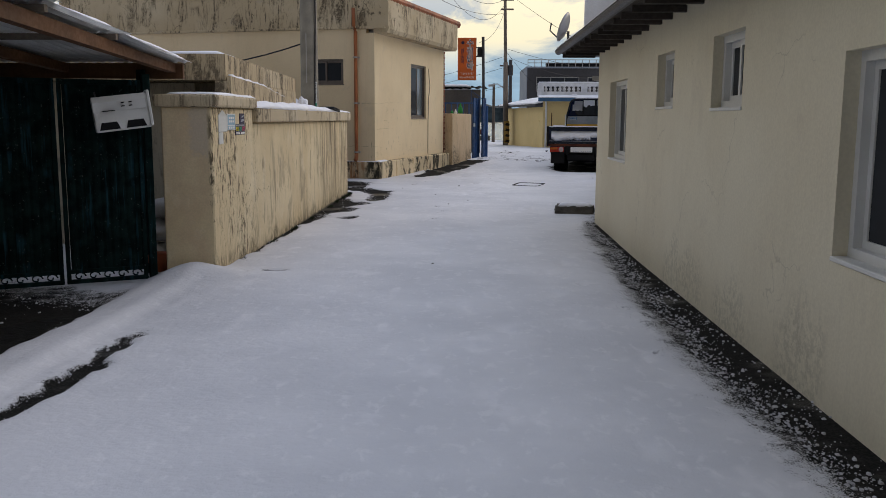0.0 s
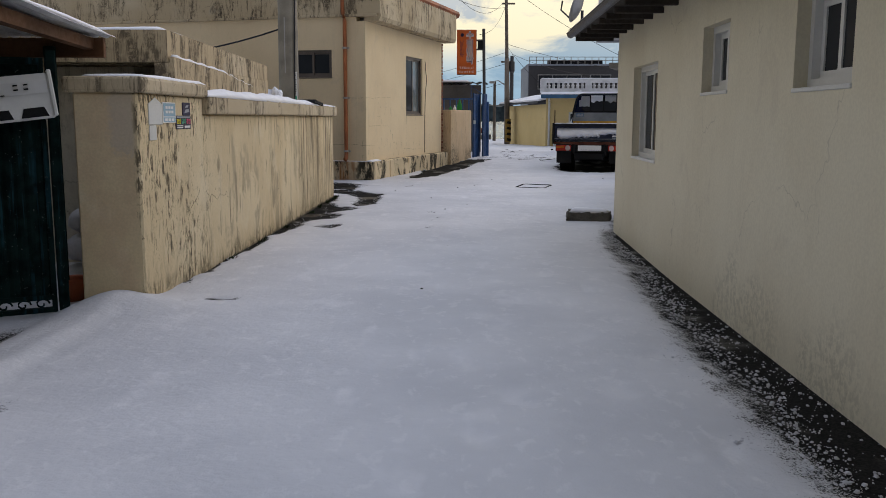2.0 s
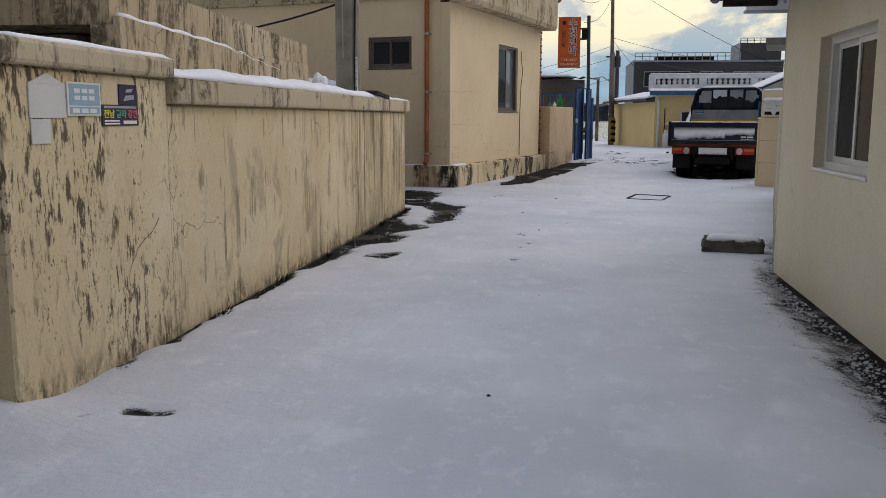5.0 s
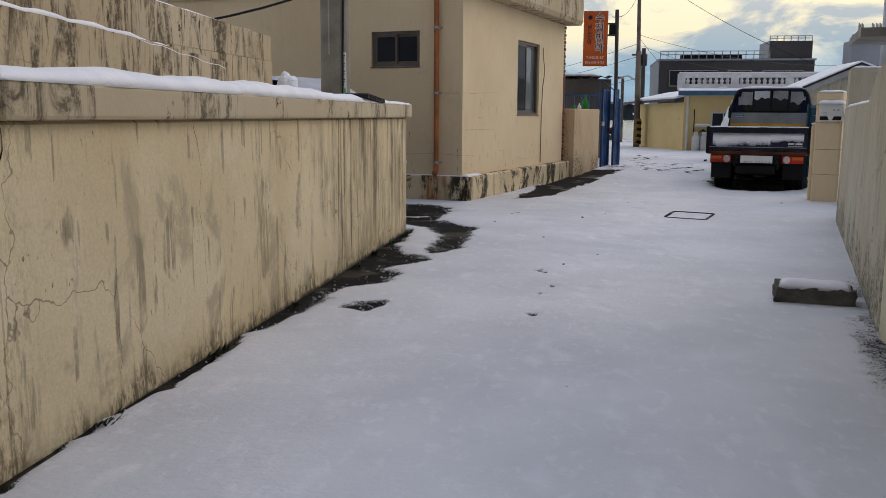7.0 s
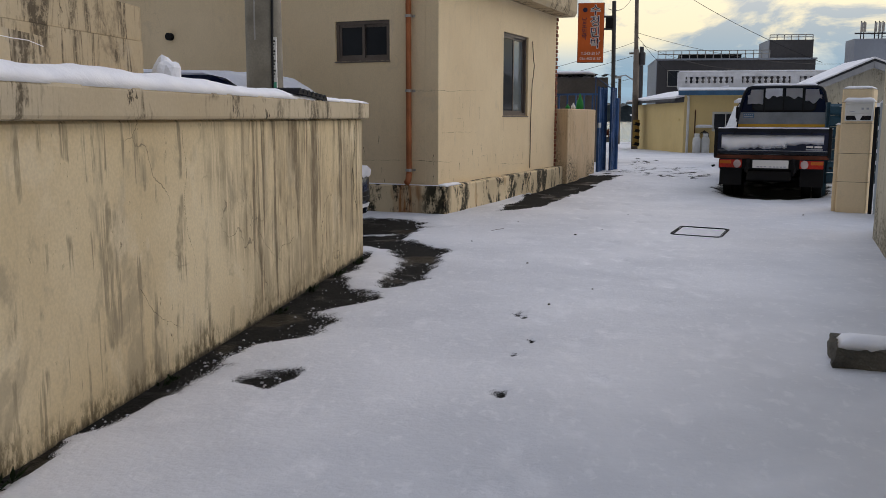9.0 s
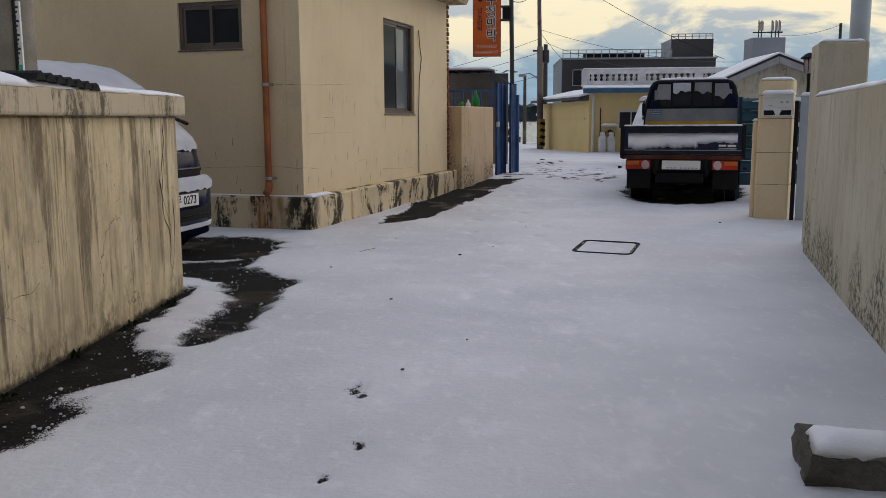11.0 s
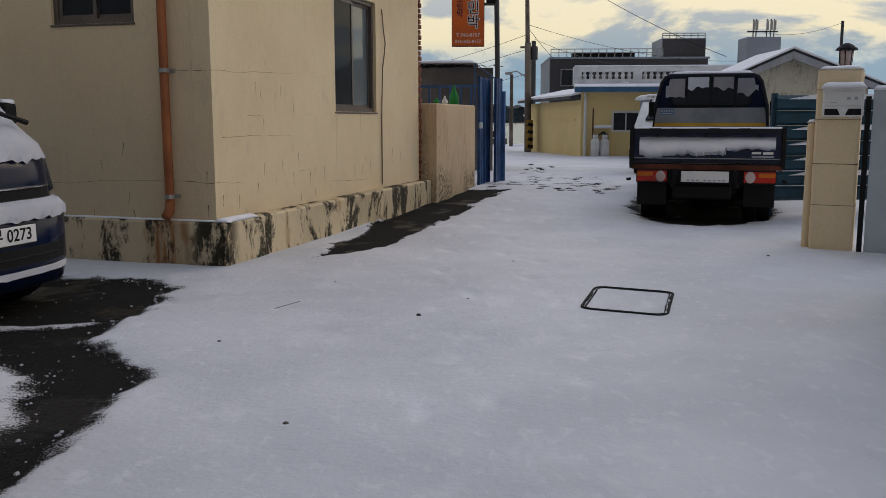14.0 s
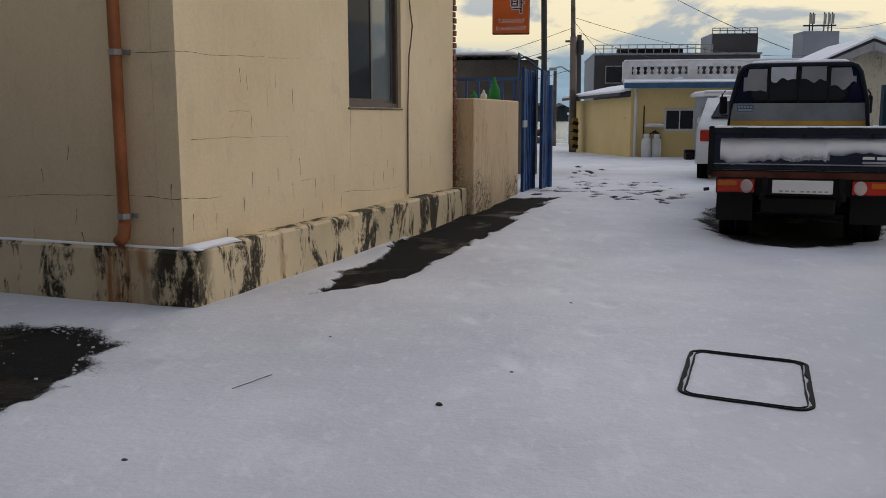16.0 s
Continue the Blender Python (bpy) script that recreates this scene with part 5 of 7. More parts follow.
# rag of dark roofing on the coping and the plaster lump at the outbuilding corner
b = bmesh.new()
for i in range(7):
    lift = 1.375 - 0.006 * i
    prism([(-2.14, 13.35 + i * 0.10, lift - 0.03), (-2.14, 13.375 + i * 0.10, lift), (-2.14, 13.40 + i * 0.10, lift + 0.012), (-2.14, 13.425 + i * 0.10, lift), (-2.14, 13.45 + i * 0.10, lift - 0.03)], (0.205, 0.03, 0.0), b)
tagged(part("roofing_scrap", b, BLACK), "scrap of black corrugated roofing lying in the snow", "scrap")
b = bmesh.new()
bmesh.ops.create_icosphere(b, subdivisions=3, radius=1.0)
for v in b.verts:
    k = 1 + 0.35 * noise.noise(v.co * 1.6 + Vector((3, 1, 4)))
    v.co = Vector((-2.12 + 0.06 * k * v.co.x, 11.80 + 0.09 * k * v.co.y, 1.40 + 0.12 * k * v.co.z * (1 - 0.3 * v.co.z)))
tagged(part("mortar_lump", b, SNOW), "lump of snow and mortar on the wall", "lump")


# ---- parked van ----
def loft(profile, half, steps=14, setback=0.2, power=4, narrow=None):
    """A body from a closed side profile (x forward, z up), rounded in plan; narrow(z) gives the half width there."""
    b = bmesh.new()
    rows = []
    for j in range(steps + 1):
        s = -1 + 2 * j / steps
        s = math.copysign(abs(s) ** 0.75, s)
        row = []
        for x, z in profile:
            hw = half if narrow is None else narrow(z)
            row.append(b.verts.new((x - setback * abs(s) ** power * (1 if x > -1.0 else 0), hw * s, z)))
        rows.append(row)
    n = len(profile)
    for r0, r1 in zip(rows, rows[1:]):
        for i in range(n):
            b.faces.new((r0[i], r0[(i + 1) % n], r1[(i + 1) % n], r1[i]))
    b.faces.new(rows[0][::-1]), b.faces.new(rows[-1])
    return b


def wheel(parent, m, r=0.29, w=0.19, hub=None):
    t = part("wheel", _moved(lathe([(r * 0.70, -w / 2), (r * 0.96, -w / 2), (r, -w * 0.3), (r, w * 0.3), (r * 0.96, w / 2), (r * 0.70, w / 2)], sides=28, axis="y"), m), RUBBER, parent, local=True, smooth=True)
    part("rim", _moved(lathe([(0.05, -w * 0.42), (r * 0.62, -w * 0.36), (r * 0.69, -w * 0.48), (r * 0.69, w * 0.48), (r * 0.62, w * 0.36), (0.05, w * 0.42)], sides=20, axis="y"), m), hub or ALU, t, local=True, smooth=True)
    return t


def parked_van():
    v = thing("van", (-2.49, 16.79, gz(-2.43, 16.8)), "dark blue compact van covered in snow, nose towards the lane", "van", turn=-13)
    body = [(-0.12, 0.17), (-0.03, 0.20), (0.0, 0.34), (0.0, 0.62), (-0.05, 0.68), (-0.10, 0.71), (-0.11, 0.82), (-0.13, 0.96), (-0.19, 1.06), (-0.30, 1.13),
            (-0.34, 1.14), (-3.45, 1.14), (-3.50, 0.30)]
    nar = lambda z: 0.79 - 0.10 * max(0.0, z - 1.0) ** 1.2
    part("body", loft(body, 0.79, 18, 0.20, 4, nar), NAVY, v, "glossy navy body", True, True)
    part("cabin", loft([(-0.30, 1.12), (-0.36, 1.19), (-0.62, 1.47), (-0.95, 1.66), (-1.25, 1.72), (-2.4, 1.75), (-3.40, 1.65), (-3.48, 1.12)], 0.76, 16, 0.22, 3, lambda z: 0.785 - 0.20 * max(0.0, z - 1.05)), NAVY, v, local=True, smooth=True)
    part("windscreen", loft([(-0.355, 1.20), (-0.61, 1.48), (-0.93, 1.665), (-0.95, 1.645), (-0.64, 1.45), (-0.38, 1.17)], 0.70, 14, 0.20, 3, lambda z: 0.70 - 0.16 * max(0.0, z - 1.05)), GLASS, v, local=True, smooth=True)
    for y in (-0.80, 0.80):
        part("side_window", box(-2.6, -0.95, y * 0.955 - 0.006, y * 0.955 + 0.006, 1.15, 1.45, 0.003), GLASS, v, local=True)
    def over(pts, lo, hi, seed, thick, rough=0.0, sb=0.2, power=4):
        """Snow that follows the front of the body between lateral lo and hi."""
        b = bmesh.new()
        rows = []
        for j in range(29):
            y = lo + (hi - lo) * j / 28
            edge = min(1.0, min(j, 28 - j) / 3)
            row = []
            for i, (x, z) in enumerate(pts):
                q = noise.noise((y * 6, i * 0.7, seed))
                e2 = min(1.0, min(i, len(pts) - 1 - i) / 1.0)
                off = thick * (0.15 + 0.85 * edge * e2) * (1 + 0.45 * q)
                drop = rough * noise.noise((y * 14, seed, 1.0)) if i == 0 else 0
                off += 0.014
                row.append(b.verts.new((x + off * 0.6 - sb * abs(y / 0.79) ** power + drop * 0.2, y, z + off + drop)))
            rows.append(row)
        for r0, r1 in zip(rows, rows[1:]):
            for i in range(len(pts) - 1):
                b.faces.new((r0[i], r0[i + 1], r1[i + 1], r1[i]))
        bmesh.ops.solidify(b, geom=list(b.faces), thickness=0.012)
        return b
    s1 = [(-0.12, 0.955), (-0.135, 0.99), (-0.17, 1.055), (-0.24, 1.10), (-0.30, 1.14), (-0.36, 1.20), (-0.49, 1.335), (-0.62, 1.475), (-0.78, 1.57), (-0.95, 1.665), (-1.25, 1.725), (-1.8, 1.74), (-2.4, 1.755), (-3.3, 1.67)]
    part("snow", over(s1, -0.70, 0.70, 2, 0.035, 0.05, 0.2, 3.4), SNOW, v, "snow over windscreen, bonnet and roof", True, True)
    part("snow", over([(0.005, 0.60), (0.0, 0.645), (-0.05, 0.69), (-0.095, 0.715)], -0.62, 0.74, 7, 0.035, 0.02), SNOW, v, "snow on the bumper ledge", True, True)
    part("snow", over([(-0.018, 0.255), (-0.01, 0.285), (-0.02, 0.30)], -0.66, 0.70, 9, 0.012, 0.01), SNOW, v, "snow on the lower lip", True, True)
    # grille, badge, plate, intake
    def bar(x, y0, y1, z0, z1, mat, name, dx=0.012, sb=0.2):
        b = bmesh.new()
        rows = []
        for j in range(13):
            y = y0 + (y1 - y0) * j / 12
            xo = x - sb * abs(y / 0.79) ** 4
            rows.append([b.verts.new((xo, y, z0)), b.verts.new((xo + dx, y, z0 + 0.003)), b.verts.new((xo + dx, y, z1 - 0.003)), b.verts.new((xo, y, z1))])
        for r0, r1 in zip(rows, rows[1:]):
            for i in range(4):
                b.faces.new((r0[i], r0[(i + 1) % 4], r1[(i + 1) % 4], r1[i]))
        b.faces.new(rows[0][::-1]), b.faces.new(rows[-1])
        return part(name, b, mat, v, local=True)
    g = bar(-0.112, -0.62, 0.62, 0.735, 0.80, BLACK, "grille", 0.012)
    for z0, z1 in ((0.80, 0.813), (0.722, 0.735)):
        bar(-0.108, -0.63, 0.63, z0, z1, CHROME, "grille_trim", 0.02)
    bar(-0.004, -0.60, 0.60, 0.345, 0.455, BLACK, "intake", 0.010)
    bar(-0.004, -0.50, 0.50, 0.395, 0.403, STEEL, "intake_bar", 0.018)
    bar(-0.03, 0.62, 0.74, 0.33, 0.52, BLACK, "fog_recess", 0.012)
    badge = part("badge", _moved(lathe([(0.001, 0.0), (0.060, 0.0), (0.064, 0.006), (0.056, 0.012), (0.001, 0.012)], sides=24, axis="x"), Matrix.Translation((-0.128, 0.0, 0.875)) @ Matrix.Diagonal((1, 1, 0.72, 1))), CHROME, v, "oval chrome badge", True)
    part("badge_field", _moved(lathe([(0.001, 0.0), (0.050, 0.0), (0.050, 0.004), (0.001, 0.004)], sides=24, axis="x"), Matrix.Translation((-0.118, 0.0, 0.875)) @ Matrix.Diagonal((1, 1, 0.70, 1))), BLACK, badge, local=True)
    p = part("number_plate", box(0.012, 0.022, -0.26, 0.26, 0.485, 0.595, 0.004), SIGN_WHITE, v, "white Korean number plate", True)
    lettering("87무 0273", 0.105, BLACK, p, Matrix.Translation((0.0232, 0.0, 0.54)) @ pose(0, 0, 0, 90, 0, 90), weight=0.0012)
    part("plate_backing", box(-0.01, 0.012, -0.27, 0.27, 0.475, 0.60), BLACK, v, local=True)
    for y in (-1, 1):
        part("headlamp", _moved(box(-0.10, 0.10, -0.03, 0.03, -0.13, 0.13, 0.025, seg=2), Matrix.Translation((-0.38, 0.755 * y, 0.86)) @ pose(0, 0, 0, 0, -14, 8 * y)), GLASS, v, "clear headlamp", True)
        mr = part("mirror", _moved(box(-0.06, 0.06, -0.08, 0.08, -0.085, 0.085, 0.04, seg=3), Matrix.Translation((-0.72, 0.90 * y, 1.27)) @ pose(0, 0, 0, 0, 0, 10 * y)), BLACK, v, local=True, smooth=True)
        part("snow", _moved(box(-0.05, 0.05, -0.06, 0.06, 0.06, 0.10, 0.018, seg=2), Matrix.Translation((-0.72, 0.90 * y, 1.27))), SNOW, mr, local=True, smooth=True)
        part("mirror_arm", tube([(-0.72, 0.76 * y, 1.16), (-0.72, 0.88 * y, 1.22)], 0.025, 6), BLACK, v, local=True)
    for (y0, x0, z0), (y1, x1, z1) in (((0.56, -0.30, 1.16), (0.06, -0.38, 1.28)), ((-0.06, -0.25, 1.15), (-0.55, -0.36, 1.26))):
        part("wiper", tube([(x0 + 0.05, y0, z0 + 0.05), ((x0 + x1) / 2 + 0.08, (y0 + y1) / 2, (z0 + z1) / 2 + 0.055), (x1 + 0.07, y1, z1 + 0.05)], 0.018, 6, taper=0.010), BLACK, v, local=True)
    for x in (-0.62, -2.95):
        for y in (-0.70, 0.70):
            wheel(v, Matrix.Translation((x, y, 0.285)))


parked_van()


# ---- pickup truck ----
def flatbed_truck():
    t = thing("flatbed_truck", (2.99, 22.27, -0.135), "small dark blue flatbed truck with snow on tailgate and cab", "truck", turn=-15)
    t.scale = (1.025, 1.0, 1.17)
    W = 0.86
    part("chassis", box(-0.35, 0.35, 0.15, 4.5, 0.34, 0.56), BLACK, t, local=True)
    # unseen block added to keep light out from under the truck
    part("underbody", box(-0.80, 0.80, 1.15, 4.4, 0.24, 0.45, 0.02), BLACK, t, local=True)
    part("bed_floor", box(-W, W, 0.02, 2.75, 0.58, 0.635, 0.006), DARK_BED, t, local=True)
    part("sill_beam", box(-W + 0.03, W - 0.03, 0.0, 0.05, 0.575, 0.625), RUST, t, "rusty rear sill", True)
    # tailgate: pressed panel between rails and posts
    tg = part("tailgate", box(-W + 0.05, W - 0.05, 0.03, 0.055, 0.64, 0.97), BLUE_BED, t, local=True)
    for z0, z1, d in ((0.935, 0.99, 0.035), (0.64, 0.668, 0.03), (0.682, 0.692, 0.012)):
        part("rail", box(-W + 0.05, W - 0.05, 0.03 - d, 0.031, z0, z1, 0.006), DARK_BED if d > 0.02 else SIGN_GREY, tg, local=True)
    for x in (-W, W - 0.05):
        part("post", box(x, x + 0.05, -0.01, 0.06, 0.60, 1.0, 0.006), BLACK, t, local=True)
    part("snow", snow_pad(-W + 0.03, W - 0.03, -0.005, 0.06, 0.988, 0.022, 31, 0.03), SNOW, tg, "snow on the tailgate rail", True, True)
    b = bmesh.new()
    n = 70
    top, mid, low = [], [], []
    for i in range(n + 1):
        x = -0.75 + 1.5 * i / n
        q = noise.noise((x * 5, 0.3, 9)) * 0.5 + noise.noise((x * 17, 0.3, 2)) * 0.35
        drop = (0.185 + 0.06 * q if x < 0.20 else 0.125 + 0.04 * q) + 0.03 * math.exp(-((x + 0.6) / 0.12) ** 2)
        top.append(b.verts.new((x, 0.031, 0.905 + 0.008 * q)))
        mid.append(b.verts.new((x, 0.004, 0.90 - drop * 0.5)))
        low.append(b.verts.new((x, 0.031, 0.90 - drop)))
    for a, c in ((top, mid), (mid, low), (low, top)):
        for i in range(n):
            b.faces.new((a[i], a[i + 1], c[i + 1], c[i]))
    part("snow", b, SNOW, tg, "snow sticking to the tailgate panel", True, True)
    # maker's lettering is left as plain bars
    for i in range(5):
        part("letter_bar", box(-0.18 + i * 0.085, -0.12 + i * 0.085, 0.022, 0.031, 0.725, 0.785), SIGN_GREY, tg, local=True)
    part("letter_bar", box(0.50, 0.60, 0.026, 0.031, 0.735, 0.757), SIGN_WHITE, tg, local=True)
    part("letter_bar", box(0.62, 0.73, 0.026, 0.031, 0.732, 0.757), SIGN_WHITE, tg, local=True)
    part("letter_bar", box(0.50, 0.74, 0.026, 0.031, 0.70, 0.718), SIGN_GREY, tg, local=True)
    for x in (-0.56, -0.02, 0.56):
        part("latch", box(x, x + 0.02, -0.005, 0.03, 0.91, 0.94), BLACK, tg, local=True)
    for x in (-W, W - 0.03):
        part("side_board", box(x, x + 0.03, 0.08, 2.75, 0.64, 0.985, 0.006), DARK_BED, t, local=True)
        part("snow", snow_pad(x - 0.005, x + 0.035, 0.08, 2.7, 0.983, 0.02, 33, 0.04), SNOW, t, "snow on the side board", True, True)
    part("snow", snow_pad(-W + 0.04, W - 0.04, 0.08, 2.7, 0.633, 0.05, 35, 0.09), SNOW, t, "snow on the bed floor", True, True)
    # lamps, plate, brackets
    for s in (-1, 1):
        x0, x1 = sorted((s * 0.775, s * 0.425))
        lamp = part("tail_lamp", box(x0, x1, -0.02, 0.06, 0.435, 0.575, 0.012), BLACK, t, local=True)
        inner = s * 0.495
        part("lens", box(min(s * 0.765, s * 0.55), max(s * 0.765, s * 0.55), -0.028, -0.018, 0.452, 0.56, 0.006), RED_LENS, lamp, local=True)
        part("lens", box(min(s * 0.762, s * 0.585), max(s * 0.762, s * 0.585), -0.033, -0.027, 0.505, 0.548, 0.004), AMBER_LENS, lamp, local=True)
        part("lens", _moved(lathe([(0.001, -0.036), (0.042, -0.036), (0.056, -0.026), (0.058, -0.018), (0.001, -0.018)], sides=20, axis="y"), Matrix.Translation((inner, 0, 0.505))), CLEAR_LENS, lamp, "round frosted lens", True)
        part("lens", box(min(inner - 0.07, inner + 0.07), inner + 0.07, -0.024, -0.018, 0.452, 0.56, 0.004), RED_LENS, lamp, local=True)
        part("hook", tube([(s * 0.33, 0.0, 0.57), (s * 0.335, -0.02, 0.53), (s * 0.345, -0.02, 0.45), (s * 0.36, 0.0, 0.40)], 0.028, 8), BLACK, t, local=True)
        part("mudflap", box(s * 0.60 - 0.17, s * 0.60 + 0.17, 0.12, 0.135, 0.20, 0.44, 0.004), BLACK, t, local=True)
        part("marker", tube([(s * 0.84, 0.05, 0.47), (s * 0.89, 0.04, 0.465)], 0.016, 6), BLACK, t, local=True)
        for dx in (0.52, 0.68):
            wheel(t, Matrix.Translation((s * dx, 0.75, 0.27)) @ pose(0, 0, 0, 0, 0, 90), 0.27, 0.14, STEEL)
        wheel(t, Matrix.Translation((s * 0.70, 3.6, 0.29)) @ pose(0, 0, 0, 0, 0, 90), 0.29, 0.17, STEEL)
    part("rear_beam", box(-0.42, 0.42, 0.02, 0.10, 0.43, 0.575), BLACK, t, local=True)
    p = part("number_plate", box(-0.265, 0.265, -0.012, -0.002, 0.45, 0.56, 0.004), SIGN_WHITE, t, "white number plate half hidden by snow", True)
    for i in range(8):
        x = -0.20 + i * 0.052 + (0.03 if i > 2 else 0)
        part("letter_bar", box(x, x + 0.032, -0.014, -0.011, 0.462, 0.475), SIGN_GREY, p, local=True)
    part("under_box", box(-0.36, 0.30, 0.06, 0.45, 0.27, 0.42, 0.02), BLACK, t, local=True)
    # axle, headboard, guard frame, cab
    part("axle", tube([(-0.7, 0.75, 0.27), (0.7, 0.75, 0.27)], 0.05, 10), BLACK, t, local=True)
    hb = part("headboard", box(-0.78, 0.78, 2.76, 2.79, 0.64, 1.30, 0.004), ZINC_PANEL, t, "plain galvanised headboard", True)
    part("stripe", box(-0.775, 0.775, 2.752, 2.761, 1.035, 1.085), YELLOW_PAINT, hb, "yellow stripe", True)
    part("sticker", box(-0.69, -0.50, 2.754, 2.761, 1.20, 1.28), BLUE_FASCIA, hb, local=True)
    for i in range(5):
        part("letter_bar", box(-0.68 + i * 0.035, -0.655 + i * 0.035, 2.751, 2.755, 1.245, 1.27), SIGN_GREY, hb, local=True)
    part("letter_bar", box(-0.68, -0.51, 2.751, 2.755, 1.21, 1.23), SIGN_GREY, hb, local=True)
    pts = [(-0.79, 2.74, 0.95), (-0.76, 2.74, 1.32), (-0.68, 2.74, 1.66), (-0.63, 2.74, 1.735), (-0.56, 2.74, 1.76), (0.56, 2.74, 1.76), (0.63, 2.74, 1.735), (0.68, 2.74, 1.66), (0.76, 2.74, 1.32), (0.79, 2.74, 0.95)]
    gd = part("guard_frame", tube(pts, 0.026, 8), DARK_BED, t, local=True, smooth=True)
    for x in (-0.33, -0.0, 0.33):
        part("bar", tube([(x, 2.74, 1.30), (x, 2.74, 1.755)], 0.014, 6), BLACK, gd, local=True)
    b = bmesh.new()
    rows = []
    for y, k in ((2.86, 0.985), (2.90, 1.0), (4.2, 1.0), (4.55, 0.99), (4.62, 0.97)):
        out = [(-0.80, 0.42), (-0.81, 1.0), (-0.785, 1.25), (-0.69, 1.66), (-0.62, 1.75), (-0.50, 1.785), (0.50, 1.785), (0.62, 1.75), (0.69, 1.66), (0.785, 1.25), (0.81, 1.0), (0.80, 0.42)]
        rows.append([b.verts.new((x * k, y - (0.25 if y > 4.4 and z > 1.2 else 0) * (z - 1.2), 0.42 + (z - 0.42) * (1 if k > 0.98 else 0.99))) for x, z in out])
    for r0, r1 in zip(rows, rows[1:]):
        for i in range(12):
            b.faces.new((r0[i], r0[(i + 1) % 12], r1[(i + 1) % 12], r1[i]))
    b.faces.new(rows[0][::-1]), b.faces.new(rows[-1])
    cab = part("cab", b, NAVY, t, "navy cab", True)
    part("rear_window", prism([(x, 2.848, 1.50 + z) for x, z in rounded(1.06, 0.33, 0.09)], (0, 0.014, 0)), GLASS, cab, local=True)
    part("window_seal", prism([(x, 2.853, 1.50 + z) for x, z in rounded(1.11, 0.38, 0.11)], (0, 0.010, 0)), BLACK, cab, local=True)
    for x0, x1, z0, z1, sd in ((-0.63, -0.36, 1.46, 1.72, 1), (-0.33, -0.03, 1.53, 1.74, 2), (0.03, 0.31, 1.53, 1.74, 3), (0.36, 0.64, 1.50, 1.72, 4)):
        b = bmesh.new()
        top, low = [], []
        for i in range(15):
            x = x0 + (x1 - x0) * i / 14
            q = noise.noise((x * 9, sd, 0))
            top.append(b.verts.new((x, 2.842, z1 - (0.10 if sd in (1,) and i < 3 else 0) - (0.10 if sd == 4 and i > 11 else 0))))
            low.append(b.verts.new((x, 2.842, z0 + 0.10 * q + (0.05 if sd in (2, 3) else 0.0))))
        for i in range(14):
            b.faces.new((top[i], top[i + 1], low[i + 1], low[i]))
        bmesh.ops.solidify(b, geom=list(b.faces), thickness=0.010)
        part("snow", b, SNOW, cab, "snow sticking to the rear window", True, True)
    part("snow", snow_pad(-0.60, 0.60, 2.88, 4.2, 1.78, 0.05, 37, 0.08), SNOW, cab, "snow on the cab roof", True, True)
    for o in (cab, hb, gd):
        o.matrix_basis = Matrix.Translation((0, 0, 0.09)) @ Matrix.Diagonal((1, 1, 0.87, 1))
    for s in (-1, 1):
        mr = part("mirror", box(s * 0.92 - 0.05, s * 0.92 + 0.05, 4.25, 4.30, 1.18, 1.42, 0.015), BLACK, cab, local=True)
        part("mirror_arm", tube([(s * 0.80, 4.3, 1.15), (s * 0.93, 4.3, 1.16), (s * 0.94, 4.3, 1.45), (s * 0.90, 4.3, 1.50)], 0.012, 6), BLACK, mr, local=True)


flatbed_truck()


def white_car():
    c = thing("car", (5.07, 32.7, gz(4.7, 31)), "white hatchback parked beyond the flatbed truck", "car", turn=76)
    prof = [(0.0, 0.30), (0.02, 0.60), (-0.10, 0.78), (-0.85, 0.95), (-1.55, 1.38), (-1.9, 1.47), (-3.1, 1.45), (-3.75, 1.02), (-3.95, 0.90), (-3.98, 0.32)]
    part("body", loft(prof, 0.84, 14, 0.15, 4, lambda z: 0.84 - 0.22 * max(0.0, z - 0.9)), PORCELAIN, c, local=True, smooth=True)
    part("rear_window", prism([(-3.20, -0.5, 1.36), (-3.66, -0.62, 1.09), (-3.66, 0.62, 1.09), (-3.20, 0.5, 1.36)], (-0.03, 0, 0.03)), GLASS, c, local=True)
    for s in (-1, 1):
        part("side_window", prism([(-1.2, s * 0.80, 0.98), (-3.4, s * 0.80, 1.02), (-3.0, s * 0.73, 1.36), (-1.75, s * 0.73, 1.36)], (0, s * 0.03, 0)), GLASS, c, local=True)
        part("mirror", box(-1.35, -1.17, s * 0.88 - 0.09, s * 0.88 + 0.09, 0.97, 1.10, 0.03, seg=2), PORCELAIN, c, local=True, smooth=True)
        part("tail_lamp", box(-3.98, -3.85, s * 0.70 - 0.08, s * 0.70 + 0.08, 0.70, 0.90, 0.02), RED_LENS, c, local=True)
        for x in (-0.75, -3.2):
            wheel(c, Matrix.Translation((x, s * 0.74, 0.30)), 0.30, 0.19)
    part("snow", snow_pad(-3.1, -1.6, -0.6, 0.6, 1.45, 0.05, 51, 0.1), SNOW, c, local=True, smooth=True)


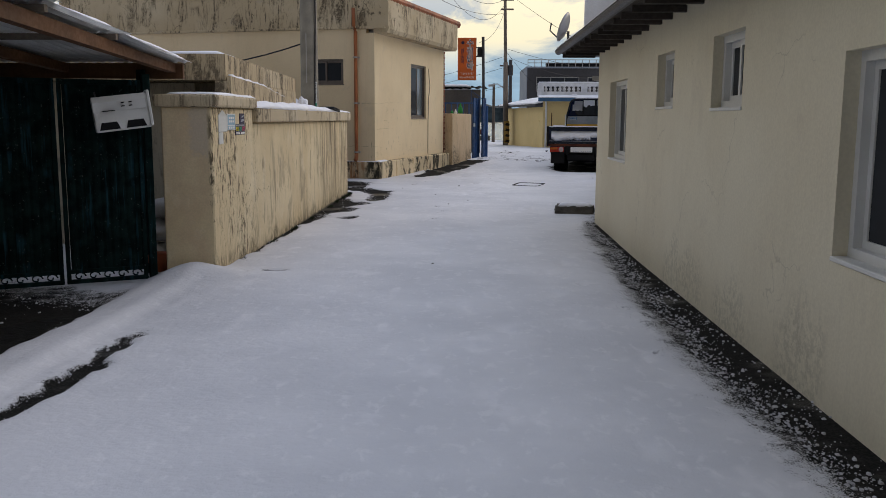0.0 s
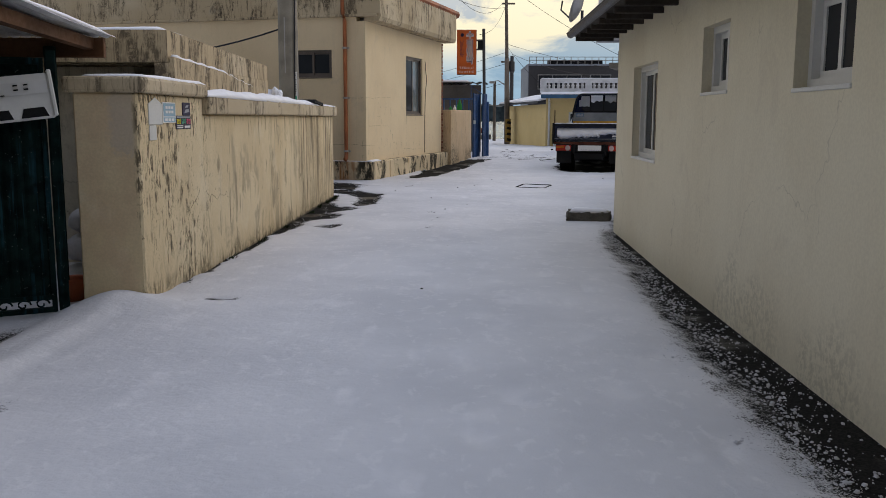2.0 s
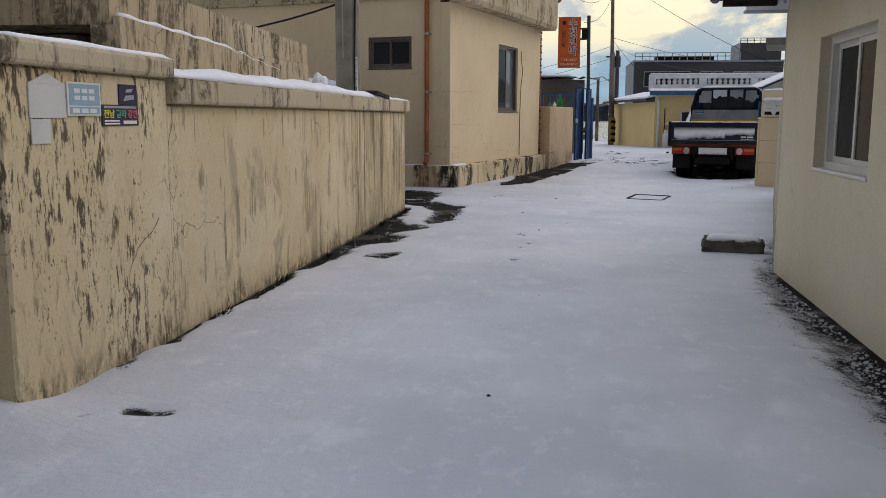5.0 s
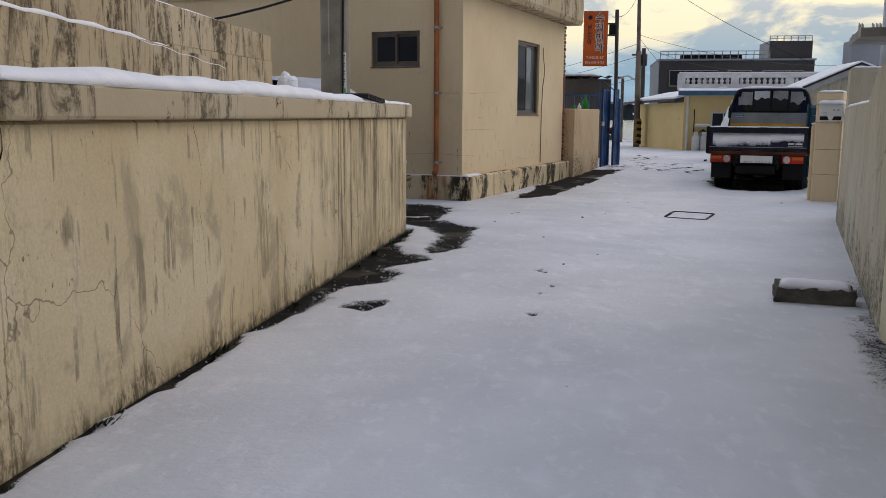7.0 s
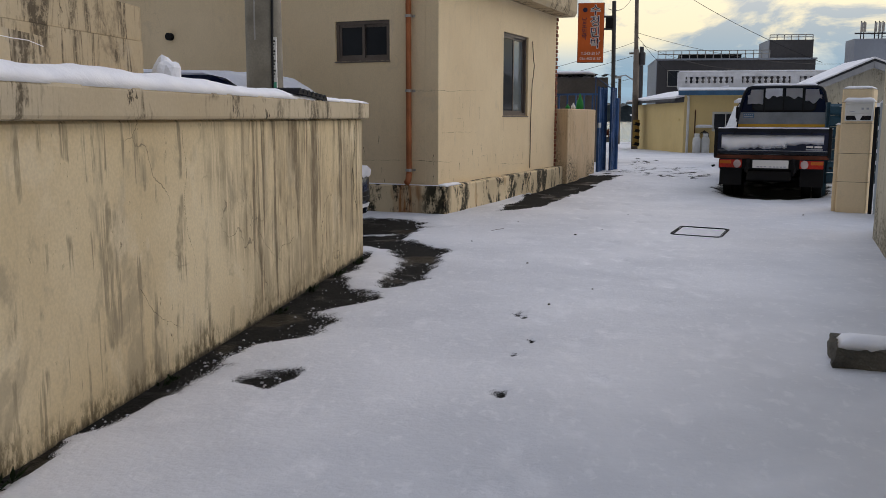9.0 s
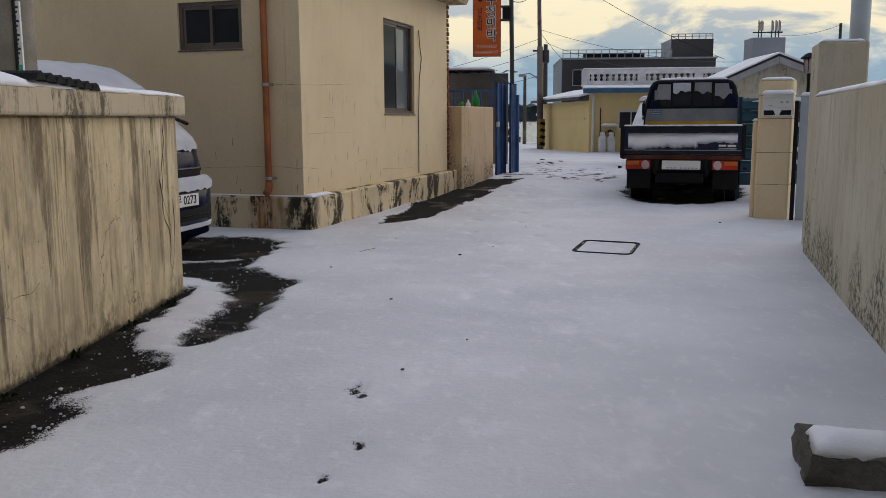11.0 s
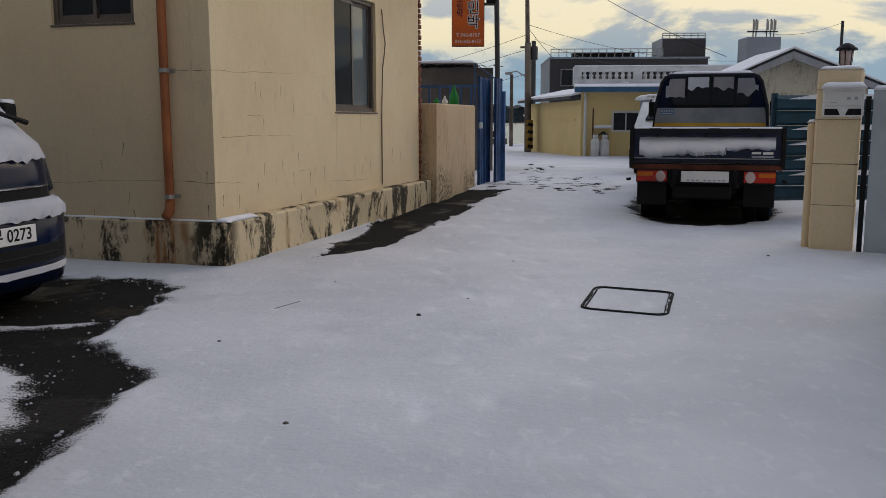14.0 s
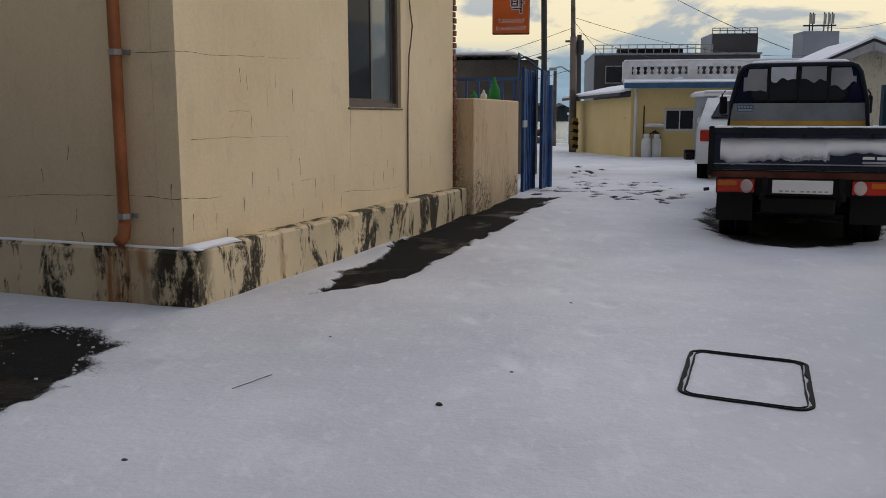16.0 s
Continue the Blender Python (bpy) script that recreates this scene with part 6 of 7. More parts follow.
# ---- lane details ----
def manhole():
    c, u, v = Vector((1.335, 17.61, gz(1.335, 17.61) + 0.0245)), Vector((0.928, -0.371, 0)), Vector((0.26, 0.966, 0))
    t = thing("manhole_cover", tuple(c), "snow-filled iron manhole cover with bare rim", "manhole cover")
    m = Matrix(((u.x, v.x, 0, 0), (u.y, v.y, 0, 0), (0, 0, 1, 0), (0, 0, 0, 1)))
    def ring(w, h, r, wd, z0, z1, ragged):
        """A rounded rim whose inner edge is eaten into by the snow."""
        b = bmesh.new()
        o, i = rounded(w, h, r, 5), rounded(w - 2 * wd, h - 2 * wd, max(0.01, r - wd), 5)
        outer, inner = [], []
        for k in range(len(o)):
            for q in range(8):
                f = q / 8
                p = Vector(o[k]).lerp(Vector(o[(k + 1) % len(o)]), f)
                e = Vector(i[k]).lerp(Vector(i[(k + 1) % len(o)]), f)
                side = abs(p.x) / (w / 2)
                e = p.lerp(e, (0.35 + 0.65 * side ** 4) * (1 + ragged * noise.noise((p.x * 30, p.y * 30, 2.0))))
                outer.append(p + (p.normalized() * 0.006 * noise.noise((p.x * 14, p.y * 14, 5.0))))
                inner.append(e)
        vs = [[b.verts.new((p.x, p.y, z)) for p in k] for k, z in ((outer, z0), (outer, z1), (inner, z1), (inner, z0))]
        n = len(outer)
        for a, d in zip(vs, vs[1:] + vs[:1]):
            for k in range(n):
                b.faces.new((a[k], a[(k + 1) % n], d[(k + 1) % n], d[k]))
        b.transform(m)
        return b
    part("rim", ring(0.57, 0.80, 0.085, 0.016, -0.03, 0.005, 0.9), IRON, t, local=True)
    part("cover_edge", ring(0.515, 0.745, 0.06, 0.008, -0.03, 0.004, 1.1), IRON, t, local=True)


manhole()


def rubble_block():
    t = thing("concrete_step", (1.55, 12.15, gz(1.5, 12.1)), "broken concrete step block capped with snow", "step")
    b = box(-0.24, 0.26, -0.13, 0.15, -0.04, 0.13)
    bmesh.ops.subdivide_edges(b, edges=list(b.edges), cuts=11, use_grid_fill=True)
    for v in b.verts:
        v.co += Vector((noise.noise(v.co * 9), noise.noise(v.co * 9 + Vector((5, 0, 0))), noise.noise(v.co * 9 + Vector((0, 7, 0))))) * 0.026
        v.co += Vector((noise.noise(v.co * 31), noise.noise(v.co * 31 + Vector((5, 0, 0))), noise.noise(v.co * 31 + Vector((0, 7, 0))))) * 0.016
    b.transform(pose(0, 0, 0, 0, 0, -11))
    part("block", b, STONE, t, local=True)
    part("snow", snow_pad(-0.225, 0.25, -0.115, 0.14, 0.125, 0.05, 41, 0.03, pose(0, 0, 0, 0, 0, -11)), SNOW, t, "soft cap of snow", True, True)


rubble_block()


def weeds():
    rng = random.Random(4)
    for x, y, k in ((-1.965, 10.05, 1.0), (-1.97, 11.3, 0.6), (-1.95, 14.9, 1.0), (-1.96, 12.9, 0.6), (-1.97, 9.0, 0.7), (-1.97, 13.6, 1.0), (-1.96, 14.3, 0.8)):
        b = bmesh.new()
        for i in range(26):
            a, ln = rng.uniform(-1.4, 1.4), rng.uniform(0.03, 0.10) * k
            p = Vector((x + rng.uniform(0, 0.05), y + rng.uniform(-0.08, 0.08), gz(x, y) + 0.01))
            d = Vector((math.cos(a) * 0.7, math.sin(a), rng.uniform(0.3, 1.3))).normalized() * ln
            s = d.cross(Vector((0, 0, 1))).normalized() * 0.008
            q = [b.verts.new(p), b.verts.new(p + d * 0.5 + s), b.verts.new(p + d), b.verts.new(p + d * 0.5 - s)]
            b.faces.new(q)
        bmesh.ops.solidify(b, geom=list(b.faces), thickness=0.001)
        tagged(part("weed", b, WEED), "small dark green weed at the foot of the wall", "weed", "weeds along the wall foot")


def crumbs():
    """Bits of grit and a twig lying on the snow."""
    rng = random.Random(8)
    for x, y, k in ((-0.05, 17.1, 1.2), (0.25, 17.6, 0.8), (-0.45, 15.1, 1.0), (0.62, 19.2, 0.8), (2.9, 19.6, 1.0), (-0.2, 13.4, 0.8), (0.1, 14.0, 0.6), (-1.1, 16.4, 0.9), (-0.75, 18.2, 0.7), (-0.25, 7.6, 0.7), (-0.1, 9.8, 0.7)):
        b = bmesh.new()
        bmesh.ops.create_icosphere(b, subdivisions=2, radius=1.0)
        for v in b.verts:
            f = 1 + 0.4 * noise.noise(v.co * 1.5 + Vector((x * 9, y, 0)))
            v.co = Vector((x + 0.013 * k * f * v.co.x, y + 0.010 * k * f * v.co.y, gz(x, y) + 0.024 + 0.007 * k * f * v.co.z))
        tagged(part("pebble", b, STONE, None, smooth=True), "dark bit of grit lying on the snow", "pebble", "grit on the snow")
    z = gz(-0.9, 17.3) + 0.032
    tagged(part("twig", tube([(-0.98, 17.22, z), (-0.92, 17.30, z + 0.006), (-0.90, 17.38, z), (-0.86, 17.43, z + 0.004)], 0.0022, 5), OLD_WOOD), "thin brown twig lying on the snow", "twig")


def snow_crumbs():
    """Loose lumps of snow strewn over the rims of the bare patches."""
    rng = np.random.RandomState(23)
    spots = []
    for x0, x1, y0, y1, count in ((0.9, 1.62, 2.2, 10.8, 34000), (-3.6, -1.0, 13.6, 18.5, 12000), (-2.0, -1.2, 9.0, 13.8, 6000), (1.5, 2.3, 11.2, 13.8, 2500), (-3.4, -1.7, 2.8, 6.6, 5000), (-1.2, 0.9, 19.4, 25.8, 1500)):
        px, py, pick = rng.uniform(x0, x1, count), rng.uniform(y0, y1, count), rng.rand(count)
        open_k = bare(px, py)
        keep = (open_k > 0.12) & (pick < np.interp(open_k, (0.12, 0.35, 0.7, 0.95, 1.0), (0.5, 0.9, 0.55, 0.12, 0.03)))
        spots += list(zip(px[keep], py[keep]))
    verts, faces = [], []
    for x, y in spots:
        r = 0.0022 + 0.0085 * rng.rand() ** 4
        z, turn, k = gz(x, y) + 0.004, rng.rand() * 6.3, len(verts)
        for ring, (rad, h) in enumerate(((1.0, 0.0), (0.8, 0.75))):
            for i in range(5):
                a = turn + i * 1.2566
                q = r * rad * rng.uniform(0.7, 1.3)
                verts.append((x + q * math.cos(a), y + 1.15 * q * math.sin(a), z + r * h * 0.9))
        verts.append((x, y, z + r * 1.0))
        for i in range(5):
            j = (i + 1) % 5
            faces += [(k + i, k + j, k + 5 + j, k + 5 + i), (k + 5 + i, k + 5 + j, k + 10)]
    me = bpy.data.meshes.new("snow_crumbs")
    me.from_pydata(verts, [], faces)
    me.materials.append(CRUMB_SNOW)
    tagged(new("snow_crumbs", me), "loose crumbs of snow strewn on the wet asphalt", "snow", kind="stuff")


snow_crumbs()
crumbs()
WEED = simple("dull_green_leaf", (0.035, 0.06, 0.025), 0.7)
weeds()


# ---- right side of the lane beyond the house ----
def street_right():
    p = thing("gate_pillar", (3.66, 20.15, -0.08), "yellowish rendered gate pillar with cracked blocks", "pillar", turn=-24)
    part("shaft", box(-0.19, 0.19, -0.20, 0.20, -0.15, 1.66, 0.02), CREAM_HOUSE, p, local=True)
    part("buttress", box(-0.26, -0.19, -0.10, 0.45, -0.15, 1.18, 0.03, seg=2), CREAM_HOUSE, p, local=True)
    for z in (0.42, 0.80, 1.20, 1.47):
        part("joint", box(-0.192, 0.192, -0.202, 0.202, z, z + 0.005), STONE, p, local=True)
    part("snow", snow_pad(-0.19, 0.19, -0.20, 0.20, 1.655, 0.035, 61, 0.04), SNOW, p, "snow on the pillar", True, True)
    part("snow", snow_pad(-0.27, -0.18, -0.10, 0.45, 1.178, 0.04, 62, 0.03), SNOW, p, local=True, smooth=True)
    m = thing("letter_box", tuple(Vector((3.66, 20.15, -0.05)) + pose(0, 0, 0, 0, 0, -24) @ Vector((0.04, -0.20, 1.30))), "white steel letter box with a snow cap on the pillar", "letter box", turn=-24)
    part("body", box(-0.17, 0.17, -0.10, 0.0, -0.10, 0.16, 0.012, seg=2), PORCELAIN, m, local=True)
    part("flap", box(-0.15, 0.15, -0.112, -0.10, 0.0, 0.12, 0.005), WHITE_PVC, m, local=True)
    for x in (-0.085, 0.085):
        part("window", box(x - 0.065, x + 0.065, -0.104, -0.098, -0.085, -0.03), BLACK, m, local=True)
    part("lock", prism([(-0.05, -0.108, -0.02), (0.05, -0.108, -0.02), (0.02, -0.108, -0.085), (-0.02, -0.108, -0.085)], (0, 0.01, 0)), PORCELAIN, m, local=True)
    for x in (0.03, 0.09):
        part("mark", box(x, x + 0.03, -0.1135, -0.111, 0.05, 0.075), SIGN_GREY, m, local=True)
    part("mark", box(-0.11, -0.05, -0.1135, -0.111, 0.02, 0.028), SIGN_GREY, m, local=True)
    part("snow", snow_pad(-0.19, 0.19, -0.13, 0.0, 0.155, 0.085, 63, 0.025), SNOW, m, "thick cap of snow", True, True)
    # steel door beside the pillar
    g = thing("steel_door", (4.01, 19.75, -0.07), "pale grey ribbed steel gate door, shut", "gate", turn=-24)
    part("leaf", box(-0.20, 1.3, -0.02, 0.02, -0.05, 1.46, 0.004), GREY_DOOR, g, local=True)
    for x in (0.03, 0.10, 0.42, 0.50, 0.82, 0.90):
        part("rib", box(x, x + 0.03, -0.034, -0.019, 0.0, 1.40, 0.004), GREY_DOOR, g, local=True)
    part("snow", snow_pad(-0.22, 1.3, -0.05, 0.05, 1.455, 0.10, 66, 0.04), SNOW, g, "snow heaped on top", True, True)
    # black bar drawn in for the shade of the gap beside the pillar
    part("gap_post", box(-0.26, -0.215, -0.02, 0.02, -0.05, 1.40), BLACK, g, local=True)
    # drain pipe and plate at the end of the lane wall
    t = thing("standpipe", (3.78, 18.15, -0.1), "pale grey painted steel pole behind the lane wall", "pole")
    part("pole", tube([(0, 0, 0), (0, 0, 3.2)], 0.09, 16), GREY_DOOR, t, local=True, smooth=True)
    t = thing("address_plate", (3.20, 17.42, 1.35), "pale blue address plate on the wall pillar", "plate", turn=-60)
    part("plate", box(-0.055, 0.055, -0.012, 0.0, -0.13, 0.13, 0.004), NOTICE_BLUE, t, local=True)
    part("upper_plate", box(-0.055, 0.055, -0.01, 0.0, 0.14, 0.42, 0.004), SIGN_GREY, t, local=True)
    part("print", box(-0.035, 0.035, -0.014, -0.011, -0.09, -0.02), SIGN_WHITE, t, local=True)
    # street lamp behind
    t = thing("street_lamp", (6.0, 25.9, -0.1), "black garden lamp post with a lantern head", "street lamp")
    part("post", tube([(0, 0, 0), (0, 0, 1.0), (0, 0, 2.02)], 0.035, 10, taper=0.03), BLACK, t, local=True)
    part("lantern", lathe([(0.06, 2.02), (0.085, 2.06), (0.10, 2.26), (0.09, 2.28)], sides=12), CLEAR_LENS, t, "frosted lantern glass", True)
    part("cap", lathe([(0.165, 2.28), (0.15, 2.31), (0.09, 2.36), (0.03, 2.39)], sides=12), BLACK, t, local=True)
    for k in range(6):
        a = k * math.pi / 3
        part("bar", tube([(0.088 * math.cos(a), 0.088 * math.sin(a), 2.04), (0.105 * math.cos(a), 0.105 * math.sin(a), 2.28)], 0.007, 5), BLACK, t, local=True)
    # blue sheet fence beside the truck
    f = thing("sheet_fence", (4.35, 23.4, 0.0), "teal blue ribbed sheet fence with snow on its ledges", "fence")
    for k in range(7):
        b = prism([(0, 0, 0.10 + k * 0.19), (0, -0.05, 0.13 + k * 0.19), (0, -0.05, 0.24 + k * 0.19), (0, 0, 0.285 + k * 0.19)], (2.4, 0.35, 0))
        part("sheet", _moved(b, Matrix.Translation((-0.30, -0.3, 0))), TEAL_SHEET, f, local=True)
        if k in (1, 2, 3, 4, 6):
            w = (0.9, 1.4, 1.1, 0.8, 1.6)[k % 5]
            part("snow", _moved(prism([(0.14 + 0.05 * (k % 3), -0.052, 0.235 + k * 0.19), (0.5, -0.06, 0.30 + k * 0.19), (w, 0.06, 0.30 + k * 0.19), (w, 0.06, 0.235 + k * 0.19)], (0, 0.03, 0.0)), Matrix.Translation((-0.30, -0.3, 0))), SNOW, f, local=True)
    part("post", box(-0.34, -0.28, -0.30, -0.22, -0.25, 1.45), TEAL_SHEET, f, local=True)
    # gabled house behind the fence
    h = thing("house", (8.4, 34.5, 0), "grey gabled house with white bargeboards and snowy roof", "house")
    part("wall", prism([(6.6, 34.4, -0.4), (10.0, 34.4, -0.4), (10.0, 34.4, 1.95), (7.98, 34.4, 2.68), (6.6, 34.4, 2.08)], (0, 2.2, 0)), GREY_WALL, h)
    part("roof", prism([(6.35, 34.0, 2.04), (7.98, 34.0, 2.76), (10.3, 34.0, 1.88), (10.3, 34.0, 1.94), (7.98, 34.0, 2.83), (6.35, 34.0, 2.10)], (0, 2.9, 0)), TILE, h)
    part("bargeboard", prism([(6.35, 33.98, 1.90), (7.98, 33.98, 2.58), (7.98, 33.98, 2.76), (6.35, 33.98, 2.04)], (0, 0.06, 0)), BARGE, h)
    part("bargeboard", prism([(7.99, 33.98, 2.58), (10.3, 33.98, 1.74), (10.3, 33.98, 1.88), (7.99, 33.98, 2.76)], (0, 0.06, 0)), BARGE, h)
    part("snow", prism([(6.33, 33.95, 2.102), (7.98, 33.95, 2.834), (10.32, 33.95, 1.942), (10.32, 33.95, 1.975), (7.98, 33.95, 2.88), (6.33, 33.95, 2.135)], (0, 3.0, 0)), SNOW, h)
    # roof things of the near house: dish, sign
    d = thing("satellite_dish", (1.36, 11.7, 2.12), "grey satellite dish on the eave corner", "satellite dish")
    dm = Matrix.Translation((-0.02, 0.0, 0.26)) @ pose(0, 0, 0, 0, 0, -110) @ pose(0, 0, 0, 70, 0, 0)
    part("reflector", _moved(lathe([(0.01, 0.0), (0.08, 0.008), (0.15, 0.03), (0.19, 0.055), (0.195, 0.05), (0.15, 0.022), (0.08, 0.0), (0.01, -0.008)], sides=20), dm), ALU, d, local=True, smooth=True)
    part("arm", tube([(0, 0, -0.02), (0, 0, 0.22)], 0.016, 8), STEEL, d, local=True)
    part("feed", _moved(tube([(0, -0.17, 0.03), (0, -0.10, 0.20), (0, 0, 0.22)], 0.01, 6), dm), STEEL, d, local=True)
    s = thing("signboard", (2.15, 13.1, 2.12), "white signboard with grey letters behind the roof", "sign")
    part("board", box(-0.40, 0.9, -0.04, 0.04, 0.0, 1.2, 0.008), WHITE_PAINT, s, local=True)
    part("edge", box(-0.415, 0.91, -0.05, 0.05, -0.012, 0.012), SIGN_GREY, s, local=True)
    part("stand", box(0.5, 0.56, 0.04, 0.10, -2.2, 0.9), STEEL, s, local=True)
    for x, w in ((-0.22, 0.11), (-0.07, 0.03), (0.0, 0.10)):
        b = box(x, x + 0.03, -0.048, -0.039, 0.07, 0.24)
        if w > 0.05:
            box(x + w - 0.03, x + w, -0.048, -0.039, 0.07, 0.24, bm=b)
            box(x + 0.028, x + w - 0.028, -0.048, -0.039, 0.07, 0.10, bm=b)
        part("letter_bar", b, SIGN_GREY, s, local=True)


street_right()
white_car()


# ---- behind the yard wall ----
def guesthouse_yard():
    s = thing("guesthouse_sign", (0.64, 27.3, gz(0.6, 27.3) - 0.07), "orange hanging guesthouse sign on a dark steel pole", "sign")
    part("pole", tube([(0.0, 0, -0.1), (0.0, 0, 2.0), (-0.03, 0, 3.70)], 0.045, 12), STEEL, s, local=True)
    part("pole", tube([(0.10, 0.05, -0.1), (0.10, 0.05, 1.65)], 0.05, 10), BLUE_PAINT, s, local=True)
    bd = part("board", box(-0.78, -0.24, -0.07, 0.07, 2.42, 3.66, 0.01), SIGN_ORANGE, s, "orange sign board", True)
    part("frame", box(-0.79, -0.23, -0.055, 0.055, 2.41, 3.67, 0.006), RUST, bd, local=True)
    part("arm", box(-0.25, 0.0, -0.03, 0.03, 3.36, 3.40), STEEL, s, local=True)
    part("arm", box(-0.25, 0.0, -0.03, 0.03, 3.10, 3.14), STEEL, s, local=True)
    part("lamp_box", box(-0.20, -0.05, -0.06, 0.06, 3.14, 3.36, 0.01), BLACK, s, local=True)
    for i, ch in enumerate("수정민박"):
        z = 3.50 - i * 0.232
        lettering(ch, 0.235, SIGN_WHITE, bd, Matrix.Translation((-0.42, -0.0712, z)) @ face(0, 0, 0, 0), weight=0.012)
        lettering(ch, 0.235, SIGN_INK, bd, Matrix.Translation((-0.42, -0.0732, z)) @ face(0, 0, 0, 0), weight=0.001)
    for i, ch in enumerate("남도민박"):
        lettering(ch, 0.125, SIGN_INK, bd, Matrix.Translation((-0.65, -0.0745, 3.30 - i * 0.118)) @ face(0, 0, 0, 0), weight=0.001)
    part("emblem", _moved(lathe([(0.001, -0.074), (0.05, -0.074), (0.05, -0.068), (0.001, -0.068)], sides=16, axis="y"), Matrix.Translation((-0.64, 0, 3.52))), SIGN_INK, bd, local=True)
    lettering("T.542-8157", 0.088, SIGN_WHITE, bd, Matrix.Translation((-0.51, -0.072, 2.60)) @ face(0, 0, 0, 0))
    lettering("016-603-8157", 0.080, SIGN_WHITE, bd, Matrix.Translation((-0.51, -0.072, 2.49)) @ face(0, 0, 0, 0))
    g = thing("yard_gate", (0.30, 26.4, gz(0.3, 26.4)), "blue painted steel yard gate standing open", "gate", turn=-14)
    for x0, y0, y1 in ((0.02, 0.0, 0.75), (0.17, 0.55, 1.0)):
        lf = part("gate_leaf", box(x0 - 0.012, x0 + 0.012, y0, y1, 0.02, 1.78), BLUE_PAINT, g, local=True)
        for y in (y0, (y0 + y1) / 2 - 0.02, y1 - 0.04):
            part("stile", box(x0 - 0.02, x0 + 0.025, y, y + 0.04, 0.0, 1.80), BLUE_PAINT, lf, local=True)
        for k in range(6):
            y = y0 + 0.06 + k * (y1 - y0 - 0.1) / 6
            part("rib", box(x0 + 0.011, x0 + 0.022, y, y + 0.03, 0.04, 1.76), BLUE_PAINT, lf, local=True)
    part("latch", box(0.025, 0.05, -0.02, 0.18, 0.95, 1.05), GREY_DOOR, g, local=True)
    part("rail", tube([(-0.04, -0.02, 1.30), (-0.04, -0.02, 2.0), (0.20, 0.3, 1.78)], 0.014, 6), BLUE_PAINT, g, local=True)
    part("cross_rail", box(-1.4, 0.0, -0.02, 0.02, 1.62, 1.66), BLUE_PAINT, g, local=True)
    for k in range(8):
        part("picket", box(-1.38 + k * 0.18, -1.35 + k * 0.18, -0.015, 0.015, 0.9, 1.64), BLUE_PAINT, g, local=True)
    h = thing("outhouse", (-1.2, 31, 0), "grey shed with a dark corrugated roof", "shed")
    part("wall", box(-3.4, 0.62, 30.6, 33.5, -0.2, 2.20), simple("dim_grey_render", (0.15, 0.14, 0.13), 0.9, wear=0.25, scale=4), h)
    b = bmesh.new()
    n = 200
    rows = []
    for y, z in ((30.25, 2.22), (33.9, 2.42)):
        rows.append([b.verts.new((-3.6 + 4.45 * i / n, y, z + 0.025 * math.sin(2 * math.pi * i / 12.5))) for i in range(n + 1)])
    for i in range(n):
        b.faces.new((rows[0][i], rows[0][i + 1], rows[1][i + 1], rows[1][i]))
    bmesh.ops.solidify(b, geom=list(b.faces), thickness=0.03)
    part("roof_sheet", b, STEEL, h, "dark corrugated roof", smooth=True)
    part("snow", snow_pad(-3.5, 0.3, 30.7, 33.6, 2.30, 0.08, 71, 0.15), SNOW, h, "snow on the shed roof", smooth=True)
    wt = HOUSE_M @ Vector((-0.05, 6.6, 1.35))
    for i, (dx, mat, hh, nm, lb) in enumerate(((-0.45, GREEN_NET, 0.09, "bottle", "green plastic bottle standing on the yard wall"), (-0.20, PORCELAIN, 0.12, "bottle", "white plastic bottle standing on the yard wall"), (0.10, GREEN_NET, 0.30, "net_bundle", "bundle of green netting on the yard wall"))):
        o = HOUSE_M @ Vector((-0.06, 6.6 + dx * 1.6, 1.35))
        r = 0.045 if hh < 0.2 else 0.075
        tagged(part(nm, lathe([(r * 0.7, 0.0), (r, 0.02), (r * 0.9, hh * 0.45), (r * 0.35, hh * 0.75), (r * 0.2, hh)], tuple(o), 12), mat, smooth=True), lb, nm.split("_")[0])


guesthouse_yard()


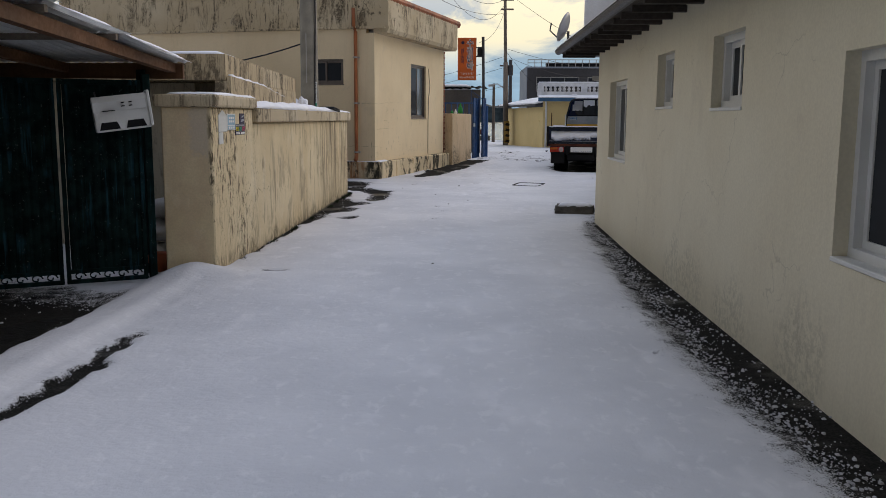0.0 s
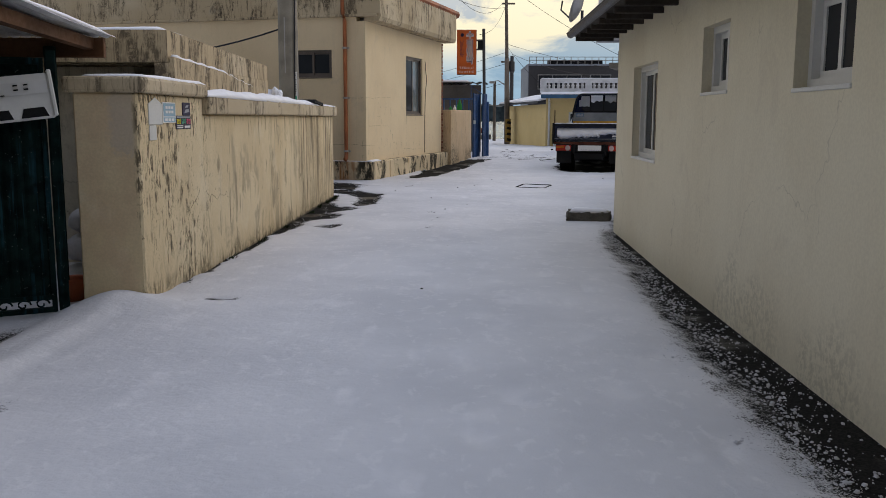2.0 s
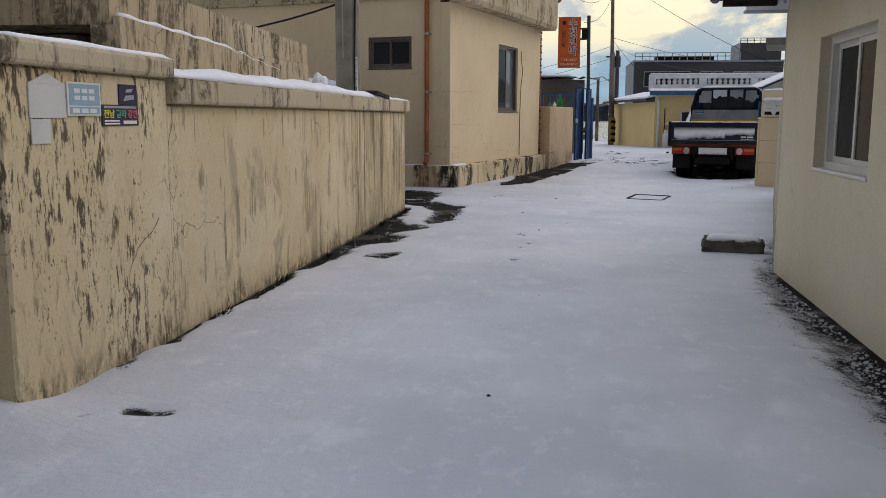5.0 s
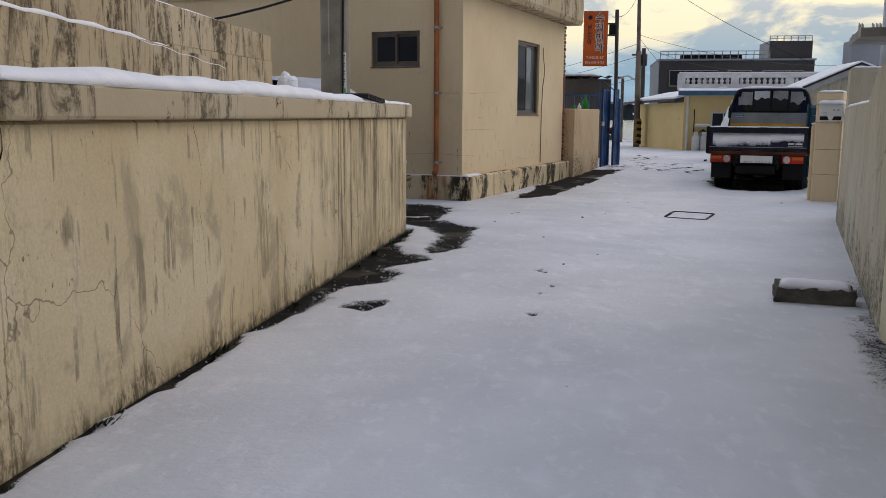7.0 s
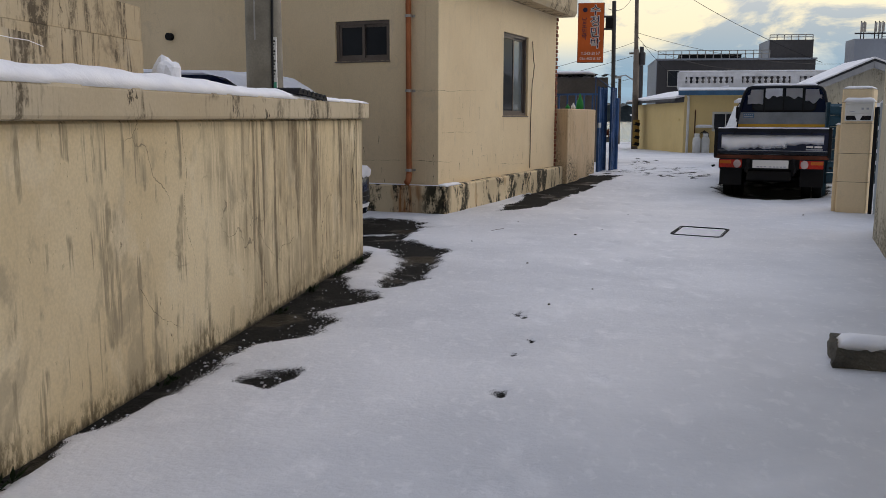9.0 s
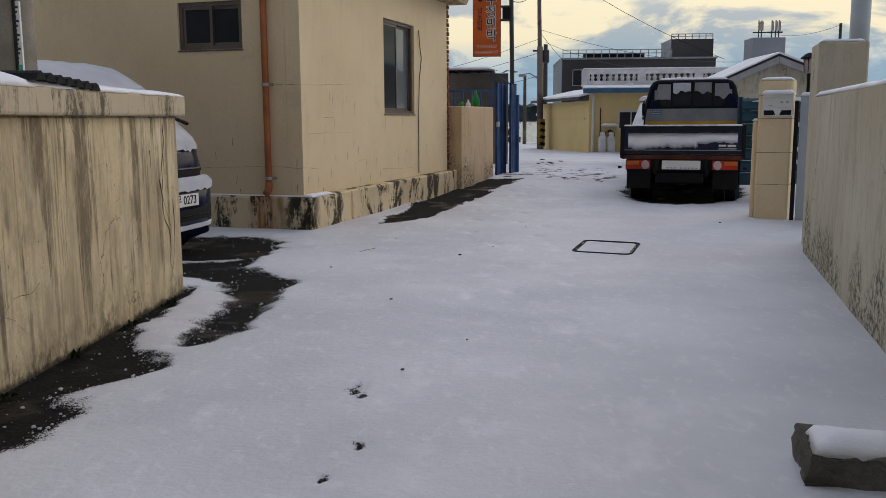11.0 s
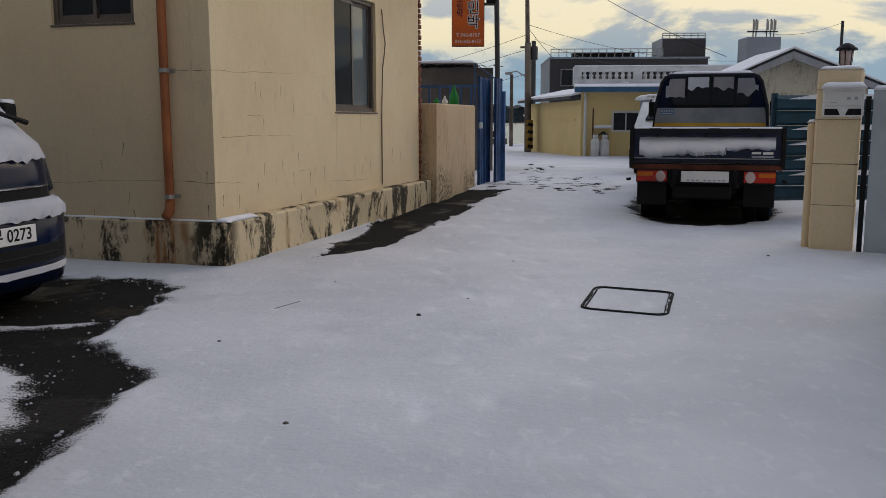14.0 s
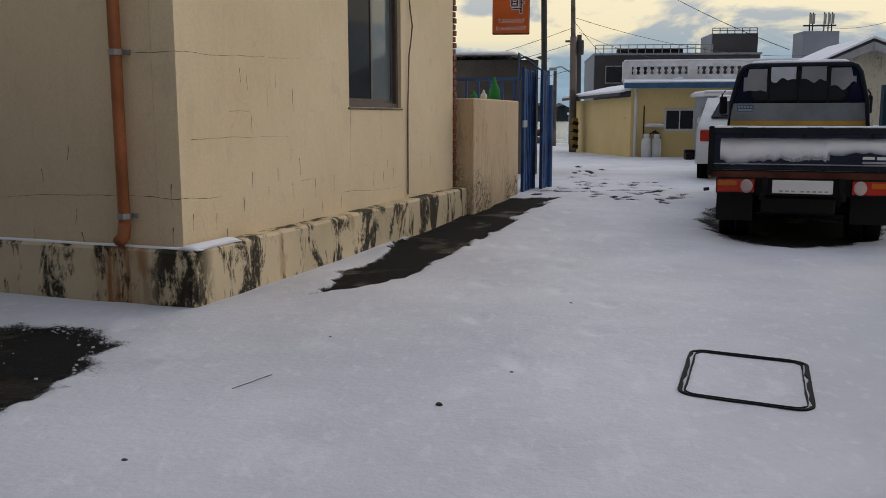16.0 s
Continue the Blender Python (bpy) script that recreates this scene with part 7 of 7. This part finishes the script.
# ---- yellow house at the bend ----
def yellow_house():
    h = thing("house", (6.5, 44.5, gz(6.5, 44)), "yellow rendered house with snowy roof and white balustrade", "house")
    hole = (1.05, 2.05, 0.88, 1.62)
    d = Matrix.Translation((3.85, 42.7, -0.2)) @ pose(0, 0, 0, 0, 0, -3)
    b = wall_with_holes(0.0, 8.0, -0.3, 2.27, [hole], 0.2)
    b.transform(Matrix.Diagonal((1, -1, 1, 1)))
    part("front_wall", _moved(b, d), YELLOW_WALL, h)
    # room darkness behind the window, put in as a black block
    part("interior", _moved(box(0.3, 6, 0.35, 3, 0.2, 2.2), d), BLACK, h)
    w = window_unit("window", d @ Matrix(((1, 0, 0, 1.55), (0, -1, 0, 0.04), (0, 0, 1, 1.25), (0, 0, 0, 1))), 1.0, 0.74, 0.1, WHITE_PVC)
    w.matrix_basis = basis(h).inverted() @ w.matrix_basis
    w.parent = h
    del w["category"], w["kind"]
    # bent yard wall running on towards the sea
    e = Matrix.Translation((3.85, 42.7, -0.2)) @ pose(0, 0, 0, 0, 0, 9)
    part("lane_wall", _moved(box(-0.0, 0.25, 0.0, 9.0, -0.4, 1.98), e), YELLOW_WALL, h)
    part("band", _moved(box(-0.03, 0.0, 0.6, 8.6, 1.28, 1.34), e), YELLOW_WALL, h)
    part("lean_roof", _moved(prism([(-0.35, 0.1, 2.02), (1.7, 0.1, 2.45), (1.7, 0.1, 2.53), (-0.35, 0.1, 2.12)], (0, 9.1, 0)), e), TILE, h)
    part("snow", _moved(prism([(-0.30, 0.1, 2.125), (1.7, 0.1, 2.535), (1.7, 0.1, 2.62), (-0.30, 0.1, 2.20)], (0, 9.1, 0)), e), SNOW, h, "snow on the lean roof")
    part("fascia", _moved(box(-0.25, 8.3, -0.42, -0.34, 2.24, 2.41), d), BLUE_FASCIA, h, "blue fascia board")
    part("eave", _moved(box(-0.2, 8.3, -0.34, 0.3, 2.275, 2.37), d), WHITE_PAINT, h)
    part("snow", _moved(prism([(-0.2, -0.42, 2.45), (-0.2, 0.9, 2.58), (-0.2, 0.9, 2.48), (-0.2, -0.42, 2.412)], (8.5, 0, 0)), d), SNOW, h, "snow on the eave")
    part("upper_wall", _moved(box(-0.2, 8.3, 0.9, 1.1, 2.37, 2.56), d), WHITE_PAINT, h)
    # balustrade of turned balusters between rails
    bl = part("balustrade", _moved(box(-0.25, 8.3, 0.80, 1.0, 2.50, 2.72), d), WHITE_PAINT, h, "white concrete balustrade")
    part("top_rail", _moved(box(-0.25, 8.3, 0.78, 1.02, 2.98, 3.14), d), WHITE_PAINT, bl)
    for k in range(4):
        x = -0.25 + k * 2.1
        part("pier", _moved(box(x, x + 0.30, 0.79, 1.01, 2.72, 2.98), d), WHITE_PAINT, bl)
    me = None
    for k in range(3):
        for i in range(8):
            x = 0.16 + k * 2.1 + i * 0.222
            m = d @ Matrix.Translation((x, 0.9, 2.72))
            if me is None:
                o = part("baluster", lathe([(0.05, 0), (0.075, 0.02), (0.05, 0.06), (0.085, 0.13), (0.05, 0.19), (0.04, 0.22), (0.07, 0.245), (0.05, 0.26)], sides=8), WHITE_PAINT, bl, local=True, smooth=True)
                me = o.data
            else:
                o = new("baluster", me)
                o.parent = bl
            o.matrix_basis = basis(bl).inverted() @ m
    part("snow", _moved(box(-0.2, 8.3, 0.79, 1.01, 3.14, 3.20, 0.02), d), SNOW, bl)
    part("upper_room", _moved(box(1.0, 8.3, 1.6, 5.0, 2.4, 3.05), d), DARK_BUILDING, h)
    # pipe, meter shelf
    dp = part("drainpipe", _moved(tube([(0.10, -0.30, 2.25), (0.14, -0.10, 2.16), (0.15, -0.06, 2.0), (0.15, -0.06, 0.05)], 0.05, 8), d), WHITE_PVC, h, "pale plastic drainpipe")
    part("gas_pipe", _moved(tube([(0.42, -0.03, 0.6), (0.42, -0.03, 1.7)], 0.02, 6), d), RUST, h)
    part("shelf", _moved(box(0.45, 1.05, -0.30, 0.0, 1.02, 1.07), d), WHITE_PAINT, h)
    part("snow", _moved(snow_pad(0.43, 1.07, -0.32, 0.0, 1.068, 0.06, 81, 0.06), d), SNOW, h, smooth=True)
    part("regulator", _moved(lathe([(0.05, 0), (0.09, 0.03), (0.09, 0.10), (0.04, 0.13)], (0.80, -0.10, 0.75), 10), d), STEEL, h)
    part("hose", _moved(tube([(0.55, -0.15, 0.55), (0.62, -0.14, 0.80), (0.78, -0.12, 0.90), (0.92, -0.13, 0.80), (0.95, -0.15, 0.55)], 0.02, 6), d), BLACK, h)
    for x in (0.50, 0.82):
        o = d @ Vector((x, -0.24, 0))
        t = thing("gas_cylinder", (o.x, o.y, gz(o.x, o.y)), "white gas cylinder standing against the yellow wall", "gas cylinder", "gas cylinders by the yellow house")
        part("body", lathe([(0.12, 0.0), (0.155, 0.03), (0.155, 0.52), (0.13, 0.60), (0.06, 0.65)], sides=16), PORCELAIN, t, local=True, smooth=True)
        part("collar", lathe([(0.085, 0.63), (0.095, 0.64), (0.095, 0.76), (0.085, 0.76)], sides=12), PORCELAIN, t, local=True)
    t = thing("storage_hut", (6.3, 40.2, gz(6.3, 40)), "pale grey panel hut with a snowy flat roof", "hut")
    part("wall", box(5.60, 7.6, 39.4, 41.2, -0.35, 1.72), GREY_CLADDING, t)
    part("door", box(5.585, 5.60, 39.65, 40.25, -0.15, 1.45), ZINC_PANEL, t)
    part("window", box(6.25, 6.8, 39.385, 39.40, 0.8, 1.4), GLASS, t)
    part("roof", box(5.45, 7.7, 39.3, 41.3, 1.72, 1.82, 0.02), WHITE_PAINT, t)
    part("snow", snow_pad(5.45, 7.7, 39.3, 41.3, 1.818, 0.07, 83, 0.12), SNOW, t, smooth=True)
    for i, (x, y, s) in enumerate(((5.30, 40.3, 0.28), (5.22, 39.9, 0.20))):
        tagged(part("crate", box(x - s / 2, x + s / 2, y - s / 2, y + s / 2, gz(x, y), gz(x, y) + s * 1.1, 0.02), BLACK), "dark plastic crate beside the hut", "crate")


yellow_house()


# ---- far buildings ----
def far_block():
    h = thing("office_building", (12.3, 88, -0.5), "charcoal two-storey building with roof railings", "building")
    part("wall", box(6.05, 18.6, 84.2, 94, -1.2, 5.9), DARK_BUILDING, h)
    part("side_wall", box(5.98, 6.05, 84.15, 94, -1.2, 5.9), GREY_CLADDING, h, "pale grey flank")
    part("roof_edge", box(5.95, 18.7, 84.1, 94, 5.9, 6.05), GREY_CLADDING, h)
    for x0, x1 in ((6.9, 10.9), (11.7, 13.6), (14.5, 17.8)):
        w = part("window", box(x0, x1, 84.10, 84.21, 3.75, 5.1), ALU, h)
        k = max(2, int((x1 - x0) / 1.1))
        for i in range(k):
            a = x0 + 0.06 + i * (x1 - x0 - 0.06) / k
            part("pane", box(a, a + (x1 - x0 - 0.06) / k - 0.06, 84.06, 84.11, 3.82, 5.03), GLASS, w)
    part("stair_tower", box(14.98, 18.4, 84.4, 88.5, 6.0, 7.50), DARK_BUILDING, h)
    part("stair_flank", box(14.92, 14.98, 84.4, 88.5, 6.0, 7.50), GREY_CLADDING, h)
    def rail(x0, x1, y, z, posts, high=0.62):
        for k in range(posts + 1):
            x = x0 + (x1 - x0) * k / posts
            part("rail_post", box(x - 0.03, x + 0.03, y - 0.03, y + 0.03, z, z + high), ALU, h)
        for dz in (high / 2, high - 0.02):
            part("rail_bar", box(x0, x1, y - 0.03, y + 0.03, z + dz, z + dz + 0.06), ALU, h)
    rail(6.1, 15.0, 84.2, 6.05, 14)
    rail(15.0, 18.35, 84.5, 7.50, 6, 0.40)
    part("roof_unit", box(8.0, 13.0, 85.5, 87.0, 6.05, 6.5), BLACK, h)
    t = thing("water_tower", (20.1, 75, -0.5), "grey roof tower with antenna masts", "tower")
    part("shaft", box(18.9, 21.2, 75, 77.2, -0.8, 6.75), GREY_CLADDING, t)
    for x in (19.42, 19.62, 20.35, 20.62, 20.85):
        m = part("antenna", tube([(x, 75.5, 6.7), (x, 75.5, 8.0)], 0.04, 6), STEEL, t)
        part("panel", box(x - 0.08, x + 0.08, 75.3, 75.42, 7.25, 7.9), ALU, m)
    part("crossbar", box(19.0, 21.1, 75.4, 75.5, 7.1, 7.2), STEEL, t)
    t = thing("mast", (18.6, 58, -0.3), "thin dark pole beyond the gabled house", "pole")
    part("pole", tube([(0, 0, 0), (0, 0, 6.3)], 0.08, 8), STEEL, t, local=True)


far_block()


# ---- poles, wires, lamp on the lane to the sea ----
def far_poles():
    t = thing("utility_pole", (2.39, 49.0, gz(2.4, 49) - 0.1), "tall weathered utility pole with crossarms and street lamp", "utility pole")
    part("pole", tube([(0, 0, 0), (-0.05, 0, 4.6)], 0.15, 12, taper=0.13), OLD_WOOD, t, local=True, smooth=True)
    part("pole", tube([(0.05, 0.3, 0), (-0.12, 0.3, 8.1)], 0.12, 12, taper=0.08), OLD_WOOD, t, local=True, smooth=True)
    sl = part("lamp_arm", tube([(-0.1, 0, 3.2), (-0.5, -0.1, 3.45), (-0.75, -0.1, 3.40)], 0.03, 6), ALU, t, local=True)
    part("lamp_head", box(-0.98, -0.68, -0.18, -0.02, 3.30, 3.42, 0.03, seg=2), ALU, sl, local=True)
    for z in (7.4, 7.9, 4.4):
        part("crossarm", box(-0.35, 0.35, 0.2, 0.3, z, z + 0.08), OLD_WOOD, t, local=True)
    part("transformer", lathe([(0.12, 3.9), (0.14, 3.95), (0.14, 4.4), (0.12, 4.45)], (0.22, 0.0, 0.0), 12), STEEL, t, local=True)
    gd = part("guard", tube([(0.03, -0.02, 0.25), (0.03, -0.02, 1.45)], 0.165, 14), DULL_YELLOW, t, "yellow and black guard sleeve", True)
    for k in range(4):
        part("stripe", _moved(tube([(0, 0, 0.0), (0, 0, 0.14)], 0.170, 14), Matrix.Translation((0.03, -0.02, 0.30 + k * 0.30)) @ pose(0, 0, 0, 0, 14, 0)), BLACK, gd, local=True)
    t = thing("utility_pole", (2.78, 52.3, gz(3, 52) - 0.1), "slim dark utility pole behind the taller one", "utility pole")
    part("pole", tube([(0, 0, 0), (0, 0, 5.0)], 0.13, 10, taper=0.10), STEEL, t, local=True)
    t = thing("utility_pole", (2.2, 63.0, gz(2.2, 63) - 0.1), "distant utility pole near the shore", "utility pole")
    part("pole", tube([(0, 0, 0), (0, 0, 4.2)], 0.12, 10, taper=0.09), OLD_WOOD, t, local=True)

    def wire(p, q, sag, r=0.009):
        pts = [Vector(p).lerp(Vector(q), k / 16) - Vector((0, 0, sag * 4 * (k / 16) * (1 - k / 16))) for k in range(17)]
        tagged(part("overhead_wire", tube(pts, r, 4), CABLE), "black overhead wire between the poles", "wire", "overhead wires")
    top = (2.30, 49.2, 7.9)
    for k, (q, sag) in enumerate((((-1.4, 24.0, 6.6), 0.9), ((-1.8, 24.0, 6.4), 1.0), ((-1.0, 26.0, 5.6), 1.2), ((0.5, 27.3, 3.5), 0.4), ((-2.0, 24.3, 5.2), 0.5))):
        wire((top[0], top[1], top[2] - 0.25 * k), q, sag)
    wire((2.33, 49.2, 5.0), (15.0, 60.0, 4.2), 0.5)
    wire((2.33, 49.2, 4.6), (-14.0, 60.0, 3.0), 0.9)
    wire((2.33, 49.2, 4.0), (-16.0, 64.0, 2.4), 0.8)
    wire((2.33, 49.2, 3.0), (-12.0, 70.0, 1.0), 0.3)
    wire((2.33, 49.2, 4.9), (4.6, 49.0, 2.6), 0.2)
    wire((2.78, 52.3, 4.7), (9.0, 60.0, 3.9), 0.3)
    wire((2.33, 49.2, 8.0), (9.0, 43.7, 3.30), 0.3, 0.010)
    wire((18.55, 58.0, 5.9), (19.8, 75.5, 7.2), 0.4, 0.010)


far_poles()


# ---- shore ----
def shore():
    t = thing("harbour_hut", (4.2, 66, -0.5), "small pale hut at the end of the lane", "hut")
    part("wall", box(3.25, 5.2, 65, 68, -0.7, 1.3), GREY_CLADDING, t)
    part("roof", box(3.15, 5.3, 64.9, 68.1, 1.3, 1.42), SNOW, t)
    t = thing("winch", (1.5, 72, gz(1.5, 72)), "rusty red harbour winch on a stone block", "winch")
    part("base", box(-0.55, 0.75, -0.4, 0.4, -0.1, 0.42, 0.03), STONE, t, local=True)
    part("drum", tube([(-0.25, 0, 0.72), (0.35, 0, 0.72)], 0.22, 12), RUST, t, local=True)
    for x in (-0.30, 0.36):
        part("cheek", box(x, x + 0.06, -0.25, 0.25, 0.40, 1.0, 0.02), RUST, t, local=True)
    b = bmesh.new()
    n = 160
    rows = []
    for s in (0, 1):
        row = []
        for i in range(n + 1):
            x = -260 + 400 * i / n
            hh = 13 * max(0.0, 1 - abs((x + 40) / 200) ** 2) * (0.75 + 0.35 * noise.noise((x * 0.02, 0, 3))) + 2.2 * noise.noise((x * 0.13, 1, 3)) + 1.1 * noise.noise((x * 0.5, 2, 3))
            hh *= 1.0 if x < 35 else max(0.0, 1 - (x - 35) / 40)
            row.append(b.verts.new((x, 700 + 60 * s, max(-2.0, hh if s == 0 else hh * 1.25))))
        rows.append(row)
    base = [b.verts.new((v.co.x, 690, -2.5)) for v in rows[0]]
    for a, c in ((base, rows[0]), (rows[0], rows[1])):
        for i in range(n):
            b.faces.new((a[i], a[i + 1], c[i + 1], c[i]))
    tagged(part("far_headland", b, FAR_WOODS), "dark wooded headland across the water", "headland", kind="structure")


shore()
